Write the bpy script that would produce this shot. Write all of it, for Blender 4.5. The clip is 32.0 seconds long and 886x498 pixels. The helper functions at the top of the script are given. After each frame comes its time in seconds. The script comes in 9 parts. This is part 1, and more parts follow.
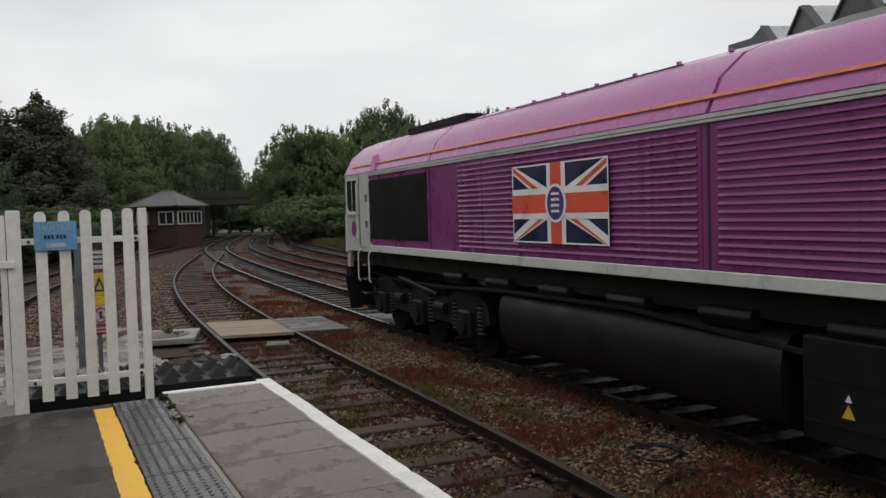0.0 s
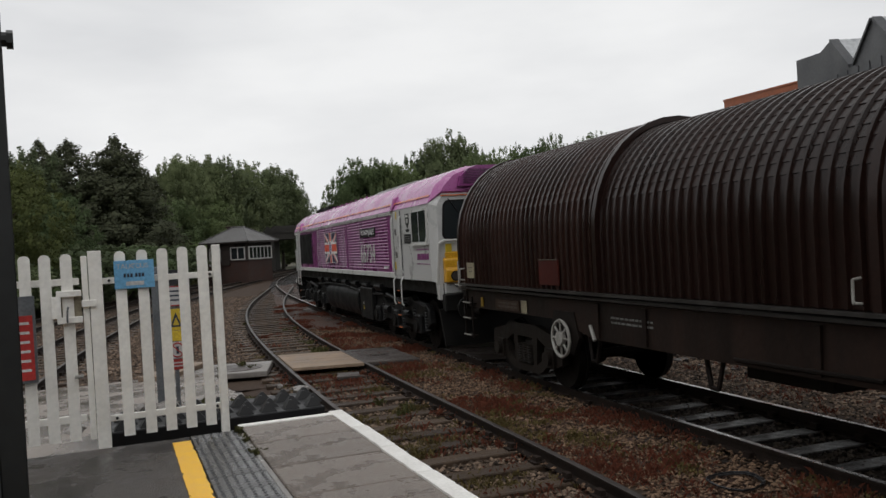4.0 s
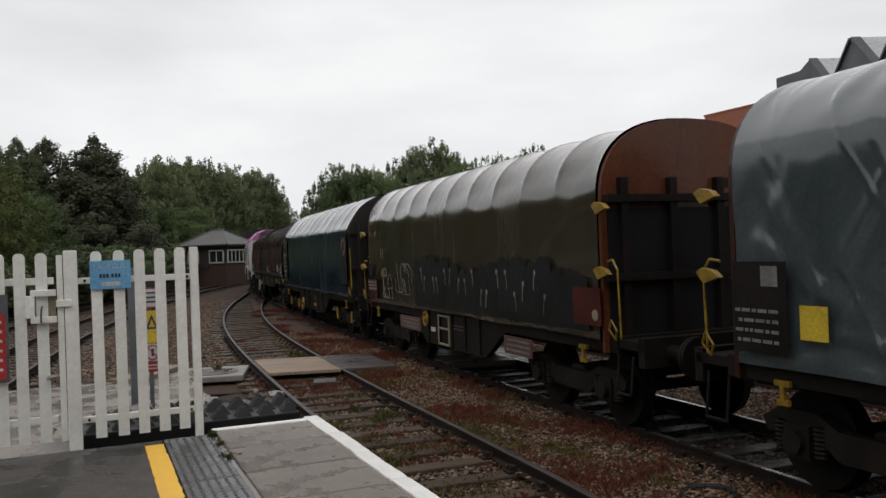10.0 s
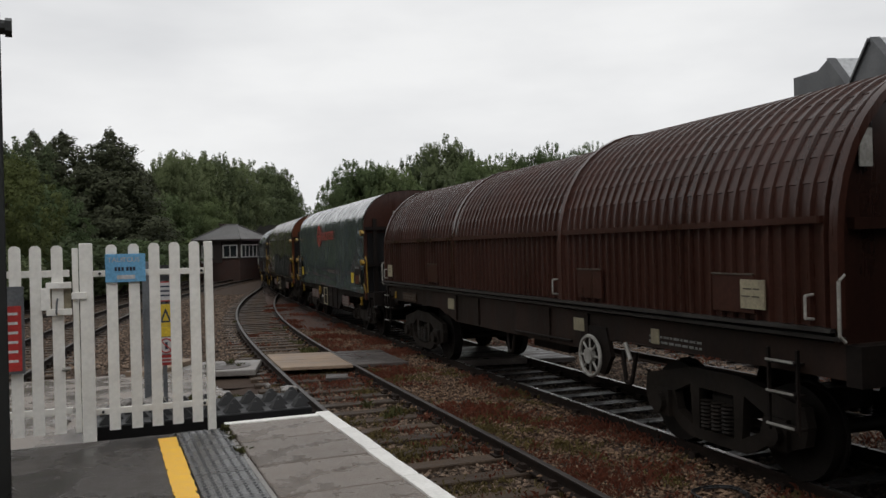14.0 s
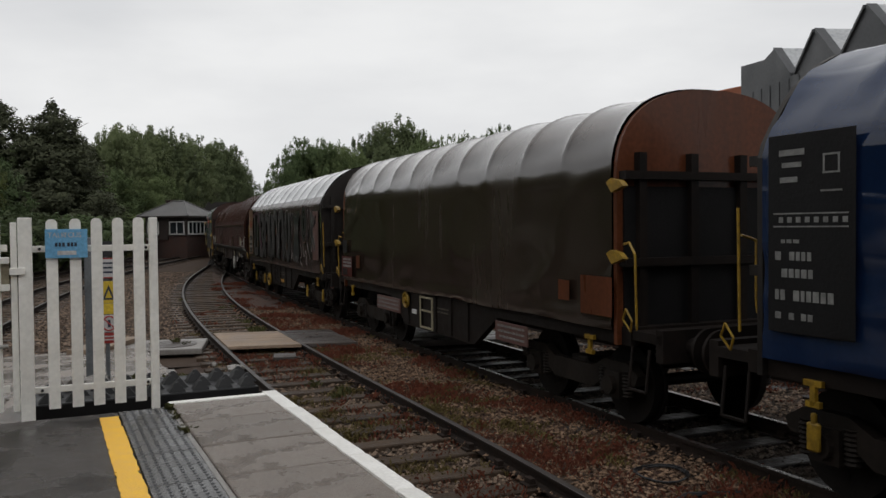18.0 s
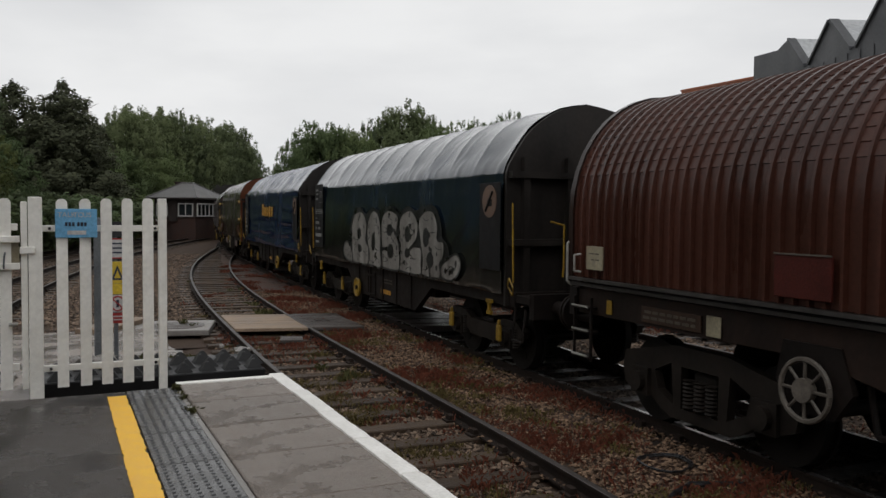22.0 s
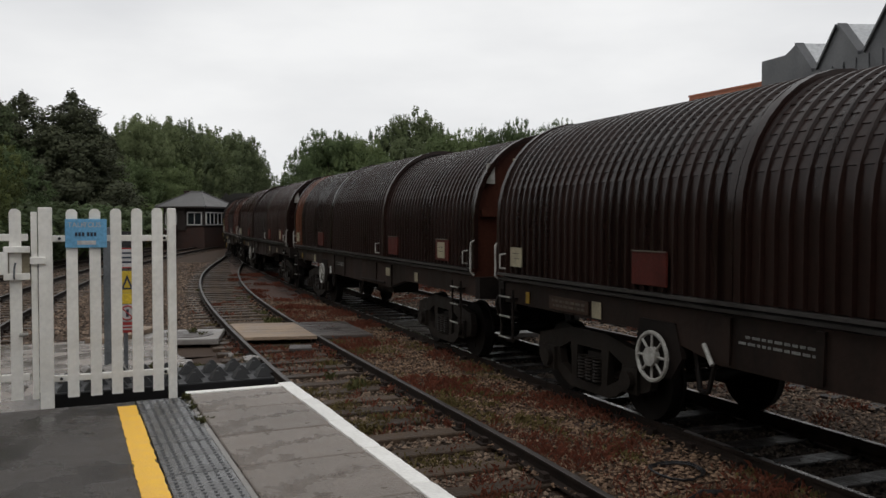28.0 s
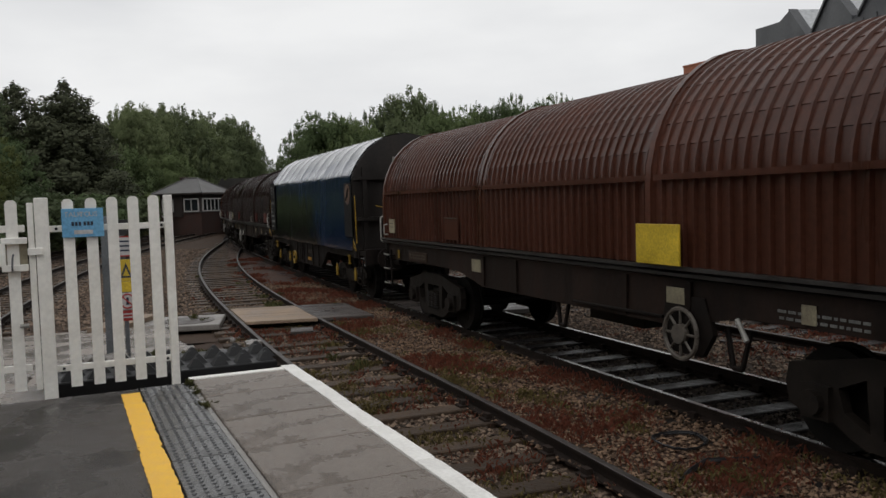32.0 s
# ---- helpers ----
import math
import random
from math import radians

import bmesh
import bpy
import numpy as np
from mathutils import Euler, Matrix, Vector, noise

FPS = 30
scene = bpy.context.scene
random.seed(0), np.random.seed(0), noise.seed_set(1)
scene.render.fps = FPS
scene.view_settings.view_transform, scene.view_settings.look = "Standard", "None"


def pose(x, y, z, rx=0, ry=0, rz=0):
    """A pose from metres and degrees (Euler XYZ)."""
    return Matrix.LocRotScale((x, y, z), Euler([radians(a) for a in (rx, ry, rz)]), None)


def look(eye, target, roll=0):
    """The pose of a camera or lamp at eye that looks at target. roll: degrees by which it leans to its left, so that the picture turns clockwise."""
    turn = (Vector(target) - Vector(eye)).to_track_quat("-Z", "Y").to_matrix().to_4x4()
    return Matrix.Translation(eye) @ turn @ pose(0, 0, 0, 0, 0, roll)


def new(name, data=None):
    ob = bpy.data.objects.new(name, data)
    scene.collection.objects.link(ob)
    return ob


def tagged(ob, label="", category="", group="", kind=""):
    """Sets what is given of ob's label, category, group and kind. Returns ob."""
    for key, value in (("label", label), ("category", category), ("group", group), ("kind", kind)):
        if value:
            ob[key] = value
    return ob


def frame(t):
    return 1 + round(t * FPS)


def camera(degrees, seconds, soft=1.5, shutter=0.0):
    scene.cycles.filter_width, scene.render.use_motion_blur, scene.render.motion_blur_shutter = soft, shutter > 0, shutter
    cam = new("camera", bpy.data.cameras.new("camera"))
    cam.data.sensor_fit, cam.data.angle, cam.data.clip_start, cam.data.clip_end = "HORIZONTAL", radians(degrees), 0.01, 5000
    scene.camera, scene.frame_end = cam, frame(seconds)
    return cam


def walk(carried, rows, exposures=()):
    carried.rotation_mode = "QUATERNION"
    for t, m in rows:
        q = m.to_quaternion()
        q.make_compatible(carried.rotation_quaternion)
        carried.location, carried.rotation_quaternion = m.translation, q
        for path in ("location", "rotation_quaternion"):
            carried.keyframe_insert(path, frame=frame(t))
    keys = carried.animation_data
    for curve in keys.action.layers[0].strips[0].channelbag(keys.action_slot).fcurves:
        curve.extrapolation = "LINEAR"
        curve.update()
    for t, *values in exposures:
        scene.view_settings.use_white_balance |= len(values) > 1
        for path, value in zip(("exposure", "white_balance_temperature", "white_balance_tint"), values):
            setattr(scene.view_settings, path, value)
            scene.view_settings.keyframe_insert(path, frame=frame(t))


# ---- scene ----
cam = camera(56.0, 32.0, soft=1.5)

# seconds, place and turn of the hand-held camera on the platform
# the clip's camera opens up a little in the second quarter
EXPOSURES = [(0, 0.07), (4.5, 0.08), (6.5, 0.15), (8, 0.23), (9, 0.19), (10, 0.15), (11, 0.07), (12, 0.08), (13, 0.24), (14, 0.08), (14.5, 0.04), (16.5, 0.04), (20, 0.0), (24, 0.05), (28, 0.11), (30, 0.03), (32, 0.06)]

PATH = [
    (0, 0.005, 0.007, 2.299, -4.04, -2.55, 1.67),
    (0.5, -0.001, 0.010, 2.298, -4.02, -2.37, 1.71),
    (1, -0.003, 0.015, 2.298, -4.14, -2.02, 1.68),
    (1.5, 0.001, 0.012, 2.296, -4.29, -2.19, 1.81),
    (2, 0.004, 0.009, 2.297, -4.40, -2.35, 1.93),
    (2.5, 0.007, -0.002, 2.302, -4.36, -2.37, 1.95),
    (3, 0.006, -0.007, 2.299, -3.17, -2.77, 1.68),
    (3.5, 0.012, -0.003, 2.300, -2.68, -2.66, 0.67),
    (4, -0.001, -0.001, 2.304, 0.47, -0.39, 3.33),
    (4.5, 0.002, 0.006, 2.295, 2.68, 1.15, 5.71),
    (6.5, 0.007, -0.009, 2.304, 3.43, 2.92, 3.67),
    (7, 0.006, -0.007, 2.301, 2.79, 3.13, 3.45),
    (7.5, 0.008, -0.012, 2.299, 2.34, 2.93, 3.61),
    (8, 0.010, -0.010, 2.299, 0.09, 1.87, 3.82),
    (8.5, 0.009, -0.007, 2.300, -0.12, 1.95, 3.54),
    (9, 0.012, -0.008, 2.300, -0.17, 1.23, 3.00),
    (9.5, 0.002, -0.002, 2.298, -0.75, 0.37, 2.27),
    (10, 0.005, -0.006, 2.300, -0.89, 0.09, 2.06),
    (10.5, -0.001, 0.006, 2.302, -0.29, 0.15, 1.98),
    (11, 0.010, -0.001, 2.299, -0.34, 0.22, 2.18),
    (11.5, 0.003, -0.006, 2.306, -0.58, 0.12, 2.07),
    (12, -0.001, 0.001, 2.298, -0.50, -0.02, 2.03),
    (12.5, 0.002, 0.000, 2.304, -0.35, 0.16, 1.30),
    (13, 0.002, -0.010, 2.302, -0.00, 0.35, 1.49),
    (13.5, 0.009, -0.011, 2.301, -0.04, -0.05, 1.56),
    (14, -0.003, 0.003, 2.299, -0.01, -0.08, 1.41),
    (14.5, -0.007, -0.001, 2.299, 0.10, -0.05, 1.22),
    (16.5, 0.002, -0.002, 2.300, -0.46, -0.11, 0.67),
    (17, 0.002, -0.009, 2.303, -0.89, -0.36, 0.96),
    (17.5, 0.004, 0.004, 2.303, -1.52, -0.82, 1.08),
    (18, 0.005, 0.011, 2.299, -3.38, -1.48, 0.53),
    (18.5, 0.000, 0.013, 2.293, -3.78, -2.41, 0.50),
    (19, 0.010, -0.002, 2.299, -3.35, -3.08, 0.55),
    (19.5, 0.002, 0.003, 2.300, -3.88, -2.75, -0.11),
    (20, 0.003, 0.007, 2.300, -3.04, -2.37, -0.00),
    (20.5, -0.007, 0.022, 2.300, -2.88, -2.41, -0.32),
    (21, 0.003, -0.004, 2.300, -3.42, -2.34, -0.08),
    (21.5, 0.001, 0.001, 2.297, -3.00, -2.48, -0.27),
    (22, 0.003, 0.004, 2.298, -2.82, -2.43, -0.43),
    (22.5, -0.000, 0.004, 2.298, -1.73, -2.24, -0.05),
    (23, -0.011, 0.025, 2.304, 0.72, -1.33, 0.04),
    (23.5, 0.005, -0.007, 2.301, 1.05, -0.93, 0.39),
    (24, -0.001, -0.005, 2.296, 0.77, -1.34, 0.16),
    (24.5, -0.002, -0.008, 2.300, -0.04, -2.29, -0.01),
    (26.5, 0.005, 0.008, 2.296, -0.77, -2.23, 0.35),
    (27, -0.005, 0.025, 2.305, -1.32, -2.65, -1.45),
    (27.5, -0.011, 0.032, 2.302, -2.13, -1.88, -0.47),
    (28, -0.004, 0.020, 2.304, -2.27, -1.94, -0.08),
    (28.5, 0.001, 0.013, 2.301, -2.50, -2.22, 0.32),
    (29, 0.003, 0.017, 2.301, -2.33, -2.57, 0.74),
    (29.5, -0.005, 0.027, 2.299, -3.16, -2.46, 0.76),
    (30, 0.002, 0.006, 2.296, -3.02, -3.14, 0.89),
    (30.5, 0.003, 0.013, 2.301, -2.79, -3.34, 0.98),
    (31, 0.002, 0.010, 2.301, -2.87, -3.34, 1.36),
    (31.5, -0.001, 0.033, 2.292, -2.51, -3.46, 1.44),
    (32, 0.000, 0.023, 2.298, -2.46, -3.40, 1.71),
]
walk(cam, [(t, pose(x, y, z, 90 + pitch, roll, yaw)) for t, x, y, z, yaw, pitch, roll in PATH], EXPOSURES)

# ---- sky and light ----
world = bpy.data.worlds.new("overcast_sky")
scene.world = world
world.use_nodes = True
wn, wl = world.node_tree.nodes, world.node_tree.links
wn.clear()
w_out = wn.new("ShaderNodeOutputWorld")
w_bg = wn.new("ShaderNodeBackground")
w_sky = wn.new("ShaderNodeTexSky")
w_sky.sky_type, w_sky.sun_disc = "NISHITA", False
w_sky.sun_elevation, w_sky.sun_rotation = radians(50), radians(200)
w_grey = wn.new("ShaderNodeHueSaturation")
w_grey.inputs["Saturation"].default_value = 0.05
w_grey.inputs["Value"].default_value = 0.10
w_co = wn.new("ShaderNodeTexCoord")
w_map = wn.new("ShaderNodeMapping")
w_map.inputs["Scale"].default_value = (1.0, 1.0, 3.2)
w_noise = wn.new("ShaderNodeTexNoise")
w_noise.inputs["Scale"].default_value, w_noise.inputs["Detail"].default_value = 2.2, 5
w_noise.inputs["Roughness"].default_value = 0.5
w_ramp = wn.new("ShaderNodeValToRGB")
w_ramp.color_ramp.elements[0].position, w_ramp.color_ramp.elements[0].color = 0.30, (0.66, 0.67, 0.69, 1)
w_ramp.color_ramp.elements[1].position, w_ramp.color_ramp.elements[1].color = 0.62, (0.86, 0.865, 0.87, 1)
w_mix = wn.new("ShaderNodeMixRGB")
w_mix.inputs["Fac"].default_value = 0.9
wl.new(w_co.outputs["Generated"], w_map.inputs["Vector"])
wl.new(w_map.outputs["Vector"], w_noise.inputs["Vector"])
wl.new(w_noise.outputs["Fac"], w_ramp.inputs["Fac"])
wl.new(w_sky.outputs["Color"], w_grey.inputs["Color"])
wl.new(w_grey.outputs["Color"], w_mix.inputs["Color1"])
wl.new(w_ramp.outputs["Color"], w_mix.inputs["Color2"])
wl.new(w_mix.outputs["Color"], w_bg.inputs["Color"])
w_bg.inputs["Strength"].default_value = 1.0
wl.new(w_bg.outputs["Background"], w_out.inputs["Surface"])

sun_data = bpy.data.lights.new("sun", "SUN")
sun_data.energy, sun_data.angle, sun_data.color = 0.5, radians(40), (1.0, 0.98, 0.95)
sun = new("sun", sun_data)
sun.matrix_world = look((-10, -30, 60), (0, 10, 0))


# ---- materials ----
def surf(name, base, second=None, rough=0.6, metal=0.0, scale=3.0, grain=40.0, bump=0.15, amount=0.5, wet=0.0, streak=False, spec=0.5, var=0.0, coat=0.0, dirt=0.55):
    """A surface with two colours mixed by large stains and small grain, fine relief and patchy gloss."""
    m = bpy.data.materials.new(name)
    m.use_nodes = True
    nt = m.node_tree
    n, l = nt.nodes, nt.links
    b = n["Principled BSDF"]
    second = second or tuple(c * 0.6 for c in base)
    co = n.new("ShaderNodeTexCoord")
    src = co.outputs["Object"]
    if streak:
        mp = n.new("ShaderNodeMapping")
        mp.inputs["Scale"].default_value = (1.0, 1.0, 0.12)
        l.new(src, mp.inputs["Vector"])
        src = mp.outputs["Vector"]
    big = n.new("ShaderNodeTexNoise")
    big.inputs["Scale"].default_value, big.inputs["Detail"].default_value, big.inputs["Roughness"].default_value = scale, 6, 0.62
    fine = n.new("ShaderNodeTexNoise")
    fine.inputs["Scale"].default_value, fine.inputs["Detail"].default_value = grain, 4
    l.new(src, big.inputs["Vector"])
    l.new(co.outputs["Object"], fine.inputs["Vector"])
    r = n.new("ShaderNodeValToRGB")
    r.color_ramp.elements[0].position, r.color_ramp.elements[1].position = 0.5 - 0.2 * amount - 0.05, 0.5 + 0.25 * (1.2 - amount)
    r.color_ramp.elements[0].color, r.color_ramp.elements[1].color = (*second, 1), (*base, 1)
    l.new(big.outputs["Fac"], r.inputs["Fac"])
    mul = n.new("ShaderNodeMixRGB")
    mul.blend_type = "MULTIPLY"
    mul.inputs["Fac"].default_value = dirt
    fr = n.new("ShaderNodeMapRange")
    fr.inputs["From Min"].default_value, fr.inputs["From Max"].default_value = 0.3, 0.7
    fr.inputs["To Min"].default_value, fr.inputs["To Max"].default_value = 0.55, 1.15
    l.new(fine.outputs["Fac"], fr.inputs["Value"])
    l.new(r.outputs["Color"], mul.inputs["Color1"])
    l.new(fr.outputs["Result"], mul.inputs["Color2"])
    colour = mul.outputs["Color"]
    if var:
        info = n.new("ShaderNodeObjectInfo")
        vr = n.new("ShaderNodeMapRange")
        vr.inputs["To Min"].default_value, vr.inputs["To Max"].default_value = 1 - var, 1 + var
        l.new(info.outputs["Random"], vr.inputs["Value"])
        m2 = n.new("ShaderNodeMixRGB")
        m2.blend_type = "MULTIPLY"
        m2.inputs["Fac"].default_value = 1
        l.new(colour, m2.inputs["Color1"])
        l.new(vr.outputs["Result"], m2.inputs["Color2"])
        colour = m2.outputs["Color"]
    l.new(colour, b.inputs["Base Color"])
    rr = n.new("ShaderNodeMapRange")
    rr.inputs["From Min"].default_value, rr.inputs["From Max"].default_value = 0.35, 0.65
    rr.inputs["To Min"].default_value = max(0.05, rough - 0.12 - wet)
    rr.inputs["To Max"].default_value = min(1.0, rough + 0.12)
    l.new(big.outputs["Fac"], rr.inputs["Value"])
    l.new(rr.outputs["Result"], b.inputs["Roughness"])
    b.inputs["Metallic"].default_value = metal
    b.inputs["Specular IOR Level"].default_value = spec
    b.inputs["Coat Weight"].default_value, b.inputs["Coat Roughness"].default_value = coat, 0.14
    if bump:
        bp = n.new("ShaderNodeBump")
        bp.inputs["Strength"].default_value, bp.inputs["Distance"].default_value = bump, 0.02
        l.new(fine.outputs["Fac"], bp.inputs["Height"])
        l.new(bp.outputs["Normal"], b.inputs["Normal"])
    return m


def foliage(name, a, c, thin=0.0, own=0.5):
    m = bpy.data.materials.new(name)
    m.use_nodes = True
    n, l = m.node_tree.nodes, m.node_tree.links
    b = n["Principled BSDF"]
    g = n.new("ShaderNodeNewGeometry")
    info = n.new("ShaderNodeObjectInfo")
    add = n.new("ShaderNodeMath")
    add.operation = "ADD"
    half = n.new("ShaderNodeMath")
    half.operation = "MULTIPLY"
    half.inputs[1].default_value = 1 - own
    part_of = n.new("ShaderNodeMath")
    part_of.operation = "MULTIPLY"
    part_of.inputs[1].default_value = own
    l.new(g.outputs["Random Per Island"], part_of.inputs[0])
    l.new(info.outputs["Random"], half.inputs[0])
    l.new(part_of.outputs[0], add.inputs[0])
    l.new(half.outputs[0], add.inputs[1])
    r = n.new("ShaderNodeValToRGB")
    r.color_ramp.elements[0].position, r.color_ramp.elements[1].position = 0.15, 0.9
    r.color_ramp.elements[0].color, r.color_ramp.elements[1].color = (*a, 1), (*c, 1)
    l.new(add.outputs[0], r.inputs["Fac"])
    l.new(r.outputs["Color"], b.inputs["Base Color"])
    b.inputs["Roughness"].default_value = 0.6
    b.inputs["Specular IOR Level"].default_value = 0.12
    if thin:
        tr = n.new("ShaderNodeBsdfTranslucent")
        mx = n.new("ShaderNodeMixShader")
        mx.inputs["Fac"].default_value = thin
        l.new(r.outputs["Color"], tr.inputs["Color"])
        l.new(b.outputs["BSDF"], mx.inputs[1])
        l.new(tr.outputs["BSDF"], mx.inputs[2])
        l.new(mx.outputs["Shader"], n["Material Output"].inputs["Surface"])
    return m


def stones(name, a, c):
    """Loose stones: each its own shade."""
    m = foliage(name, a, c, own=0.97)
    m.node_tree.nodes["Principled BSDF"].inputs["Roughness"].default_value = 0.6
    return m


def graffiti(name):
    """A tarpaulin sprayed all over in grey, black, dull pink and rust."""
    m = bpy.data.materials.new(name)
    m.use_nodes = True
    n, l = m.node_tree.nodes, m.node_tree.links
    b = n["Principled BSDF"]
    co = n.new("ShaderNodeTexCoord")
    mp = n.new("ShaderNodeMapping")
    mp.inputs["Scale"].default_value = (1.0, 1.0, 0.6)
    ns = n.new("ShaderNodeTexNoise")
    ns.inputs["Scale"].default_value, ns.inputs["Detail"].default_value, ns.inputs["Distortion"].default_value = 1.3, 1.5, 2.6
    r = n.new("ShaderNodeValToRGB")
    r.color_ramp.interpolation = "B_SPLINE"
    el = r.color_ramp.elements
    el[0].position, el[0].color = 0.30, (0.010, 0.009, 0.009, 1)
    el[1].position, el[1].color = 0.72, (0.03, 0.03, 0.034, 1)
    for pos, c in ((0.40, (0.030, 0.027, 0.026)), (0.46, (0.010, 0.009, 0.009)), (0.50, (0.070, 0.038, 0.034)), (0.56, (0.040, 0.034, 0.032)), (0.62, (0.066, 0.036, 0.026)), (0.66, (0.011, 0.010, 0.010))):
        e = el.new(pos)
        e.color = (*c, 1)
    l.new(co.outputs["Object"], mp.inputs["Vector"])
    l.new(mp.outputs["Vector"], ns.inputs["Vector"])
    l.new(ns.outputs["Fac"], r.inputs["Fac"])
    l.new(r.outputs["Color"], b.inputs["Base Color"])
    b.inputs["Roughness"].default_value = 0.24
    return m


def glass(name, tint, rough=0.05):
    m = bpy.data.materials.new(name)
    m.use_nodes = True
    b = m.node_tree.nodes["Principled BSDF"]
    b.inputs["Base Color"].default_value = (*tint, 1)
    b.inputs["Roughness"].default_value = rough
    b.inputs["Specular IOR Level"].default_value = 0.6
    return m


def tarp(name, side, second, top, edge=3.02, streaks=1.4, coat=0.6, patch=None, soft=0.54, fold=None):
    """Wet tarpaulin: streaky sides, the top paled for the sky's sheen down to an uneven edge."""
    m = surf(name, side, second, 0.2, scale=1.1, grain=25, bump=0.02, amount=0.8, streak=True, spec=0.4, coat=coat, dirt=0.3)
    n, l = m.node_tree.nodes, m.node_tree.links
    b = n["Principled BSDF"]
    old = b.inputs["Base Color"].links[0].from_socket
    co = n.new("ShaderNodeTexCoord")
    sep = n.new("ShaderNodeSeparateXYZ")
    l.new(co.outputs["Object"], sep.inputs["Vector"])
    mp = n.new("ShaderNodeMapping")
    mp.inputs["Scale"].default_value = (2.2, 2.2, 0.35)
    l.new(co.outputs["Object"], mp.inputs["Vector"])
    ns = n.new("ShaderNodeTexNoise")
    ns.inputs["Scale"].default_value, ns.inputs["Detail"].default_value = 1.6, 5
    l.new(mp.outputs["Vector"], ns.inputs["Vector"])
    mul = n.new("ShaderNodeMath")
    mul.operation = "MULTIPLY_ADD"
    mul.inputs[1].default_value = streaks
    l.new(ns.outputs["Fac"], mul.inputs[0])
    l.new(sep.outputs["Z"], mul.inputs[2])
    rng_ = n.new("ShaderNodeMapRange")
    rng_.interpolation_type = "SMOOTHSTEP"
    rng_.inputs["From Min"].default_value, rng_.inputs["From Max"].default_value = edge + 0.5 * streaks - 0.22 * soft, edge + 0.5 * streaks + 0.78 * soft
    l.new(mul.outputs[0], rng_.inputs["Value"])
    if patch:
        # a painted-out area with a soft, uneven edge
        x0, z0, rx, rz, colour = patch
        pm = n.new("ShaderNodeMapping")
        pm.vector_type = "TEXTURE"
        pm.inputs["Location"].default_value = (x0, 0, z0)
        pm.inputs["Scale"].default_value = (rx, 1e4, rz)
        l.new(co.outputs["Object"], pm.inputs["Vector"])
        ln = n.new("ShaderNodeVectorMath")
        ln.operation = "LENGTH"
        l.new(pm.outputs["Vector"], ln.inputs[0])
        n2 = n.new("ShaderNodeTexNoise")
        n2.inputs["Scale"].default_value, n2.inputs["Detail"].default_value = 1.5, 6
        l.new(co.outputs["Object"], n2.inputs["Vector"])
        ad = n.new("ShaderNodeMath")
        ad.operation = "ADD"
        l.new(ln.outputs["Value"], ad.inputs[0])
        l.new(n2.outputs["Fac"], ad.inputs[1])
        pr = n.new("ShaderNodeMapRange")
        pr.inputs["From Min"].default_value, pr.inputs["From Max"].default_value = 1.60, 1.35
        l.new(ad.outputs[0], pr.inputs["Value"])
        pmix = n.new("ShaderNodeMixRGB")
        l.new(pr.outputs["Result"], pmix.inputs["Fac"])
        l.new(old, pmix.inputs["Color1"])
        pmix.inputs["Color2"].default_value = (*colour, 1)
        old = pmix.outputs["Color"]
    # the sky's pale reflection on the top, mixed into the base colour
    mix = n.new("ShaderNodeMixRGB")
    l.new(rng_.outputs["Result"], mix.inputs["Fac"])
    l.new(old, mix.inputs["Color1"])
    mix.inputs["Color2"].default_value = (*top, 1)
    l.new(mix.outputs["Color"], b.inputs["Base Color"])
    if fold:
        # soft folds of the sheet: ridged bands, stretched and slanted
        sx, sz, slant, strength = fold
        turn = n.new("ShaderNodeMapping")
        turn.vector_type = "POINT"
        turn.inputs["Rotation"].default_value = (0, radians(slant), 0)
        l.new(co.outputs["Object"], turn.inputs["Vector"])
        sc = n.new("ShaderNodeMapping")
        sc.inputs["Scale"].default_value = (sx, 0.6, sz)
        l.new(turn.outputs["Vector"], sc.inputs["Vector"])
        fn = n.new("ShaderNodeTexNoise")
        fn.inputs["Scale"].default_value, fn.inputs["Detail"].default_value, fn.inputs["Distortion"].default_value = 1.0, 2.5, 0.6
        l.new(sc.outputs["Vector"], fn.inputs["Vector"])
        sub = n.new("ShaderNodeMath")
        sub.operation = "SUBTRACT"
        sub.inputs[1].default_value = 0.5
        l.new(fn.outputs["Fac"], sub.inputs[0])
        ab = n.new("ShaderNodeMath")
        ab.operation = "ABSOLUTE"
        l.new(sub.outputs[0], ab.inputs[0])
        rg_ = n.new("ShaderNodeMapRange")
        rg_.interpolation_type = "SMOOTHSTEP"
        rg_.inputs["From Min"].default_value, rg_.inputs["From Max"].default_value = 0.09, 0.0
        l.new(ab.outputs[0], rg_.inputs["Value"])
        bp = n.new("ShaderNodeBump")
        bp.inputs["Strength"].default_value, bp.inputs["Distance"].default_value = strength, 0.04
        l.new(rg_.outputs["Result"], bp.inputs["Height"])
        if b.inputs["Normal"].links:
            l.new(b.inputs["Normal"].links[0].from_socket, bp.inputs["Normal"])
        l.new(bp.outputs["Normal"], b.inputs["Normal"])
        l.new(bp.outputs["Normal"], b.inputs["Coat Normal"])
    return m


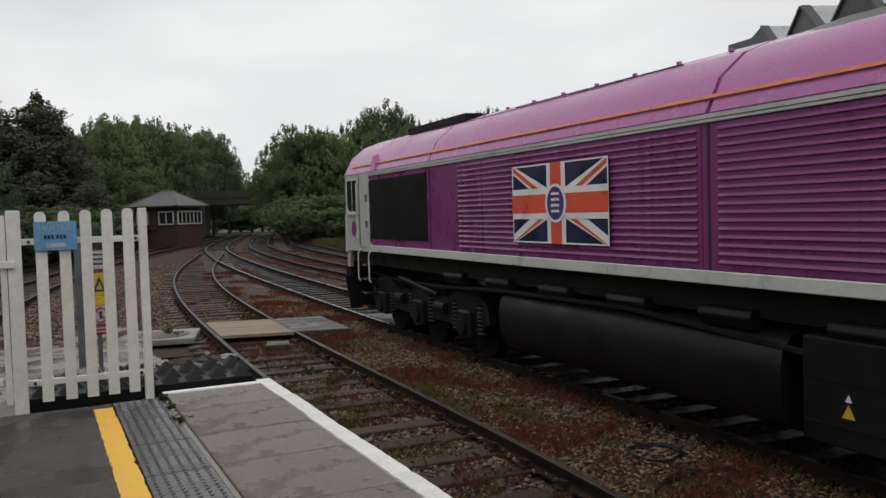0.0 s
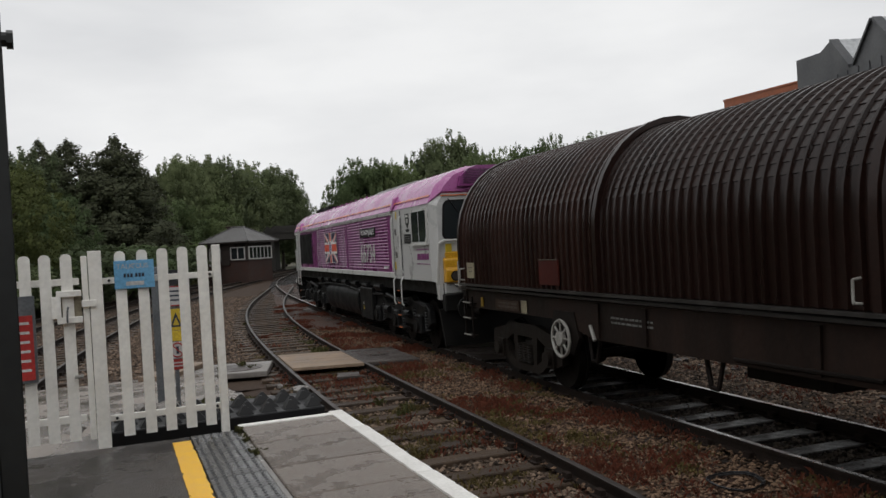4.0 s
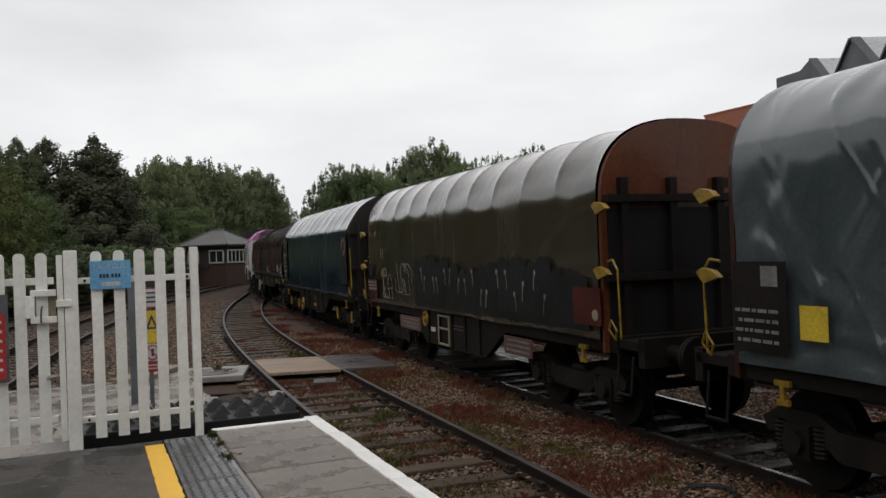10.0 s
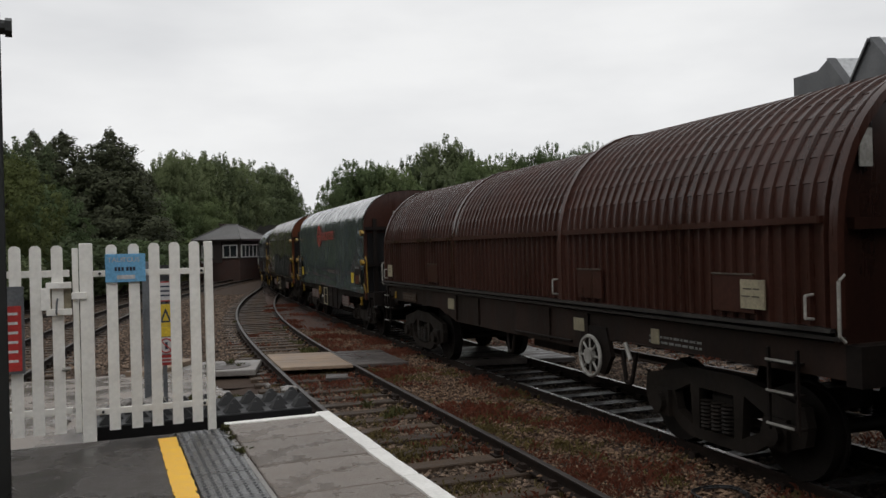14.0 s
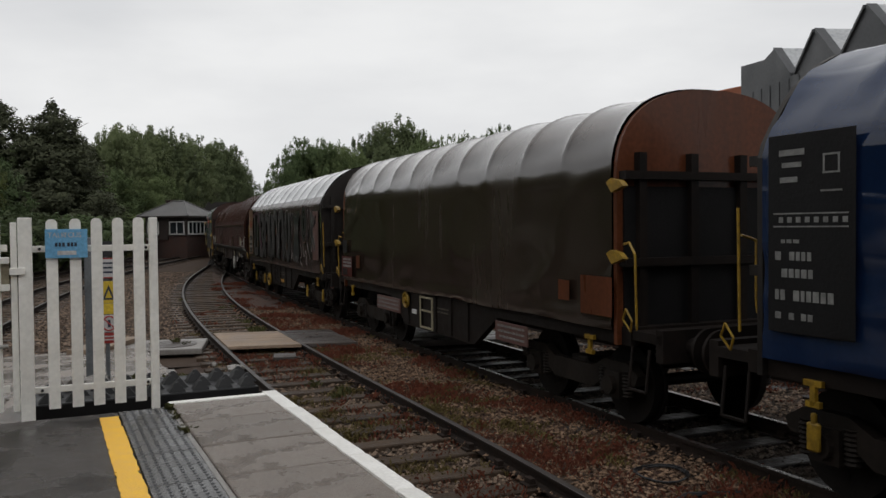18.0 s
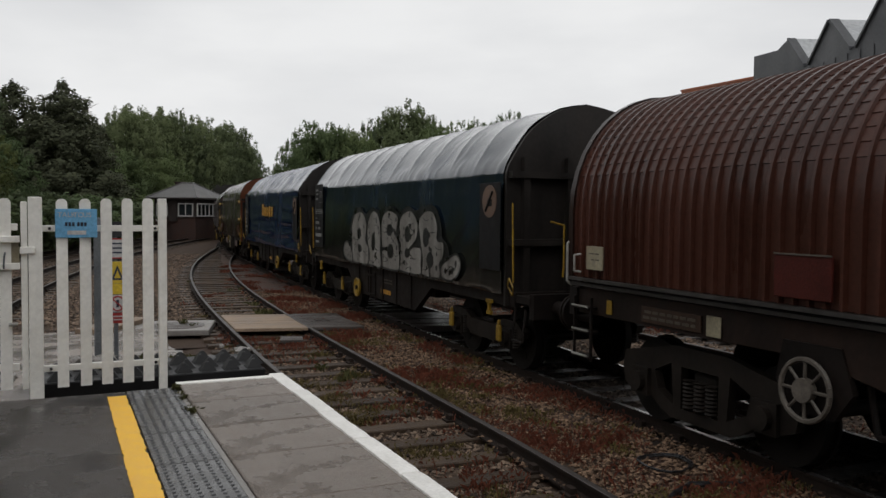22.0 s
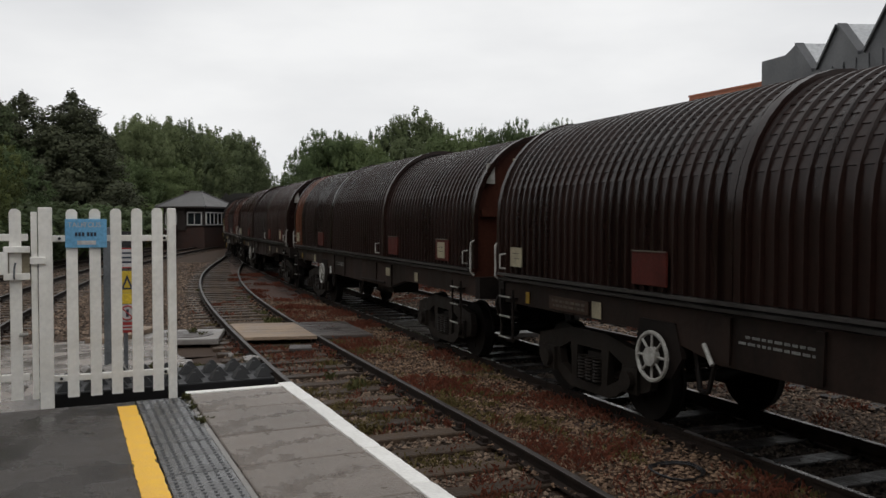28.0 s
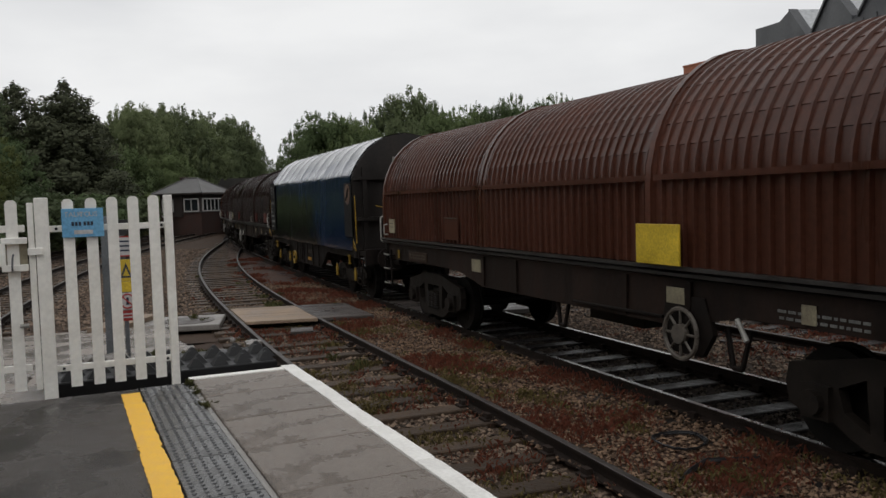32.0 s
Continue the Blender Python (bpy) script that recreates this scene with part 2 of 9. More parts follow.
M_BALLAST = surf("ballast", (0.08064, 0.05824, 0.04368), (0.0448, 0.02688, 0.01904), 0.85, scale=0.8, grain=18, bump=0.9, spec=0.15)
M_STONE = stones("ballast_stone", (0.03564, 0.02554, 0.01901), (0.2376, 0.1699, 0.1236))
M_STONEWARM = stones("rusty_ballast_stone", (0.04256, 0.02576, 0.0168), (0.2408, 0.1568, 0.103))
# stones and bed of the running track, set darker than the other ballast
M_STONEDK = stones("dark_stone", (0.014, 0.011, 0.009), (0.092, 0.072, 0.058))
M_BALLASTDK = surf("dark_ballast", (0.0468, 0.0338, 0.0273), (0.0234, 0.0156, 0.0117), 0.85, scale=0.9, grain=16, bump=0.9, spec=0.1)
M_SOIL = surf("rusty_soil", (0.080, 0.038, 0.024), (0.042, 0.021, 0.014), 0.9, scale=0.9, grain=14, bump=0.8)
M_GROUND = surf("far_ground", (0.10, 0.10, 0.055), (0.07, 0.055, 0.04), 0.95, scale=0.15, grain=4, bump=0.5)
M_ASPHALT = surf("wet_asphalt", (0.074, 0.060, 0.051), (0.030, 0.0240, 0.0205), 0.42, scale=1.6, grain=90, bump=0.9, wet=0.26, dirt=0.9)
M_SLAB = surf("wet_concrete_slab", (0.325, 0.276, 0.240), (0.245, 0.203, 0.173), 0.46, scale=3.0, grain=110, bump=1.0, wet=0.26, dirt=1.0, var=0.12, amount=0.4)
M_TACTILE = surf("tactile_grey", (0.088, 0.086, 0.084), (0.046, 0.045, 0.045), 0.26, scale=2.5, grain=60, bump=0.2, wet=0.16, var=0.12)
M_YELLOW = surf("yellow_line_paint", (0.98, 0.59, 0.050), (0.90, 0.49, 0.036), 0.5, scale=7, grain=60, bump=0.2, amount=0.15, dirt=0.18)
M_WHITE = surf("white_line_paint", (0.93, 0.915, 0.88), (0.80, 0.78, 0.74), 0.5, scale=9, grain=45, bump=0.3, amount=0.12, dirt=0.25, var=0.07)
M_FENCE = surf("white_fence_paint", (0.88, 0.865, 0.82), (0.74, 0.72, 0.67), 0.5, scale=3, grain=30, bump=0.05, amount=0.3, var=0.04, dirt=0.2)
M_BOLT = surf("dark_bolt", (0.05, 0.05, 0.05), None, 0.5, 0.6)
M_RAIL = surf("rail_side_rust", (0.030, 0.021, 0.017), (0.015, 0.011, 0.009), 0.8, scale=4, spec=0.12)
M_RAILWORN = surf("polished_rail_head", (0.34, 0.33, 0.32), (0.20, 0.185, 0.175), 0.28, 0.9, scale=3, grain=30, bump=0.03)
M_RAILTOP = surf("worn_rail_head", (0.075, 0.064, 0.057), (0.036, 0.030, 0.027), 0.50, 0.35, scale=3, grain=30, bump=0.05)
M_SLEEPER = surf("old_timber_sleeper", (0.082, 0.056, 0.038), (0.036, 0.024, 0.016), 0.68, scale=3, grain=25, bump=0.7, wet=0.2, var=0.3, spec=0.22)
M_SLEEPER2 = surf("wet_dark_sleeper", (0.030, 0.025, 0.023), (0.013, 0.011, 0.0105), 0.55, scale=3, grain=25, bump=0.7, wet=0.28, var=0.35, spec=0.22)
M_BOARD = surf("timber_crossing_board", (0.33, 0.240, 0.165), (0.20, 0.140, 0.096), 0.6, scale=2, grain=30, bump=0.3, var=0.14)
M_GREYDECK = surf("grey_crossing_deck", (0.080, 0.066, 0.058), (0.040, 0.030, 0.026), 0.5, scale=2, grain=40, bump=0.5, wet=0.12, var=0.3)
M_CONC = surf("pale_concrete", (0.30, 0.28, 0.26), (0.18, 0.165, 0.15), 0.55, scale=2, grain=40, bump=0.25, wet=0.2)
M_RAMP = surf("stained_wet_concrete", (0.27, 0.225, 0.190), (0.085, 0.063, 0.050), 0.30, scale=1.3, grain=30, bump=0.3, wet=0.26)
M_RUBBER = surf("wet_black_rubber", (0.012, 0.012, 0.013), (0.008, 0.008, 0.009), 0.5, scale=5, grain=40, bump=0.06, spec=0.25)
M_BLACK = surf("black_rubber", (0.018, 0.018, 0.02), (0.01, 0.01, 0.011), 0.35, scale=5, grain=40, bump=0.1)
M_WEED = foliage("red_weed", (0.092, 0.034, 0.023), (0.215, 0.074, 0.046), 0.3)
M_WEEDG = foliage("green_weed", (0.045, 0.048, 0.020), (0.105, 0.100, 0.038))
M_MOSS = foliage("olive_moss", (0.070, 0.055, 0.022), (0.150, 0.118, 0.045))
M_LEAF = foliage("leaf_dark_green", (0.0792, 0.1032, 0.0552), (0.162, 0.192, 0.0912), 0.35, 0.35)
M_LEAF2 = foliage("leaf_mid_green", (0.07949, 0.1126, 0.05078), (0.1656, 0.2076, 0.08832), 0.35, 0.35)
M_LEAF3 = foliage("leaf_light_olive_green", (0.09, 0.108, 0.036), (0.1728, 0.1886, 0.0684), 0.35, 0.35)
M_PINE = foliage("pine_needles", (0.058, 0.066, 0.042), (0.108, 0.116, 0.066), 0.25, 0.5)
M_BARK = surf("bark", (0.07, 0.055, 0.04), (0.03, 0.025, 0.02), 0.9, scale=2, grain=12, bump=0.6)
M_BRICK = surf("red_brick", (0.062, 0.030, 0.022), (0.036, 0.020, 0.016), 0.85, scale=1, grain=12, bump=0.3)
M_ORANGE = surf("orange_cladding", (0.34, 0.105, 0.045), (0.27, 0.085, 0.04), 0.6, scale=0.5, grain=8, bump=0.05)
M_CLAD = surf("dark_grey_cladding", (0.055, 0.057, 0.062), (0.04, 0.041, 0.045), 0.5, scale=0.4, grain=6, bump=0.05)
M_ROOFW = surf("pale_roof_sheet", (0.45, 0.46, 0.47), (0.36, 0.37, 0.38), 0.35, scale=0.6, grain=6, bump=0.05)
M_SLATE = surf("grey_slate", (0.088, 0.084, 0.080), (0.055, 0.052, 0.050), 0.45, scale=1.0, grain=14, bump=0.4)
M_BOXWHITE = surf("weathered_white_timber", (0.60, 0.59, 0.56), (0.42, 0.41, 0.39), 0.6, scale=2)
M_DARKWOOD = surf("dark_timber", (0.040, 0.029, 0.025), (0.024, 0.018, 0.016), 0.6, scale=2, grain=14, bump=0.2)
M_GLASS = glass("dark_glass", (0.02, 0.024, 0.026))
M_BRIDGE = surf("dark_bridge_stone", (0.055, 0.05, 0.045), (0.03, 0.028, 0.025), 0.85, scale=0.7, grain=6, bump=0.4)

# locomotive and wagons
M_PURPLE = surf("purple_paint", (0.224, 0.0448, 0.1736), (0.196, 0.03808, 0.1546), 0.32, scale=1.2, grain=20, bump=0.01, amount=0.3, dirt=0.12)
# roof skin colour, set paler and pinker than the body sides
M_ROOFPURPLE = surf("paler_purple_roof", (0.40, 0.115, 0.31), (0.35, 0.095, 0.275), 0.25, scale=1.0, grain=20, bump=0.01, amount=0.3, dirt=0.12)
M_SILVER = surf("silver_grey_paint", (0.50, 0.50, 0.49), (0.44, 0.44, 0.43), 0.35, scale=1.5, grain=20, bump=0.01, amount=0.3, dirt=0.1)
M_STRIPE = surf("pale_grey_stripe", (0.60, 0.60, 0.58), (0.50, 0.50, 0.48), 0.35, scale=2, grain=20, bump=0.01, dirt=0.15)
M_ORANGELINE = surf("orange_line", (0.85, 0.23, 0.08), None, 0.35, amount=0.2, bump=0)
M_GREYPIPE = surf("weathered_grey_metal", (0.095, 0.085, 0.08), (0.05, 0.043, 0.04), 0.45, scale=3)
M_SEAM = surf("dark_purple_seam", (0.07, 0.016, 0.06), None, 0.5, bump=0)
M_LOCOYEL = surf("warning_yellow", (0.72, 0.40, 0.02), (0.60, 0.31, 0.02), 0.4, scale=3, amount=0.3)
M_UNDER = surf("black_underframe", (0.0112, 0.0105, 0.0098), (0.0056, 0.0056, 0.0056), 0.55, scale=3, grain=20, bump=0.1, spec=0.2)
M_UNDERG = surf("grey_black_tank", (0.0112, 0.0112, 0.0119), (0.007, 0.007, 0.007), 0.5, scale=2, grain=20, bump=0.05, spec=0.2)
M_GRILLE = surf("black_grille", (0.008, 0.0075, 0.008), None, 0.6, scale=2, spec=0.2)
M_FLAGBLUE = surf("navy_blue", (0.02, 0.025, 0.085), None, 0.35, amount=0.2, bump=0, dirt=0.1)
M_FLAGRED = surf("flag_red", (0.80, 0.11, 0.06), (0.70, 0.095, 0.05), 0.35, amount=0.2, bump=0, dirt=0.1)
M_FLAGWHITE = surf("flag_white", (0.88, 0.88, 0.88), (0.78, 0.78, 0.78), 0.35, amount=0.15, bump=0, dirt=0.1)
M_BADGE = surf("badge_purple_blue", (0.10, 0.06, 0.30), None, 0.4, amount=0.2, bump=0)
M_BROWN = surf("rust_brown_hood", (0.0336, 0.0132, 0.0088), (0.0176, 0.008, 0.006), 0.36, scale=1.2, grain=18, bump=0.04, streak=True, spec=0.18, coat=0.15)
M_BROWNRED = surf("red_brown_hood", (0.072, 0.0245, 0.0155), (0.042, 0.0155, 0.0105), 0.36, scale=1.2, grain=18, bump=0.04, streak=True, spec=0.18, coat=0.13)
M_BROWNMID = surf("mid_brown_hood", (0.056, 0.0215, 0.0150), (0.034, 0.0140, 0.0100), 0.34, scale=1.2, grain=18, bump=0.04, streak=True, spec=0.2, coat=0.14)
M_SILL = surf("worn_steel_rail", (0.045, 0.041, 0.038), (0.022, 0.020, 0.019), 0.4, scale=4, grain=20, bump=0.05, spec=0.5)
M_BROWNWARM = surf("orange_red_brown_hood", (0.088, 0.030, 0.0175), (0.052, 0.0185, 0.0115), 0.36, scale=1.2, grain=18, bump=0.04, streak=True, spec=0.2, coat=0.14)
M_BROWNDK = surf("dark_brown_hood", (0.02, 0.0084, 0.00592), (0.0108, 0.00512, 0.004), 0.34, scale=1.2, grain=18, bump=0.04, streak=True, spec=0.18, coat=0.15)
M_BROWNDR = surf("dark_red_brown_hood", (0.024, 0.01, 0.0072), (0.0136, 0.0064, 0.0048), 0.34, scale=1.2, grain=18, bump=0.04, streak=True, spec=0.22, coat=0.15)
M_BROWNOR = surf("orange_brown_hood", (0.1165, 0.03584, 0.01434), (0.07168, 0.0233, 0.01075), 0.36, scale=1.2, grain=18, bump=0.04, streak=True, spec=0.18, coat=0.15)
M_PANELRED = surf("red_brown_panel", (0.080, 0.016, 0.0115), None, 0.6, scale=3, spec=0.15)
M_FRAME = surf("dirty_brown_frame", (0.01638, 0.01147, 0.009282), (0.007644, 0.006006, 0.00546), 0.6, scale=2, grain=15, bump=0.15, spec=0.15)
M_ENDWALL = surf("dirty_black_end_wall", (0.026, 0.021, 0.018), (0.013, 0.011, 0.010), 0.5, scale=2, grain=16, bump=0.12, streak=True, spec=0.3)
M_COILFRAME = surf("dirty_red_brown_frame", (0.032, 0.0175, 0.0125), (0.0125, 0.0085, 0.007), 0.55, scale=2, grain=15, bump=0.15, streak=True, spec=0.2)
M_BOGIE = surf("dirty_bogie", (0.02025, 0.015, 0.01162), (0.009375, 0.0075, 0.006), 0.6, scale=3, grain=15, bump=0.2, spec=0.2)
M_WHEEL = surf("wheel_steel", (0.0154, 0.0133, 0.0119), (0.007, 0.0063, 0.0056), 0.6, 0.0, scale=3, spec=0.12)
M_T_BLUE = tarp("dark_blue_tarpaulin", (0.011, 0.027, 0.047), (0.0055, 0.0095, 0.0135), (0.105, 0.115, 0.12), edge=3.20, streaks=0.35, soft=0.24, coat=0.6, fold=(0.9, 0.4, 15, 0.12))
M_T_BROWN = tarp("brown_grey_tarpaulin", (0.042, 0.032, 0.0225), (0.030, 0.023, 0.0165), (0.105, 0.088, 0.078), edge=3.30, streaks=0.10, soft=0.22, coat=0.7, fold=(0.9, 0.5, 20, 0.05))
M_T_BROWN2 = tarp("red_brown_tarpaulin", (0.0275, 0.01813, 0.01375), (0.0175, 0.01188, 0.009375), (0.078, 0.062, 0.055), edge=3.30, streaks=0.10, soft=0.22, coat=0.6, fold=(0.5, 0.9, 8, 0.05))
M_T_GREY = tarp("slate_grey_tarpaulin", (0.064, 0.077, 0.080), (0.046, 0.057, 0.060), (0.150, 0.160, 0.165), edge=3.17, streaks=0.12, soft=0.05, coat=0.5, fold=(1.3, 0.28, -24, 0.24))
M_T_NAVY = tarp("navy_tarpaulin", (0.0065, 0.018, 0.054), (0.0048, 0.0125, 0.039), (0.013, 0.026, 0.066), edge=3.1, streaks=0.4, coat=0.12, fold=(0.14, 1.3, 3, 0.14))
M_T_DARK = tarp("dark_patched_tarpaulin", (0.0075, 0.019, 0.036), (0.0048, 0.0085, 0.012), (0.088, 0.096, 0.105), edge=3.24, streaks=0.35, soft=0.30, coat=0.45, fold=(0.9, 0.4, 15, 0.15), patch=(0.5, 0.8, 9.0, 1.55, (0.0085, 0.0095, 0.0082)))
M_T_GRAFF = graffiti("painted_over_tarpaulin")
# plain unsprayed cover, its grey lifted for the sky mirrored on it
def sheen_roof(name, tone):
    return surf(name, tone, tuple(c * 0.62 for c in tone), 0.2, scale=0.9, grain=22, bump=0.03, spec=0.5, coat=1.0, dirt=0.35)


M_R_BLUE = sheen_roof("grey_blue_tarpaulin_top_with_sheen", (0.062, 0.069, 0.074))
M_YELPART = surf("yellow_fitting", (0.3, 0.18, 0.01125), (0.1275, 0.075, 0.009), 0.45, scale=9, amount=0.8)
M_PALEPART = surf("pale_grey_fitting", (0.40, 0.39, 0.36), (0.22, 0.21, 0.19), 0.5, scale=6)
M_CREAM = surf("cream_plate", (0.34, 0.30, 0.20), (0.22, 0.19, 0.13), 0.55, scale=6)
M_MARK = surf("pale_stencil", (0.22, 0.22, 0.21), (0.12, 0.12, 0.115), 0.6, scale=8)
M_GRAFSIL = surf("silver_spray_paint", (0.275, 0.262, 0.240), (0.105, 0.096, 0.088), 0.4, scale=3.5, grain=22, bump=0.05, streak=True)
M_GRAFGRN = surf("dark_green_spray_paint", (0.0075, 0.0105, 0.0085), (0.004, 0.0055, 0.0048), 0.55, scale=2, spec=0.22)
M_PRINTOR = surf("orange_yellow_print", (0.66, 0.33, 0.05), None, 0.4, scale=3, amount=0.2)
M_REDPRINT = surf("red_print", (0.50, 0.07, 0.05), None, 0.4, scale=3, amount=0.3)
M_SIGNBLUE = surf("light_blue_sign", (0.16, 0.42, 0.66), (0.14, 0.37, 0.6), 0.4, scale=2, bump=0, amount=0.2)
M_SIGNRED = surf("red_sign", (0.48, 0.035, 0.03), None, 0.4, scale=2, bump=0, amount=0.2)
M_SIGNYEL = surf("yellow_sign", (0.78, 0.55, 0.04), None, 0.4, scale=2, bump=0, amount=0.2)
M_SIGNWHITE = surf("white_sign", (0.68, 0.67, 0.66), None, 0.4, scale=2, bump=0, amount=0.15)
M_INK = surf("dark_ink", (0.02, 0.03, 0.06), None, 0.5, bump=0)
M_GREYSTEEL = surf("grey_galvanised", (0.17, 0.18, 0.19), (0.11, 0.12, 0.13), 0.45, 0.4, scale=3)
M_COLUMN = surf("dark_column_paint", (0.022, 0.024, 0.024), (0.012, 0.013, 0.013), 0.35, scale=2, grain=20, bump=0.05)
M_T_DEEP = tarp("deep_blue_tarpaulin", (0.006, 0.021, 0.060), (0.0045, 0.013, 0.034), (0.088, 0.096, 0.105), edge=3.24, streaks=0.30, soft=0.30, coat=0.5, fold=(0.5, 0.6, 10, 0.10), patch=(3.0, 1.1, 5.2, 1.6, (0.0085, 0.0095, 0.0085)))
M_GRAFFILL = surf("dull_grey_spray_paint", (0.034, 0.031, 0.030), (0.017, 0.015, 0.014), 0.5, scale=3, streak=True)
M_GRAFPALE = surf("faded_white_spray_paint", (0.26, 0.24, 0.23), (0.12, 0.105, 0.10), 0.5, scale=4)
M_MAGENTA = surf("faded_magenta_spray_paint", (0.085, 0.018, 0.040), (0.040, 0.014, 0.022), 0.5, scale=3)
M_RUSTCREAM = surf("rusty_cream_paint", (0.20, 0.105, 0.045), (0.060, 0.024, 0.012), 0.5, scale=2.5, grain=14, bump=0.05, streak=True)
M_SMEAR = surf("orange_red_smear", (0.22, 0.045, 0.016), (0.12, 0.035, 0.016), 0.5, scale=4)
M_YELDIM = surf("faded_yellow_stencil", (0.20, 0.13, 0.02), (0.12, 0.08, 0.02), 0.5, scale=8)
M_BRIGHTPANEL = surf("brighter_red_panel", (0.12, 0.024, 0.017), None, 0.5, scale=3)
M_DULLWHEEL = surf("dull_grey_wheel", (0.14, 0.12, 0.10), (0.07, 0.06, 0.05), 0.5, scale=6)
M_ROUNDEL = surf("faded_roundel", (0.17, 0.105, 0.07), (0.10, 0.06, 0.045), 0.5, scale=9)
M_RUSTPLATE = surf("rust_brown_plate", (0.050, 0.026, 0.014), (0.03, 0.016, 0.01), 0.55, scale=4, spec=0.3)
M_MARKDIM = surf("faded_stencil", (0.09, 0.075, 0.055), (0.045, 0.036, 0.027), 0.6, scale=8)
M_PINKPLATE = surf("dull_pink_plate", (0.12, 0.055, 0.045), (0.08, 0.038, 0.032), 0.5, scale=4)
M_DARKPAINT = surf("black_overpaint", (0.010, 0.012, 0.012), (0.006, 0.007, 0.007), 0.35, scale=2)
M_STUD = surf("dark_stud", (0.045, 0.047, 0.052), None, 0.25, scale=5, bump=0)


# ---- mesh helpers ----
def box(bm, cx, cy, cz, sx, sy, sz, m=None):
    """A box by its centre and full sizes."""
    t = Matrix.Translation((cx, cy, cz)) @ Matrix.Diagonal((sx, sy, sz, 1))
    bmesh.ops.create_cube(bm, size=1, matrix=(m @ t) if m else t)
    return bm


def cyl(bm, p, q, r, seg=12, r2=None):
    """A capped tube from p to q."""
    p, q = Vector(p), Vector(q)
    d = q - p
    t = Matrix.Translation((p + q) / 2) @ d.to_track_quat("Z", "Y").to_matrix().to_4x4()
    bmesh.ops.create_cone(bm, cap_ends=True, segments=seg, radius1=r, radius2=r if r2 is None else r2, depth=d.length, matrix=t)
    return bm


def slab(bm, pts, axis, a, b):
    """A flat polygon (in the two axes other than axis) given depth from a to b."""
    def at(p, v):
        return (v, p[0], p[1]) if axis == "x" else (p[0], v, p[1]) if axis == "y" else (p[0], p[1], v)
    lo, hi = [bm.verts.new(at(p, a)) for p in pts], [bm.verts.new(at(p, b)) for p in pts]
    n = len(pts)
    bm.faces.new(lo), bm.faces.new(hi[::-1])
    for i in range(n):
        bm.faces.new((lo[i], hi[i], hi[(i + 1) % n], lo[(i + 1) % n]))
    return bm


def loft(bm, sections, caps=True, closed=True):
    """Sections (x, [(y, z), ...]) joined one after another along x."""
    rings = [[bm.verts.new((x, y, z)) for y, z in pr] for x, pr in sections]
    n = len(rings[0])
    for a, b in zip(rings, rings[1:]):
        for i in range(n if closed else n - 1):
            bm.faces.new((a[i], a[(i + 1) % n], b[(i + 1) % n], b[i]))
    if caps:
        bm.faces.new(rings[0]), bm.faces.new(rings[-1][::-1])
    return bm


def tube(bm, pts, r, seg=8):
    """A round bar bent through the points."""
    for p, q in zip(pts, pts[1:]):
        cyl(bm, p, q, r, seg)
    return bm


def finish(bm, smooth=False, bevel=0.0):
    if bevel:
        bmesh.ops.bevel(bm, geom=bm.edges[:], offset=bevel, segments=1, affect="EDGES", clamp_overlap=True)
    bmesh.ops.recalc_face_normals(bm, faces=bm.faces)
    me = bpy.data.meshes.new("mesh")
    bm.to_mesh(me)
    bm.free()
    if smooth:
        me.shade_smooth()
        me.set_sharp_from_angle(angle=radians(40))
    return me


def part(name, bm, material, parent=None, label="", smooth=False, bevel=0.0, at=None):
    """Links a bmesh (or a shared mesh) as one mesh object under its thing or part."""
    me = bm if isinstance(bm, bpy.types.Mesh) else finish(bm, smooth, bevel)
    if not me.materials:
        me.materials.append(material)
    ob = new(name, me)
    if parent:
        ob.parent = parent
    if at is not None:
        ob.matrix_basis = at
    if label:
        ob["label"] = label
    return ob


def thing(name, label, category, group="", kind="", at=None):
    ob = new(name)
    ob.empty_display_size = 0.3
    if at is not None:
        ob.matrix_basis = at
    return tagged(ob, label, category, group, kind)


def B():
    return bmesh.new()


def raw(name, verts, faces, material, parent=None, label=""):
    me = bpy.data.meshes.new("mesh")
    me.from_pydata(verts, [], faces)
    me.update()
    me.materials.append(material)
    ob = new(name, me)
    if parent:
        ob.parent = parent
    if label:
        ob["label"] = label
    return ob


def words(name, text, size, material, parent, at, depth=0.004, width=1.0):
    """Letters in the built-in font, turned to a mesh."""
    cu = bpy.data.curves.new("letters", "FONT")
    cu.body, cu.size, cu.extrude, cu.align_x, cu.align_y = text, size, depth, "CENTER", "CENTER"
    tmp = bpy.data.objects.new("letters", cu)
    me = bpy.data.meshes.new_from_object(tmp)
    bpy.data.objects.remove(tmp)
    me.materials.clear()
    me.materials.append(material)
    me.transform(Matrix.Diagonal((width, 1, 1, 1)))
    return part(name, me, material, parent, at=at)


# ---- the lines of the tracks, x as a function of y ----
def poly(c, y):
    r = 0.0
    for k in c:
        r = r * ((y - 15) / 15) + k
    return r


def bent(c, lo, hi):
    """A curve that runs on straight below lo and above hi."""
    def f(y):
        v = min(max(y, lo), hi)
        e = 0.01
        return poly(c, v) + (y - v) * (poly(c, v + e) - poly(c, v - e)) / (2 * e)
    return f


TRAIN_X = bent((0.00500, 0.01318, 0.17534, -5.29797, 1.68664), 5, 75)
NEAR_CURVE = bent((-0.111, 0.4706, 0.1839, -5.2269, -2.021), 5, 52)


def NEAR_X(y):
    u = min(max((15.0 - y) / 8.0, 0.0), 1.0)
    return NEAR_CURVE(y) + 0.09 * u * u * (3 - 2 * u)


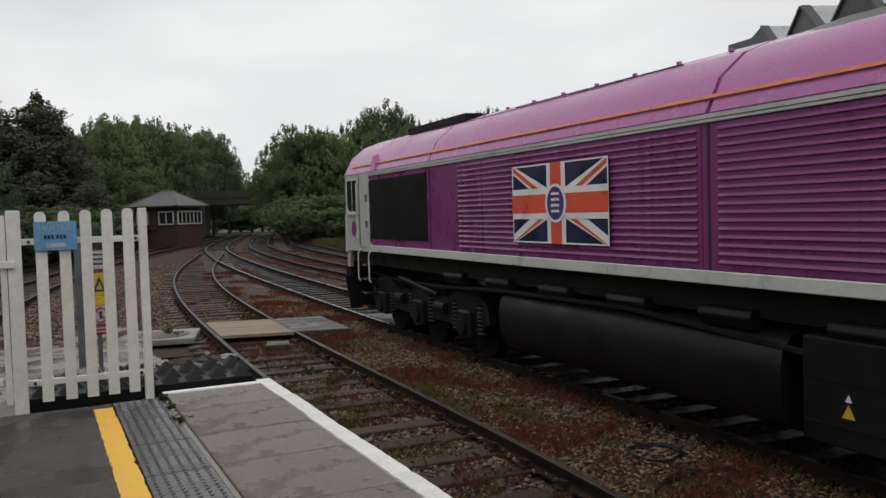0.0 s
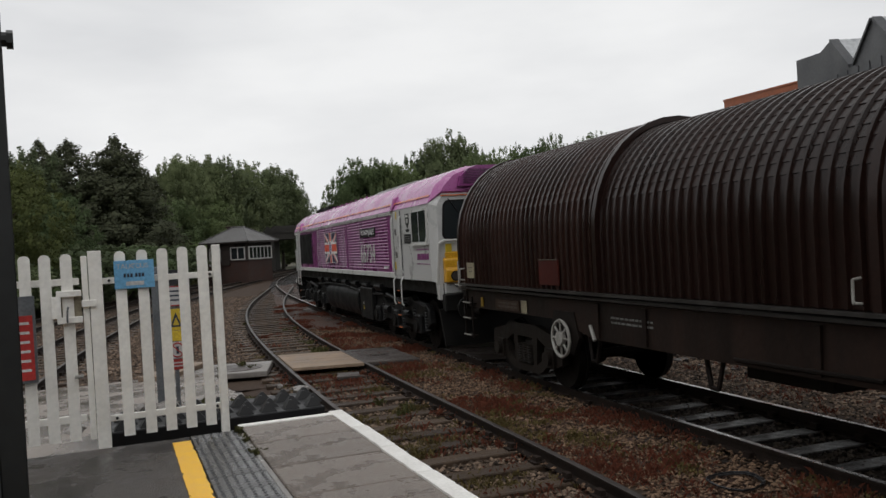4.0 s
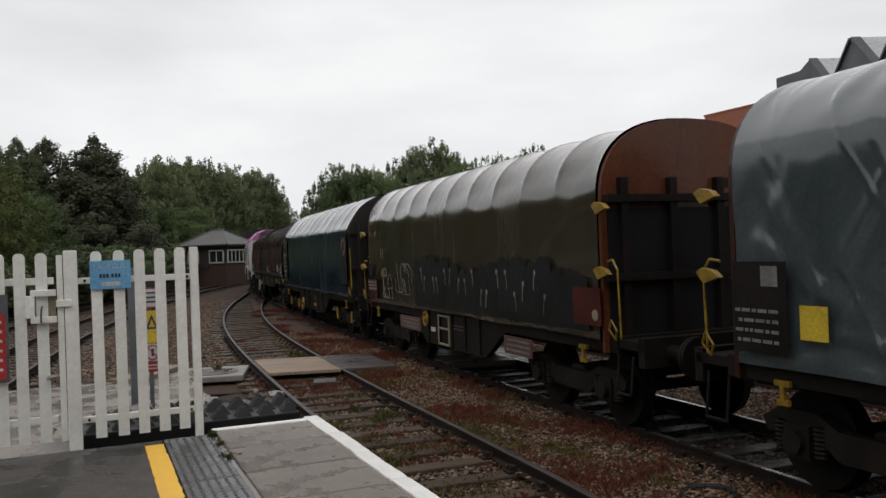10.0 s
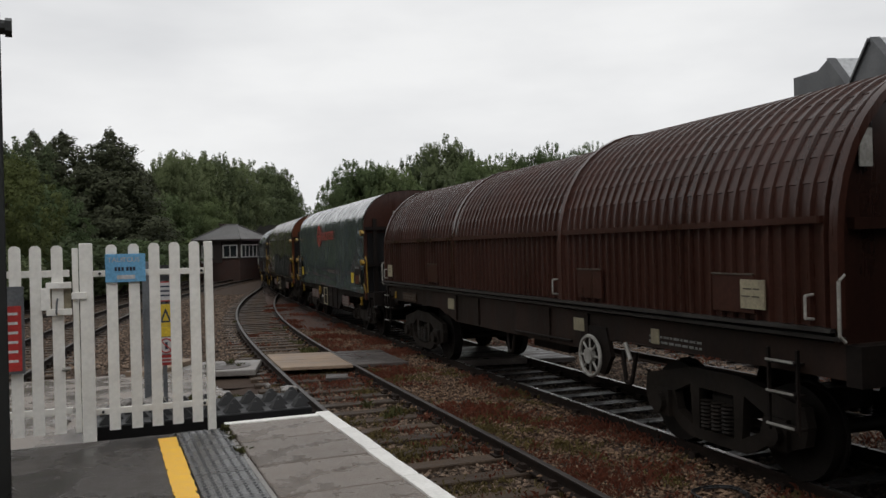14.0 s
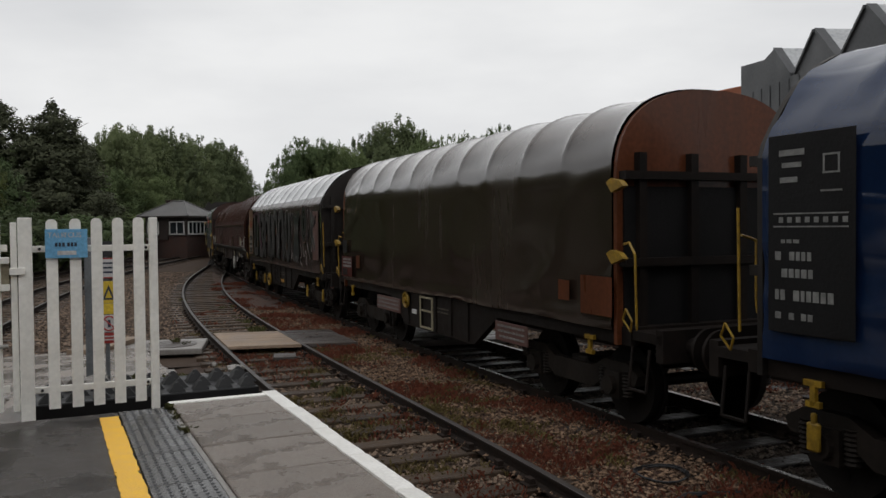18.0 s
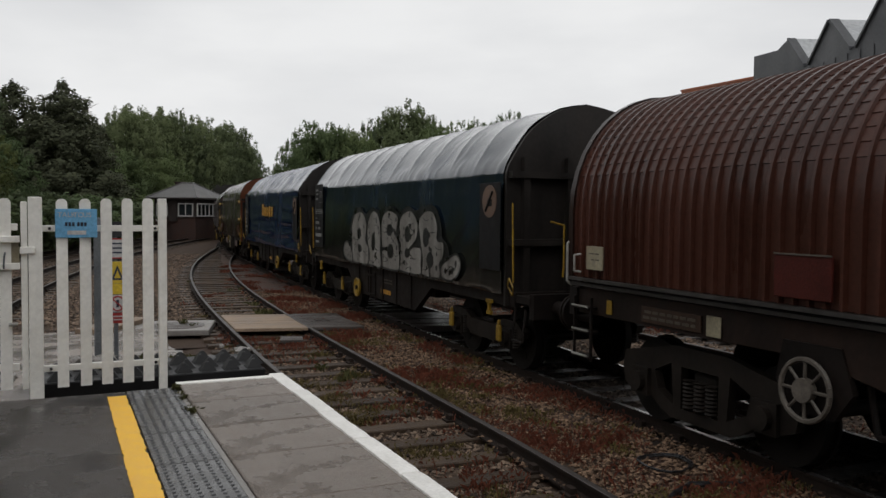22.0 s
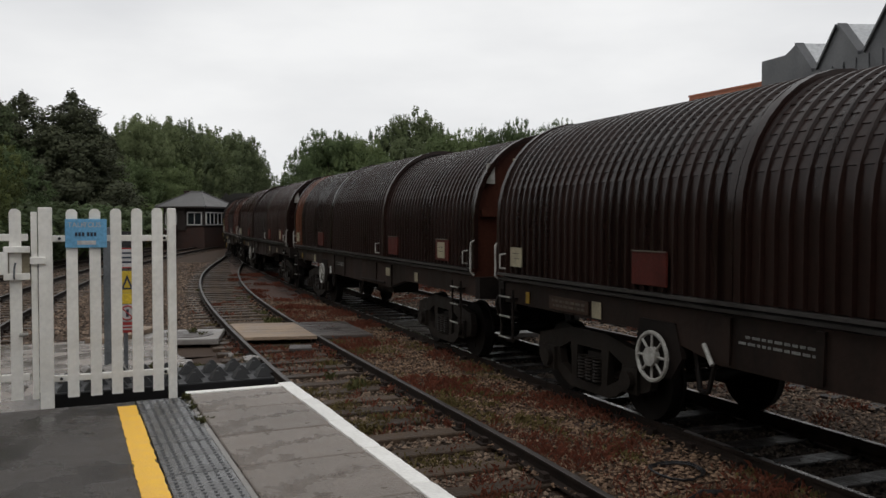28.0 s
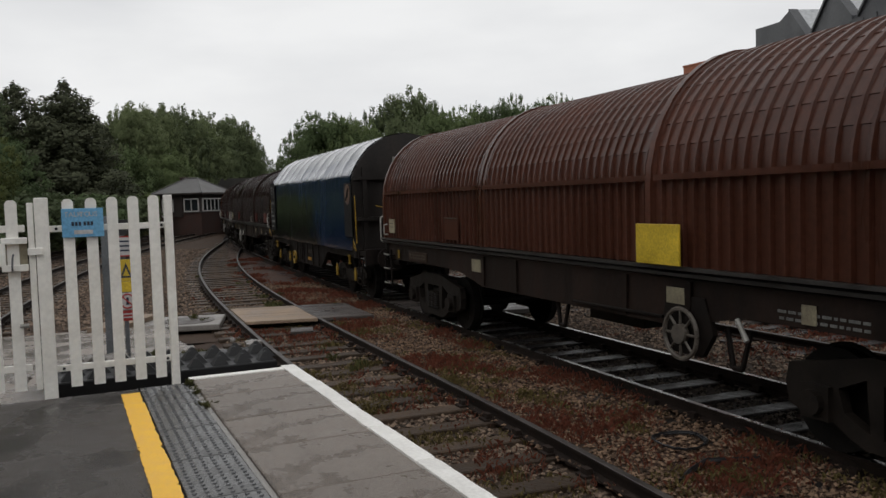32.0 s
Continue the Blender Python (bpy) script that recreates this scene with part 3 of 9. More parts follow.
def line_of(fx, y0, y1, step, shift=0.0):
    """Points and left normals along a curve."""
    out = []
    for y in np.arange(y0, y1 + 1e-6, step):
        x, s = fx(y), (fx(y + 0.05) - fx(y - 0.05)) / 0.1
        q = math.hypot(1, s)
        out.append((x - shift / q, y + shift * s / q, s / q, 1 / q))
    return out


# ---- ground ----
GROUND_Z = -0.26


def build_ground():
    bm = B()
    n = 40
    xs = sorted({-2500, -800, -300, *range(-60, 61, 6), 300, 800, 2500})
    ys = sorted({-2500, -800, -200, *range(-30, 131, 6), 300, 800, 2500})
    grid = [[bm.verts.new((x, y, GROUND_Z + 0.05 * noise.noise((x * 0.13, y * 0.13, 0)) * (abs(x) < 70 and abs(y) < 140))) for y in ys] for x in xs]
    for i in range(len(xs) - 1):
        for j in range(len(ys) - 1):
            bm.faces.new((grid[i][j], grid[i + 1][j], grid[i + 1][j + 1], grid[i][j + 1]))
    tagged(part("ground", bm, M_GROUND), "dull green and brown railway land under an overcast sky", "ground", kind="structure")


def strip(name, fx, y0, y1, half_l, half_r, z, material, label, step=1.0, crown=0.0):
    """A bed of ballast that follows a track."""
    verts, faces = [], []
    line = line_of(fx, y0, y1, step)
    cols = [-1, -0.75, -0.4, 0, 0.4, 0.75, 1]
    for x, y, tx, ty in line:
        for c in cols:
            h = half_l if c < 0 else half_r
            o = -c * h
            zz = z - crown * max(0.0, abs(c) - 0.7) / 0.3 + 0.02 * noise.noise((x + o, y, 3))
            verts.append((x - o * ty, y + o * tx, zz))
    k = len(cols)
    for i in range(len(line) - 1):
        for j in range(k - 1):
            a = i * k + j
            faces.append((a, a + 1, a + k + 1, a + k))
    return tagged(raw(name, verts, faces, material), label, "ballast", kind="structure")


RAIL_PROFILE = [(-0.07, -0.16), (0.07, -0.16), (0.07, -0.14), (0.012, -0.12), (0.012, -0.045), (0.035, -0.035), (0.035, -0.004), (0.028, 0.0), (-0.028, 0.0), (-0.035, -0.004), (-0.035, -0.035), (-0.012, -0.045), (-0.012, -0.12), (-0.07, -0.14)]


def rail_mesh(fx, y0, y1, shift, head, step=0.5):
    line = line_of(fx, y0, y1, step, shift)
    verts, faces = [], []
    k = len(RAIL_PROFILE)
    for x, y, tx, ty in line:
        for o, z in RAIL_PROFILE:
            verts.append((x + o * ty, y - o * tx, z))
    for i in range(len(line) - 1):
        for j in range(k):
            a, b = i * k + j, i * k + (j + 1) % k
            faces.append((a, b, b + k, a + k))
    me = bpy.data.meshes.new("rail")
    me.from_pydata(verts, [], faces)
    me.materials.append(M_RAIL)
    me.materials.append(head)
    for p in me.polygons:
        if p.index % k in (6, 7, 8):
            p.material_index = 1
    return me


def sleeper_mesh(w=0.26, length=2.6):
    bm = B()
    box(bm, 0, 0, -0.225, length, w, 0.13)
    return finish(bm, bevel=0.012)


def chair_mesh():
    bm = B()
    box(bm, 0, 0, -0.152, 0.32, 0.16, 0.03)
    box(bm, 0.09, 0, -0.115, 0.06, 0.11, 0.06)
    box(bm, -0.09, 0, -0.115, 0.06, 0.11, 0.06)
    return finish(bm)


def build_track(name, fx, y0, y1, label, sleeper_mat, parts_from, parts_to, jitter=0.03, head=None):
    t = thing(name, label, "railway track", kind="structure")
    for sh in (0.7525, -0.7525):
        part("rail", rail_mesh(fx, y0, y1, sh, head or M_RAILTOP), M_RAIL, t)
    me, ch = sleeper_mesh(), chair_mesh()
    me.materials.append(sleeper_mat)
    ch.materials.append(M_RAIL)
    rest = B()
    y = y0
    while y < y1:
        x, s = fx(y), (fx(y + 0.05) - fx(y - 0.05)) / 0.1
        m = pose(x, y, random.uniform(-0.012, 0.012), 0, 0, math.degrees(math.atan2(1, s)) - 90 + random.uniform(-1, 1))
        if parts_from <= y <= parts_to:
            sl = part("sleeper", me, sleeper_mat, t, at=m)
            if y < 26:
                for dx in (-0.7525, 0.7525):
                    part("rail_chair", ch, M_RAIL, sl, at=pose(dx, 0, 0))
        else:
            box(rest, 0, 0, -0.225, 2.6, 0.26, 0.13, m)
        y += 0.68 * math.cos(math.atan(s)) + random.uniform(-jitter, jitter)
    if len(rest.verts):
        tagged(part("far_sleepers", rest, sleeper_mat, t), kind="stuff")
    else:
        rest.free()
    return t


# ---- platform: u outwards from its edge, v along it ----
EDGE = Vector((0.32, 4.67))
ALONG, OUT = Vector((-0.376, 0.927)).normalized(), Vector((0.927, 0.376)).normalized()
PLAT = 0.67


def pu(u, v, z=0.0):
    p = EDGE + OUT * u + ALONG * v
    return (p.x, p.y, z)


PLAT_M = Matrix.Translation((EDGE.x, EDGE.y, 0)) @ Matrix.Rotation(math.atan2(OUT.y, OUT.x), 4, "Z")   # local x is u, local y is v


def worn_block(w, ln, h, wear, rg):
    """A block w wide and ln long with uneven, chipped long edges; its middle at the origin."""
    n = max(4, int(ln / 0.05))
    side = [(ln * (k / n - 0.5), w / 2 + rg.uniform(-wear, wear * 0.4) - (wear * 2.2 if rg.random() < 0.07 else 0)) for k in range(n + 1)]
    other = [(ln * (k / n - 0.5), -w / 2 - rg.uniform(-wear, wear * 0.4) + (wear * 2.2 if rg.random() < 0.07 else 0)) for k in range(n + 1)]
    s = B()
    slab(s, [(x, y) for y, x in side] + [(x, y) for y, x in other[::-1]], "z", -h / 2, h / 2)
    return s


def build_platform():
    rw = random.Random(77)
    base = B()
    box(base, -8.1, -6.3, PLAT / 2 - 0.16, 16.0, 20.0, PLAT + 0.28, PLAT_M)
    tagged(part("platform", base, M_CONC), "station platform body of grey concrete beside the near track", "platform", kind="structure")
    top = B()
    box(top, -5.73, -6.3, PLAT + 0.006, 8.44, 19.9, 0.03, PLAT_M)
    tagged(part("platform_asphalt", top, M_ASPHALT), "wet dark grey asphalt platform surface", "asphalt", kind="structure")
    cop = thing("platform_coping", "wet grey concrete coping slabs along the platform edge", "coping", kind="structure")
    cuts = [3.70, 2.94, 2.08, 1.24, 0.30, -0.7, -1.65, -2.6, -3.55, -4.5, -5.45, -6.4, -7.35, -8.3, -9.25, -10.2, -11.15, -12.1, -13.05, -14.0, -14.95]
    for a, b in zip(cuts, cuts[1:]):
        s = B()
        box(s, 0, 0, 0, 0.87, a - b - 0.018, 0.10)
        part("slab", finish(s, bevel=0.008), M_SLAB, cop, at=PLAT_M @ pose(-0.602, (a + b) / 2, PLAT - 0.012 + random.uniform(-0.003, 0.003), random.uniform(-0.15, 0.15), 0, random.uniform(-0.15, 0.15)))
    s = B()
    box(s, -0.6, -5.7, PLAT - 0.05, 0.95, 18.9, 0.07, PLAT_M)
    part("joint_bed", s, M_BLACK, cop)
    edge = thing("platform_edge_line", "worn white painted edging stones along the platform", "edge stones", kind="structure")
    v = 3.86
    while v > -14.5:
        ln = 0.86
        s = worn_block(0.134, ln - 0.008, 0.12, 0.004, rw) if v > -3 else B()
        if v <= -3:
            box(s, 0, 0, 0, 0.132, ln - 0.012, 0.12)
        part("edge_stone", finish(s, bevel=0.006), M_WHITE, edge, at=PLAT_M @ pose(-0.108 + random.uniform(-0.006, 0.006), v - ln / 2, PLAT - 0.008, 0, random.uniform(-0.5, 0.5), random.uniform(-0.4, 0.4)))
        v -= ln
    s = B()
    box(s, -0.60, 3.76, PLAT + 0.004, 0.92, 0.09, 0.085, PLAT_M)
    part("end_stone", finish(s, bevel=0.006), M_WHITE, edge)
    tac = thing("tactile_paving", "wet dark grey tactile paving with rows of studs", "tactile paving", kind="structure")
    stud = B()
    cyl(stud, (0, 0, 0), (0, 0, 0.008), 0.0125, 8, 0.009)
    stud_me = finish(stud)
    stud_me.materials.append(M_TACTILE)
    v = 3.66
    k = 0
    while v > -14.5:
        for u, w in ((-1.289, 0.418),):
            s = B()
            box(s, 0, 0, 0, w - 0.005, 0.394, 0.06)
            tile = part("paving_tile", finish(s, bevel=0.004), M_TACTILE, tac, at=PLAT_M @ pose(u, v - 0.2, PLAT - 0.005 + random.uniform(-0.002, 0.002)))
            if True:
                verts, faces = [], []
                for i in range(6):
                    for j in range(6):
                        cx, cy = -0.165 + i * 0.066, -0.165 + j * 0.066
                        o = len(verts)
                        for q in range(6):
                            a = q * math.pi / 3
                            verts.append((cx + 0.015 * math.cos(a), cy + 0.015 * math.sin(a), 0.029))
                        for q in range(6):
                            a = q * math.pi / 3
                            verts.append((cx + 0.010 * math.cos(a), cy + 0.010 * math.sin(a), 0.036))
                        faces += [(o + q, o + (q + 1) % 6, o + 6 + (q + 1) % 6, o + 6 + q) for q in range(6)] + [tuple(o + 6 + q for q in range(6))]
                raw("stud_field", verts, faces, M_STUD, tile)
        v -= 0.4
        k += 1
    s = B()
    box(s, -1.06, -5.6, PLAT - 0.01, 0.035, 18.6, 0.055, PLAT_M)
    part("mortar_strip", s, M_CONC, tac, "pale worn mortar strip")
    yel = thing("yellow_safety_line", "worn yellow painted safety line on wet asphalt", "painted line", kind="structure")
    v = 3.47
    while v > -14.5:
        s = worn_block(0.160, 0.9, 0.006, 0.006, rw)
        part("line_length", s, M_YELLOW, yel, at=PLAT_M @ pose(-1.588, v - 0.45, PLAT + 0.025))
        v -= 0.9


def build_ramp():
    """The sloping end of the platform, the black rubber panels on it and the walkway beyond."""
    bm = B()
    slab(bm, [(3.7, -0.4), (3.7, 0.56), (6.2, 0.50), (8.6, 0.10), (13.2, -0.02), (13.2, -0.4)], "x", -7.0, -0.35)
    bm.transform(PLAT_M)
    tagged(part("platform_ramp", bm, M_RAMP), "wet pale concrete ramp at the end of the platform", "ramp", kind="structure")
    deck = thing("anti_trespass_panels", "black rubber panels with rows of raised pyramids on the ramp", "rubber panel")
    for k in range(2):
        s = B()
        box(s, -0.66 - 1.02 * k, 4.57, 0.655, 1.01, 0.99, 0.16)
        s.transform(PLAT_M)
        part("panel_base", finish(s, bevel=0.01), M_RUBBER, deck)
    p = B()
    cyl(p, (0, 0, 0), (0, 0, 0.085), 0.115, 4, 0.020)
    me = finish(p)
    me.materials.append(M_RUBBER)
    for i in range(9):
        for j in range(4):
            part("pyramid", me, M_RUBBER, deck, at=PLAT_M @ pose(-2.06 + i * 0.226 + 0.113 * (j % 2) * 0.5, 4.20 + j * 0.228, 0.734, 0, 0, 45))
    way = thing("concrete_walkway", "pale wet concrete walkway slab with an oval cover beside the track", "walkway", kind="structure")
    s = B()
    box(s, 0, 0, 0, 1.62, 1.55, 0.12)
    part("slab", finish(s, bevel=0.015), M_CONC, way, at=pose(-4.70, 17.25, -0.09, 0, 0, 8))
    s = B()
    cyl(s, (0, 0, 0), (0, 0, 0.012), 0.52, 28)
    part("oval_cover", s, M_GREYDECK, way, "dark worn oval cover", at=pose(-4.55, 17.2, -0.031))
    s = B()
    box(s, 0, 0, 0, 0.62, 1.9, 0.10)
    part("timber_edge", finish(s, bevel=0.01), M_BOARD, way, at=pose(-5.75, 16.9, 0.02, 0, 0, -6))
    rk = random.Random(8)
    for k in range(34):
        s = B()
        bmesh.ops.create_icosphere(s, subdivisions=1, radius=1)
        for v in s.verts:
            v.co *= rk.uniform(0.75, 1.15)
        part("rubble_piece", s, M_CONC, way, at=(pose(-3.0 + rk.uniform(-1.3, 0.5), 13.2 + rk.uniform(-1.2, 1.0), 0.03, 0, 0, rk.uniform(0, 360)) if k < 14 else PLAT_M @ pose(rk.uniform(-2.6, -0.5), rk.uniform(5.2, 6.6), 0.53, 0, 0, rk.uniform(0, 360))) @ Matrix.Diagonal((rk.uniform(0.05, 0.22), rk.uniform(0.05, 0.16), 0.05, 1)))


def build_crossing():
    c = thing("foot_crossing", "timber boards of a foot crossing between the rails", "crossing", kind="structure")
    for i in range(6):
        s = B()
        y0, y1 = 16.52 + 0.375 * i, 16.52 + 0.375 * i + 0.368
        pts = [(NEAR_X(y) + dx, y + dx * 0.14) for y, dx in ((y0, -0.70), (y0, 0.70), (y1, 0.70), (y1, -0.70))]
        slab(s, pts, "z", -0.05, 0.012 + random.uniform(-0.004, 0.004))
        part("board", finish(s, bevel=0.006), M_BOARD, c)
    s = B()
    box(s, 0, 0, 0, 0.42, 0.5, 0.06)
    part("cable_cover", finish(s, bevel=0.006), M_GREYDECK, c, at=pose(NEAR_X(15.9) + 0.25, 15.9, -0.12, 0, 0, 8))
    d = thing("grey_crossing_deck", "worn grey timber crossing deck across the running track", "crossing", kind="structure")
    for fx, lo, hi, z in ((TRAIN_X, -0.69, 0.69, 0.006), (TRAIN_X, 0.83, 1.7, -0.03), (NEAR_X, 0.86, 1.95, -0.05)):
        for i in range(6):
            s = B()
            y0, y1 = 17.0 + 0.375 * i, 17.0 + 0.375 * i + 0.366
            pts = [(fx(y) + dx, y + dx * 0.14) for y, dx in ((y0, lo), (y0, hi), (y1, hi), (y1, lo))]
            slab(s, pts, "z", -0.12, z + random.uniform(-0.006, 0.006))
            part("deck_board", finish(s, bevel=0.006), M_GREYDECK, d)


# ---- fence and gate at the platform end ----
def picket(h, w=0.092, d=0.022):
    s = B()
    pts = [(-w / 2, 0), (w / 2, 0), (w / 2, h - 0.03), (w / 2 - 0.014, h - 0.008), (w / 2 - 0.03, h), (-w / 2 + 0.03, h), (-w / 2 + 0.014, h - 0.008), (-w / 2, h - 0.03)]
    slab(s, pts, "y", -d / 2, d / 2)
    return finish(s)


def bolts(parent, xs, z, y):
    for x in xs:
        b = B()
        cyl(b, (x, y, z), (x, y - 0.018, z), 0.013, 8)
        part("bolt", b, M_BOLT, parent)


FENCE_M = PLAT_M @ Matrix.Translation((0, 3.75, PLAT))   # local x is u, local -y faces the platform


def build_fence():
    f = thing("picket_fence", "white painted metal picket fence panel at the platform end", "fence", at=FENCE_M)
    for x, w, h in ((-1.172, 0.07, 1.745), (-2.21, 0.11, 1.745)):
        s = B()
        box(s, x, 0, h / 2, w, 0.09, h)
        part("post", finish(s, bevel=0.006), M_FENCE, f)
    for z in (1.475, 0.255):
        s = B()
        box(s, -1.69, 0.02, z, 0.99, 0.035, 0.055)
        rail = part("rail", finish(s, bevel=0.004), M_FENCE, f)
        bolts(rail, (-2.10, -1.80, -1.645, -1.47, -1.30, -1.235), z, 0.0)
    for k, x in enumerate((-2.003, -1.817, -1.645, -1.47, -1.297)):
        part("picket", picket(1.64 + 0.004 * k), M_FENCE, f, at=pose(x, -0.012, 0.09))
    g = thing("picket_gate", "white painted metal picket gate with a box latch, closed", "gate", at=FENCE_M)
    s = B()
    box(s, -2.297, 0, 0.90, 0.05, 0.06, 1.61)
    part("gate_stile", finish(s, bevel=0.005), M_FENCE, g)
    s = B()
    box(s, -3.32, 0, 0.88, 0.062, 0.07, 1.63)
    part("gate_stile", finish(s, bevel=0.005), M_FENCE, g)
    for z in (1.487, 0.288):
        s = B()
        box(s, -2.82, 0.02, z, 0.95, 0.035, 0.06)
        part("gate_rail", finish(s, bevel=0.004), M_FENCE, g)
    for x in (-2.441, -2.61, -2.768, -2.94, -3.11):
        part("picket", picket(1.63), M_FENCE, g, at=pose(x, -0.012, 0.10))
    latch = B()
    for a in ((-2.43, 1.385, 0.2, 0.055), (-2.43, 1.155, 0.2, 0.055), (-2.535, 1.27, 0.075, 0.19), (-2.27, 1.29, 0.12, 0.06)):
        box(latch, a[0], -0.03, a[1], a[2], 0.075, a[3])
    lt = part("latch_box", finish(latch, bevel=0.004), M_FENCE, g)
    s = B()
    box(s, -2.43, 0.01, 1.27, 0.19, 0.03, 0.18)
    part("latch_plate", s, M_CREAM, lt, "cream plate inside the latch")
    s = B()
    tube(s, [(-2.45, -0.05, 1.13), (-2.45, -0.09, 1.16), (-2.445, -0.09, 1.24), (-2.44, -0.05, 1.27)], 0.008)
    part("padlock_bow", s, M_GREYSTEEL, lt)
    s = B()
    cyl(s, (-2.42, -0.05, 0.66), (-2.35, -0.05, 0.66), 0.016, 8)
    part("drop_bolt", s, M_PALEPART, g)
    # blue sign on the fence
    sg = thing("helpline_sign", "light blue metal notice on the picket fence with white heading", "sign", at=FENCE_M)
    s = B()
    box(s, -1.888, -0.045, 1.52, 0.335, 0.012, 0.25)
    part("sign_board", finish(s, bevel=0.003), M_SIGNBLUE, sg)
    for word, x in (("TALK", -1.963), ("TO", -1.870), ("US", -1.802)):
        words("heading_word", word, 0.060, M_SIGNWHITE, sg, pose(x, -0.0525, 1.592, 90, 0, 0), 0.001)
    s = B()
    for k in range(6):
        box(s, -1.968 + 0.028 * k + 0.012 * (k > 2), -0.053, 1.512, 0.02, 0.003, 0.034)
    part("number_block", s, M_INK, sg)
    s = B()
    box(s, -1.885, -0.053, 1.44, 0.15, 0.003, 0.035)
    part("pale_bar", finish(s), M_SIGNWHITE, sg)
    # red notice on the gate
    rs = thing("red_notice", "red and grey notice fixed to the gate", "sign", at=FENCE_M)
    s = B()
    box(s, -2.86, -0.06, 1.02, 0.32, 0.012, 0.74)
    part("backing", finish(s, bevel=0.003), M_GREYSTEEL, rs)
    s = B()
    box(s, -2.86, -0.069, 0.95, 0.275, 0.004, 0.55)
    part("red_panel", s, M_SIGNRED, rs)
    s = B()
    for k, w in enumerate((0.16, 0.12, 0.17, 0.1, 0.19, 0.14)):
        box(s, -2.85 + 0.1 - w / 2, -0.072, 1.16 - k * 0.08, w, 0.002, 0.022)
    tagged(part("text_block", s, M_SIGNWHITE, rs), kind="stuff")
    # striped warning signs on a post behind the fence
    ws = thing("warning_sign_post", "grey post with stacked yellow, white and red warning signs", "sign post", at=pose(-3.44, 10.21, 0.22, 0, 0, 18.5))
    s = B()
    box(s, -0.20, 0.05, 1.0, 0.09, 0.10, 2.0)
    part("cabinet_post", finish(s, bevel=0.01), M_GREYSTEEL, ws)
    s = B()
    box(s, 0.0, 0.03, 0.9, 0.05, 0.05, 1.8)
    part("post", s, M_GREYSTEEL, ws)
    for z, h, mt, nm in ((1.86, 0.19, M_BLACK, "black_panel"), (1.63, 0.25, M_SIGNWHITE, "white_panel"), (1.34, 0.27, M_SIGNYEL, "yellow_panel"), (1.14, 0.13, M_SIGNYEL, "yellow_text_panel"), (0.965, 0.21, M_SIGNWHITE, "prohibition_panel"), (0.79, 0.13, M_SIGNRED, "red_panel")):
        s = B()
        box(s, 0.02, -0.012, z, 0.19, 0.012, h - 0.006)
        p = part(nm, s, mt, ws)
        if nm == "yellow_panel":
            s = B()
            slab(s, [(-0.05, 1.25), (0.09, 1.25), (0.02, 1.43)], "y", -0.021, -0.0185)
            part("triangle", s, M_INK, p)
            s = B()
            slab(s, [(-0.018, 1.272), (0.058, 1.272), (0.02, 1.37)], "y", -0.024, -0.0215)
            part("triangle_field", s, M_SIGNYEL, p)
        if nm == "prohibition_panel":
            s = B()
            ring = [(0.02 + 0.075 * math.cos(a), 0.965 + 0.085 * math.sin(a)) for a in np.linspace(0, 2 * math.pi, 25)]
            tube(s, [(x, -0.02, z2) for x, z2 in ring], 0.009, 5)
            cyl(s, (-0.035, -0.02, 1.02), (0.075, -0.02, 0.91), 0.008, 5)
            part("red_ring", s, M_SIGNRED, p)
            s = B()
            box(s, 0.02, -0.0195, 0.965, 0.03, 0.003, 0.09)
            part("black_figure_bar", s, M_INK, p)
        if nm == "red_panel":
            s = B()
            for k in range(2):
                box(s, 0.02, -0.0195, 0.81 - 0.04 * k, 0.13, 0.003, 0.016)
            tagged(part("text_block", s, M_SIGNWHITE, p), kind="stuff")
        if nm == "white_panel":
            s = B()
            for k in range(3):
                box(s, 0.02, -0.0195, 1.69 - 0.055 * k, 0.14, 0.003, 0.02)
            tagged(part("text_block", s, M_INK, p), kind="stuff")
            for bx2, bz2, bw2, bh2 in ((0.02, 1.745, 0.19, 0.014), (0.02, 1.515, 0.19, 0.014), (-0.068, 1.63, 0.014, 0.216), (0.108, 1.63, 0.014, 0.216)):
                s = B()
                box(s, bx2, -0.0195, bz2, bw2, 0.003, bh2)
                part("red_edge", s, M_SIGNRED, p)
        if nm == "black_panel":
            s = B()
            for k in range(4):
                box(s, -0.03 + 0.03 * k, -0.0195, 1.88, 0.022, 0.003, 0.05)
            part("mark_block", s, M_SIGNWHITE, p)


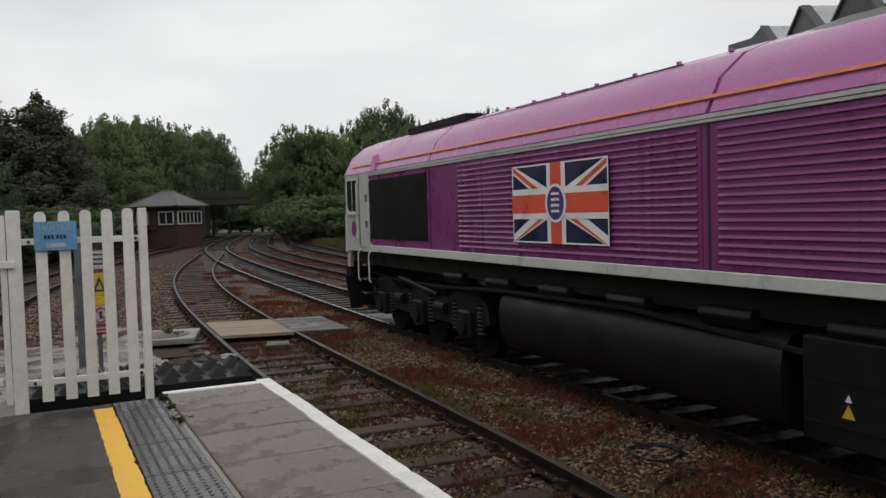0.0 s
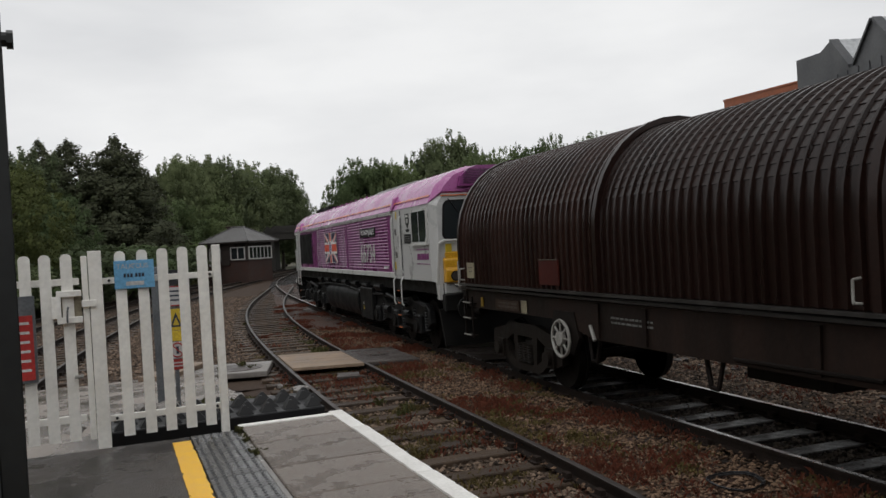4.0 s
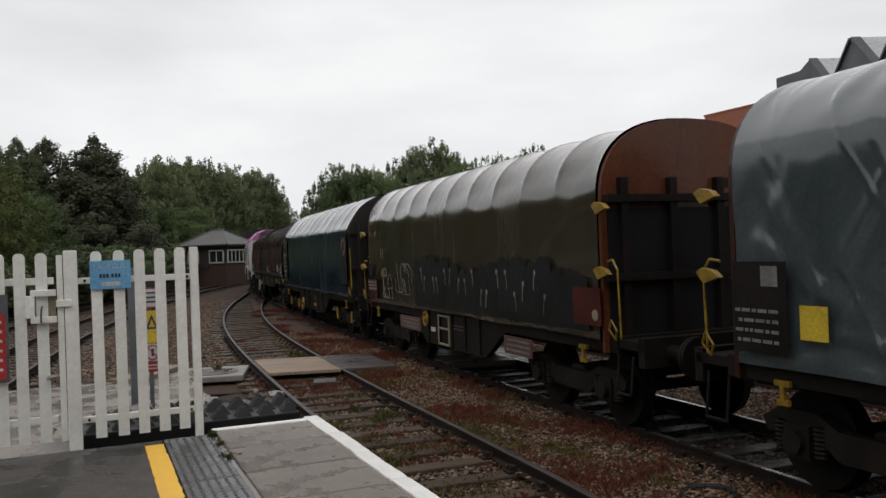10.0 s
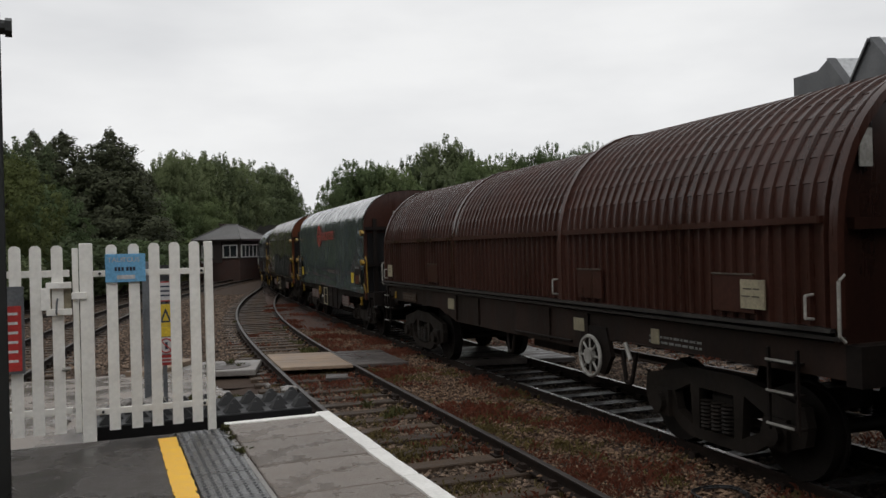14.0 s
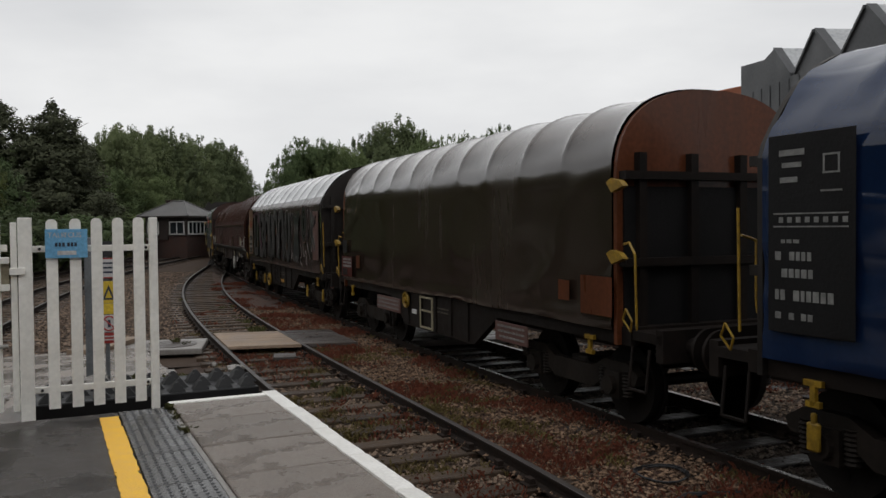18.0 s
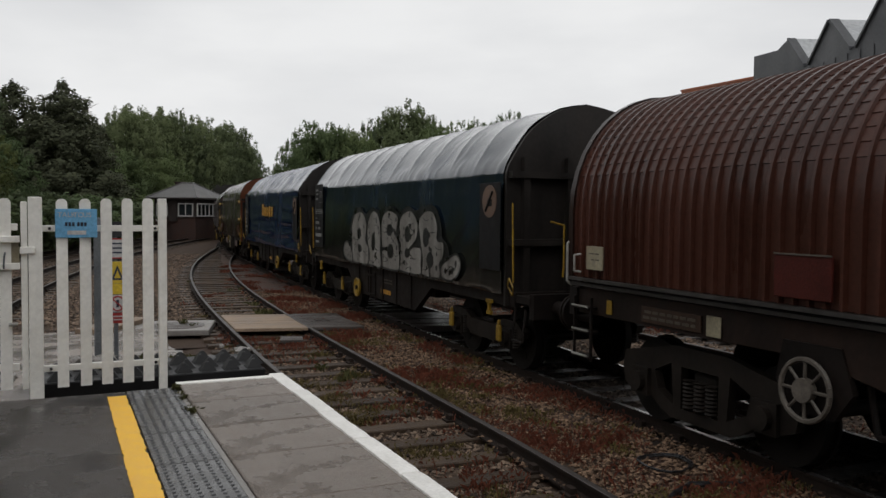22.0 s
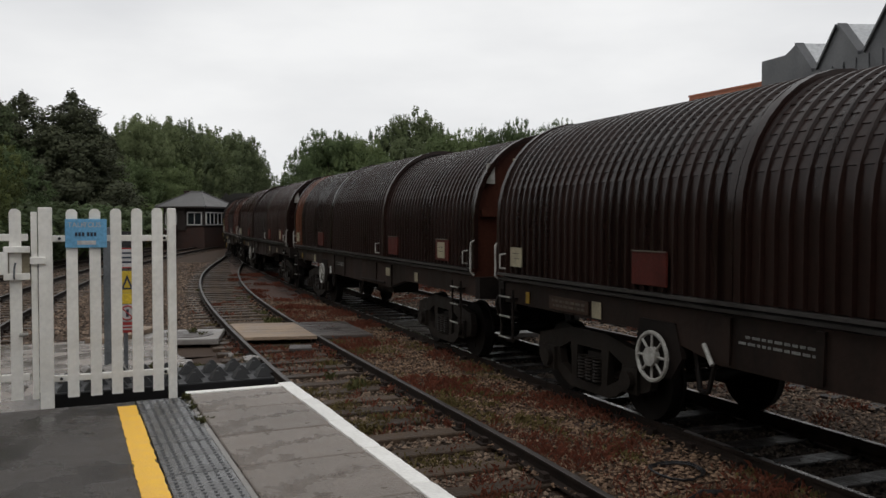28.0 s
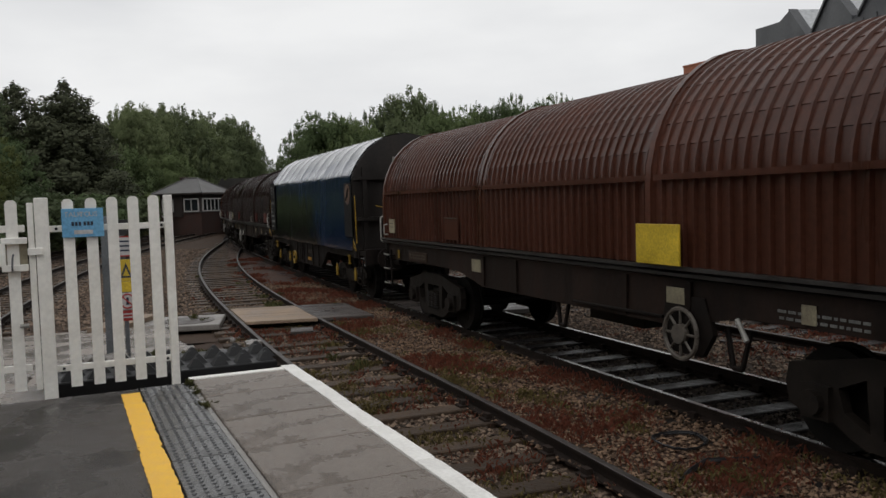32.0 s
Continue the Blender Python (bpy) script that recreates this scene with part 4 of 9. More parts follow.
def build_column():
    c = thing("canopy_stanchion", "dark painted steel canopy stanchion with cross bars and a pale pole", "column", at=pose(-1.535, 2.93, PLAT, 0, 0, 27.6))
    s = B()
    box(s, -0.045, 0, 2.3, 0.085, 0.06, 4.6)
    part("outer_flange", finish(s, bevel=0.004), M_COLUMN, c)
    s = B()
    box(s, -0.145, 0.03, 2.3, 0.12, 0.02, 4.6)
    part("web_panel", s, M_COLUMN, c)
    s = B()
    box(s, -0.10, -0.015, 2.3, 0.02, 0.03, 4.6)
    part("inner_angle", s, M_GREYSTEEL, c)
    for z in (0.55, 1.22, 1.90, 2.55, 3.2):
        s = B()
        box(s, -0.145, 0.005, z, 0.11, 0.02, 0.022)
        part("cross_bar", s, M_GREYSTEEL, c)
    s = B()
    cyl(s, (-0.005, -0.01, 2.44), (0.03, -0.01, 2.44), 0.026, 10)
    cyl(s, (0.012, -0.01, 2.44), (0.034, -0.01, 2.44), 0.034, 6)
    part("bolt_head", s, M_COLUMN, c)
    s = B()
    box(s, -0.15, -0.025, 2.83, 0.03, 0.012, 0.62, pose(0, 0, 0) @ Matrix.Translation((-0.15, 0, 2.83)) @ Matrix.Rotation(radians(-22), 4, "Y") @ Matrix.Translation((0.15, 0, -2.83)))
    part("diagonal_brace", s, M_GREYSTEEL, c)
    s = B()
    cyl(s, (-0.235, -0.03, 0), (-0.235, -0.03, 4.6), 0.032, 14)
    part("pale_pole", s, M_PALEPART, c, "pale grey pole", smooth=True)
    s = B()
    cyl(s, (-0.32, -0.03, 0), (-0.32, -0.03, 4.6), 0.045, 14)
    part("black_pole", s, M_COLUMN, c, smooth=True)
    s = B()
    box(s, -0.25, -0.07, 1.28, 0.15, 0.05, 0.09)
    part("clamp", finish(s, bevel=0.01), M_COLUMN, c)


def build_unseen_station():
    """An unseen building and canopy, added behind the camera to keep skylight off the train's side."""
    b = thing("unseen_building", "unseen plain brick building added behind the viewer to hold back skylight", "building", kind="structure")
    s = B()
    box(s, -9.5, -16.5, 3.2, 7.0, 28.0, 5.6, PLAT_M)
    part("wall", s, M_BRICK, b)
    s = B()
    box(s, -9.5, -16.5, 6.1, 7.8, 28.8, 0.3, PLAT_M)
    part("roof", s, M_SLATE, b)
    k = thing("unseen_canopy", "unseen dark timber canopy added behind the viewer to hold back skylight", "canopy", kind="structure")
    s = B()
    box(s, -3.9, -19.5, 4.75, 4.8, 28.0, 0.18, PLAT_M)
    part("canopy_roof", s, M_DARKWOOD, k)
    s = B()
    box(s, -1.5, -19.5, 4.55, 0.08, 28.0, 0.5, PLAT_M)
    part("valance", s, M_DARKWOOD, k)


# ---- signal box, bridge, warehouse ----
def build_signal_box():
    h = thing("signal_box", "dark timber signal box with white windows and slate roof", "signal box", at=pose(-19.1, 75.5, -0.2, 0, 0, -22))
    w, d = 4.3, 3.7
    s = B()
    box(s, 0, 0, 1.0, w, d, 2.1)
    part("brick_base", s, M_BRICK, h)
    s = B()
    box(s, 0, 0, 2.85, w - 0.05, d - 0.05, 1.7)
    part("timber_storey", s, M_DARKWOOD, h)
    for x, y, sx, sy in ((0, -d / 2, w, 0.1), (w / 2, 0, 0.1, d)):
        s = B()
        box(s, x, y, 2.07, sx + 0.06, sy + 0.06, 0.10)
        part("timber_band", s, M_SLATE, h)
        k = 0
        while k < (w if sx > 1 else d) / 0.28 - 1:
            s = B()
            q = -(w if sx > 1 else d) / 2 + 0.2 + k * 0.28
            box(s, q if sx > 1 else x, y if sx > 1 else q, 2.85, 0.03 if sx > 1 else 0.12, 0.12 if sx > 1 else 0.03, 1.6)
            part("cover_strip", s, M_DARKWOOD, h)
            k += 1

    def win(x, y, wd, rot, lights):
        f = B()
        for z in (0.53, -0.53):
            box(f, 0, -0.05, z, wd, 0.10, 0.10)
        for k in range(lights + 1):
            box(f, -wd / 2 + wd * k / lights, -0.05, 0.0, 0.09 if k in (0, lights) else 0.06, 0.10, 1.06)
        o = part("window_frame", f, M_BOXWHITE, h, at=pose(x, y, 2.66, 0, 0, rot))
        for k in range(lights):
            g = B()
            box(g, -wd / 2 + wd * (k + 0.5) / lights, -0.03, 0.0, wd / lights - 0.06, 0.02, 1.0)
            part("pane", g, M_GLASS, o)
    win(-1.25, -d / 2 - 0.03, 1.1, 0, 2)
    win(1.2, -d / 2 - 0.03, 1.45, 0, 2)
    win(w / 2 + 0.03, 0.0, 3.4, 90, 6)
    s = B()
    box(s, -0.10, -d / 2 - 0.06, 2.6, 0.8, 0.14, 1.9)
    part("door", s, M_DARKWOOD, h)
    for k in range(8):
        s = B()
        box(s, -0.55 - 0.25 * k, -d / 2 - 0.5, 1.75 - 0.22 * k, 0.27, 0.9, 0.05)
        part("stair_tread", s, M_DARKWOOD, h)
    s = B()
    o, zt, ze = 0.5, 5.05, 3.72
    pts = [(-w / 2 - o, -d / 2 - o, ze), (w / 2 + o, -d / 2 - o, ze), (w / 2 + o, d / 2 + o, ze), (-w / 2 - o, d / 2 + o, ze), (-0.6, 0, zt), (0.6, 0, zt)]
    vs = [s.verts.new(p) for p in pts]
    for fc in ((0, 1, 5, 4), (1, 2, 5), (2, 3, 4, 5), (3, 0, 4), (3, 2, 1, 0)):
        s.faces.new([vs[i] for i in fc])
    roof = part("roof", s, M_SLATE, h)
    for i, j in ((0, 4), (1, 5), (2, 5), (3, 4), (4, 5)):
        s = B()
        cyl(s, pts[i], pts[j], 0.07, 6)
        part("ridge_tile", s, M_SLATE, roof)
    for gx, gy, sx, sy in ((0, -d / 2 - o + 0.02, w + 2 * o, 0.06), (w / 2 + o - 0.02, 0, 0.06, d + 2 * o)):
        s = B()
        box(s, gx, gy, ze - 0.08, sx, sy, 0.14)
        part("gutter", s, M_DARKWOOD, roof)
    s = B()
    box(s, -1.75, -d / 2 - 0.08, 1.75, 0.35, 0.05, 0.22)
    part("white_notice", s, M_SIGNWHITE, h)
    s = B()
    box(s, -1.5, 0.9, 4.5, 0.55, 0.55, 1.2)
    box(s, -1.5, 0.9, 5.14, 0.67, 0.67, 0.12)
    part("chimney", finish(s, bevel=0.02), M_BRICK, roof, "red-brown brick chimney")


def build_bridge():
    b = thing("road_bridge", "dark stone road bridge over the tracks, beyond the signal box", "bridge", at=pose(-19.0, 116, -0.2, 0, 0, 6))
    s = B()
    box(s, 0, 0, 4.75, 60, 7, 0.9)
    part("deck", s, M_BRIDGE, b)
    s = B()
    box(s, 0, -3.4, 5.65, 60, 0.35, 0.95)
    part("parapet", s, M_BRIDGE, b)
    for x, w in ((-17.5, 25), (17.2, 25)):
        s = B()
        box(s, x, 0, 2.1, w, 7, 4.4)
        part("abutment", s, M_BRIDGE, b)


def build_warehouse():
    w = thing("warehouse", "dark grey clad warehouse with a sawtooth roof behind the train", "warehouse", at=pose(22.6, 53.1, -0.2))
    bays, pitch = 10, 4.85
    top = [(0, 12.75), (-3.4, 12.5)]
    slopes = []
    for k in range(bays):
        y = -pitch * k
        q = [(y - 4.6, 12.85), (y - 4.85, 12.85), (y - 6.9, 11.0), (y - 7.4, 11.0), (y - 9.45, 12.85)]
        top += q[:4]
        slopes += [(q[1], q[2]), (q[3], q[4])]
    end = top[-1][0]
    s = B()
    slab(s, [(0, 0)] + top + [(end, 0)], "x", 0, 0.4)
    part("gable_wall", s, M_CLAD, w)
    for k in range(int(-end / 1.2)):
        s = B()
        box(s, -0.02, -0.6 - 1.2 * k, 5.4, 0.05, 0.07, 10.8)
        part("cladding_seam", s, M_CLAD, w)
    for a, b2 in slopes:
        s = B()
        slab(s, [(a[0], a[1] + 0.05), (b2[0], b2[1] + 0.05), (b2[0], b2[1] - 0.15), (a[0], a[1] - 0.15)], "x", 0.42, 30)
        part("roof_slope", s, M_ROOFW, w)
        s = B()
        slab(s, [(a[0], a[1] + 0.09), (b2[0], b2[1] + 0.09), (b2[0], b2[1] - 0.10), (a[0], a[1] - 0.10)], "x", -0.12, 0.41)
        part("verge_trim", s, M_CLAD, w)
    s = B()
    box(s, 15, 0.15, 6.1, 29.5, 0.3, 12.2)
    part("side_wall", s, M_CLAD, w)
    o = thing("brick_block", "orange clad block beside the grey warehouse", "building")
    s = B()
    slab(s, [(21.4, 63.5), (24.6, 56.0), (36, 60), (33, 68.5)], "z", -0.3, 11.8)
    part("wall", s, M_ORANGE, o)
    s = B()
    slab(s, [(21.34, 63.55), (24.57, 55.92), (36.1, 59.95), (33.05, 68.6)], "z", 11.8, 11.93)
    part("roof_edge", s, M_ORANGE, o)


# ---- trees ----
def crown_mesh(seed, height, radius, leaf, count, shape, material):
    """Trunk aside: a crown of many small bent leaf clumps, in lobes that catch the light as rounded masses."""
    rng = np.random.default_rng(seed)
    lobes = []
    if shape == "pine":
        for k in range(420):
            f = k / 419
            z = height * (0.16 + 0.78 * f) + rng.uniform(-0.5, 0.5)
            reach = radius * (1.0 - f) ** 0.60 * rng.uniform(0.72, 1.0) + 0.20
            a, q = rng.uniform(0, 6.28), rng.uniform(0.15, 0.95) ** 0.6
            lr = (0.16 + 0.12 * reach) * rng.uniform(0.6, 1.3)
            lobes.append((reach * q * math.cos(a), reach * q * math.sin(a), z + 0.16 * reach * q, lr, lr * 1.05))
        # upright shoots round the tip and shoulders
        for k in range(46):
            f = 1.0 - 0.55 * rng.uniform(0, 1) ** 1.6
            reach, a = radius * (1.0 - f) ** 0.60 * rng.uniform(0.4, 1.0), rng.uniform(0, 6.28)
            lobes.append((reach * math.cos(a), reach * math.sin(a), height * (0.17 + 0.80 * f), 0.13, rng.uniform(0.3, 0.7)))
    else:
        for k in range(110):
            f = rng.uniform(0, 1)
            z = height * (0.20 + 0.68 * f)
            r = radius * math.sin(math.pi * (0.18 + 0.70 * f)) * rng.uniform(0.30, 0.92)
            a = rng.uniform(0, 6.28)
            lr = radius * rng.uniform(0.10, 0.26)
            lobes.append((r * math.cos(a), r * math.sin(a), min(z, height - lr * 0.8), lr, lr * 0.8))
        # leafy sprigs standing out of the crown
        for k in range(130):
            f, a = rng.uniform(0.25, 1.0), rng.uniform(0, 6.28)
            r = radius * math.sin(math.pi * (0.18 + 0.70 * min(f, 0.99))) * rng.uniform(0.75, 1.08)
            lobes.append((r * math.cos(a), r * math.sin(a), height * (0.22 + 0.74 * f), radius * rng.uniform(0.035, 0.075), radius * rng.uniform(0.05, 0.12)))
    L = np.array(lobes)
    wts = L[:, 3] * L[:, 4]
    idx = rng.choice(len(L), count, p=wts / wts.sum())
    d = rng.normal(size=(count, 3))
    d /= np.linalg.norm(d, axis=1)[:, None]
    rad = rng.uniform(0.30, 1.15, count) ** 0.6
    ctr = L[idx, :3] + d * np.stack([L[idx, 3], L[idx, 3], L[idx, 4]], 1) * rad[:, None]
    ctr[:, 2] *= height / np.percentile(ctr[:, 2], 99.9)
    soft = d * 0.55 + ctr * np.array([0.7 / radius, 0.7 / radius, 0]) + np.array([0, 0, 0.30])
    soft /= np.linalg.norm(soft, axis=1)[:, None]
    nrm = soft + rng.normal(size=(count, 3)) * 0.45
    nrm /= np.linalg.norm(nrm, axis=1)[:, None]
    t1 = np.cross(nrm, rng.normal(size=(count, 3)))
    t1 /= np.linalg.norm(t1, axis=1)[:, None]
    t2 = np.cross(nrm, t1)
    sz = leaf * rng.uniform(0.55, 1.35, count)[:, None]
    v = np.empty((count, 4, 3))
    v[:, 0] = ctr - t1 * sz
    v[:, 1] = ctr - t2 * sz * 0.62 - nrm * sz * 0.22
    v[:, 2] = ctr + t1 * sz
    v[:, 3] = ctr + t2 * sz * 0.62 - nrm * sz * 0.22
    me = bpy.data.meshes.new("crown")
    me.from_pydata(v.reshape(-1, 3).tolist(), [], np.arange(count * 4).reshape(-1, 4).tolist())
    me.normals_split_custom_set(np.repeat(soft, 4, axis=0).tolist())
    me.materials.append(material)
    return me


def trunk_mesh(seed, height, r):
    rng = random.Random(seed)
    bm = B()
    p, rad = Vector((0, 0, 0)), r
    for k in range(5):
        q = p + Vector((rng.uniform(-0.25, 0.25), rng.uniform(-0.25, 0.25), height * 0.15))
        cyl(bm, p, q, rad, 8, rad * 0.78)
        if k > 0:
            for _ in range(2):
                a = rng.uniform(0, 6.28)
                cyl(bm, q, q + Vector((math.cos(a) * height * 0.16, math.sin(a) * height * 0.16, height * 0.13)), rad * 0.45, 6, rad * 0.12)
        p, rad = q, rad * 0.78
    me = finish(bm)
    me.materials.append(M_BARK)
    return me


def build_trees():
    kinds = {}
    for k in range(4):
        kinds["broad", k] = (crown_mesh(10 + k, 12, 5.0, 0.125, 26000, "broad", M_LEAF if k % 2 else M_LEAF2), trunk_mesh(k, 11, 0.32))
    for k in range(2):
        kinds["pine", k] = (crown_mesh(30 + k, 14, 4.2, 0.105, 34000, "pine", M_PINE), trunk_mesh(9 + k, 14, 0.28))
    kinds["light", 0] = (crown_mesh(71, 12, 5.0, 0.115, 26000, "broad", M_LEAF3), trunk_mesh(27, 11, 0.3))
    kinds["bush", 0] = (crown_mesh(50, 4, 2.6, 0.11, 7500, "broad", M_LEAF2), trunk_mesh(20, 3, 0.08))
    kinds["bush", 1] = (crown_mesh(51, 4, 2.4, 0.11, 7500, "broad", M_LEAF), trunk_mesh(21, 3, 0.08))
    kinds["backing", 0] = (crown_mesh(60, 12, 5.0, 0.42, 2600, "broad", M_LEAF2), trunk_mesh(22, 11, 0.32))
    rng = random.Random(4)

    def tree(kind, k, x, y, sc, wide=1.0):
        nm = {"backing": "broadleaf_tree", "broad": "broadleaf_tree", "light": "broadleaf_tree", "pine": "pine_tree", "bush": "bush"}[kind]
        lb = {"backing": "unseen broadleaf tree added to darken what the train's side mirrors", "broad": "dense dark green broadleaf tree beside the railway", "light": "light olive-green broadleaf tree behind the brick wall", "pine": "tall dark pine tree with ragged tiers of branches", "bush": "low green bush on the railway bank"}[kind]
        t = thing(nm, lb, "tree" if kind != "bush" else "bush", "trees round the railway", at=pose(x, y, -0.3, 0, 0, rng.uniform(0, 360)) @ Matrix.Diagonal((sc * wide, sc * wide, sc, 1)))
        cr, tr = kinds[kind, k]
        part("trunk", tr, M_BARK, t)
        part("crown", cr, M_LEAF, t)
    def by_az(az, dist, kind, k, height, wide=1.0):
        a = radians(az)
        base = {"backing": 12, "broad": 12, "light": 12, "pine": 14, "bush": 4}[kind]
        tree(kind, k, dist * math.sin(a), dist * math.cos(a), height / base * (0.94 if kind == "broad" else 1.03 if kind == "pine" else 1.0), wide)
    # the wood on the far side of the left tracks, and the added unseen trees
    for az, dist, kind, k, h, wd in TREES:
        by_az(az, dist, kind, k, h, wd)


PINE_WOOD = [(-37, 60, "broad", 0, 11.8, 1.1), (-34, 64, "pine", 0, 11.6, 1.32), (-31.5, 50, "broad", 2, 9.2, 1), (-31, 78, "pine", 1, 13.1, 1.2), (-29, 70, "pine", 0, 12.1, 1.32), (-27.2, 72, "broad", 1, 12.4, 1.1)]
PINE_WOOD_EDGE = [(-26.0, 76, "pine", 0, 12.4, 1.32), (-24.4, 74, "pine", 1, 12.2, 1.44), (-21.6, 72, "pine", 0, 12.2, 1.55), (-21.6, 76, "pine", 1, 11.6, 1.44), (-26, 56, "broad", 0, 7.49, 1.2)]
BROADLEAF_WOOD = [(-19.7, 92, "pine", 1, 11.2, 1.2), (-17.9, 94, "broad", 3, 14.4, 0.62), (-17.0, 98, "broad", 1, 15, 0.9), (-15.6, 104, "broad", 3, 15.6, 0.85), (-14.2, 106, "broad", 1, 14.9, 0.85), (-12.6, 124, "broad", 3, 16.5, 0.85), (-11.4, 126, "broad", 1, 16.1, 0.75), (-10.4, 132, "broad", 3, 13.4, 0.6)]
LINESIDE_BUSHES = [(-20.6, 80, "broad", 2, 8.56, 1.2), (-18.6, 88, "broad", 0, 9.1, 1.1), (-16.2, 94, "broad", 2, 9.63, 1.1), (-27.5, 46, "bush", 0, 3.6, 1.6), (-24, 50, "bush", 1, 3.6, 1.7), (-21.5, 56, "bush", 0, 3.6, 1.7), (-19, 64, "bush", 1, 3.6, 1.6), (-17, 84, "bush", 0, 4.2, 1.6), (-30, 42, "bush", 1, 3.4, 1.6)]
STATION_CLUMP = [(-6.9, 100, "broad", 0, 12, 0.8), (-5.6, 96, "broad", 2, 13.7, 0.85), (-4.5, 98, "broad", 0, 13.3, 0.85), (-3.2, 100, "broad", 2, 13.1, 0.85), (-1.6, 114, "broad", 1, 16.3, 0.65), (0.1, 112, "broad", 3, 18.4, 0.72), (1.5, 114, "broad", 1, 16.9, 0.6)]
WAREHOUSE_TREES = [(-1.9, 94, "broad", 2, 10.5, 0.8), (2.6, 100, "broad", 0, 14.1, 0.7), (4.0, 102, "broad", 2, 14.6, 0.62), (5.6, 104, "broad", 0, 15, 0.6), (7.3, 104, "broad", 2, 16.1, 0.55), (9.0, 104, "broad", 0, 15.2, 0.6), (10.4, 106, "broad", 2, 16.1, 0.55), (12.2, 108, "broad", 0, 14.3, 0.8)]
CUTTING_TREES = [(-9.6, 150, "broad", 0, 9.63, 1.2), (-11.2, 155, "broad", 2, 10.7, 1.2), (-8.2, 150, "broad", 1, 8.03, 1.2), (-12.6, 150, "broad", 3, 10.7, 1.2), (-7.0, 135, "broad", 1, 9.63, 1), (-9.0, 140, "bush", 0, 4.5, 2), (-10.4, 142, "bush", 1, 4.5, 2)]
# out of view: added so the wagon sides mirror dark trees, not sky
UNSEEN_TREES = [(-42, 56, "backing", 0, 12, 1.2), (-48, 54, "backing", 0, 12, 1.2), (-54, 52, "backing", 0, 13, 1.3), (-60, 50, "backing", 0, 12, 1.2), (-66, 48, "backing", 0, 12, 1.3), (-72, 48, "backing", 0, 12, 1.3), (-79, 46, "backing", 0, 13, 1.4), (-86, 46, "backing", 0, 12, 1.3), (-94, 46, "backing", 0, 12, 1.3), (-102, 46, "backing", 0, 12, 1.3), (-111, 48, "backing", 0, 12, 1.3), (-45, 44, "bush", 0, 4, 2), (-57, 42, "bush", 1, 4, 2), (-69, 40, "bush", 0, 4, 2), (-82, 38, "bush", 1, 4, 2)]
VERGE_TREES = [(15, 110, "broad", 2, 12.5, 1.0), (18, 112, "broad", 0, 12, 1.1), (-6.2, 92, "bush", 0, 4.6, 1.4), (-5.0, 84, "bush", 1, 4.6, 1.5), (-3.6, 80, "bush", 0, 4.5, 1.6)]
LIGHT_TREES = [(-28.0, 45, "light", 0, 7.6, 1.0), (-33.5, 47, "light", 0, 8.4, 1.05)]
TREES = PINE_WOOD + PINE_WOOD_EDGE + BROADLEAF_WOOD + LINESIDE_BUSHES + STATION_CLUMP + WAREHOUSE_TREES + CUTTING_TREES + UNSEEN_TREES + VERGE_TREES + LIGHT_TREES


def build_left_side():
    """Low brick wall and pale ballast strip across the left tracks."""
    w = thing("low_brick_wall", "low orange-red brick retaining wall beyond the left tracks", "wall", kind="structure")
    s = B()
    slab(s, [(-30, 20), (-22, 50), (-21.6, 50), (-29.6, 20)], "z", -0.3, 0.55)
    part("wall_body", s, M_BRICK, w)
    s = B()
    slab(s, [(-30.1, 20), (-22.1, 50), (-21.5, 50), (-29.5, 20)], "z", 0.55, 0.62)
    part("coping", s, M_CONC, w)


LEFT_A = bent(tuple(np.polyfit((np.array([8.0, 18, 27, 34, 46, 60, 75]) - 15) / 15, np.array([-6.6, -9.3, -11.9, -13.6, -15.6, -16.8, -17.9]), 3)), 8, 72)


def LEFT_B(y):
    return LEFT_A(y) - 3.6 - 0.02 * max(0.0, 40 - y)


def RIGHT_A(y):
    return TRAIN_X(y) + 3.4 + 0.03 * max(0.0, 40 - y)


def RIGHT_B(y):
    return TRAIN_X(y) + 7.0 + 0.06 * max(0.0, 45 - y)


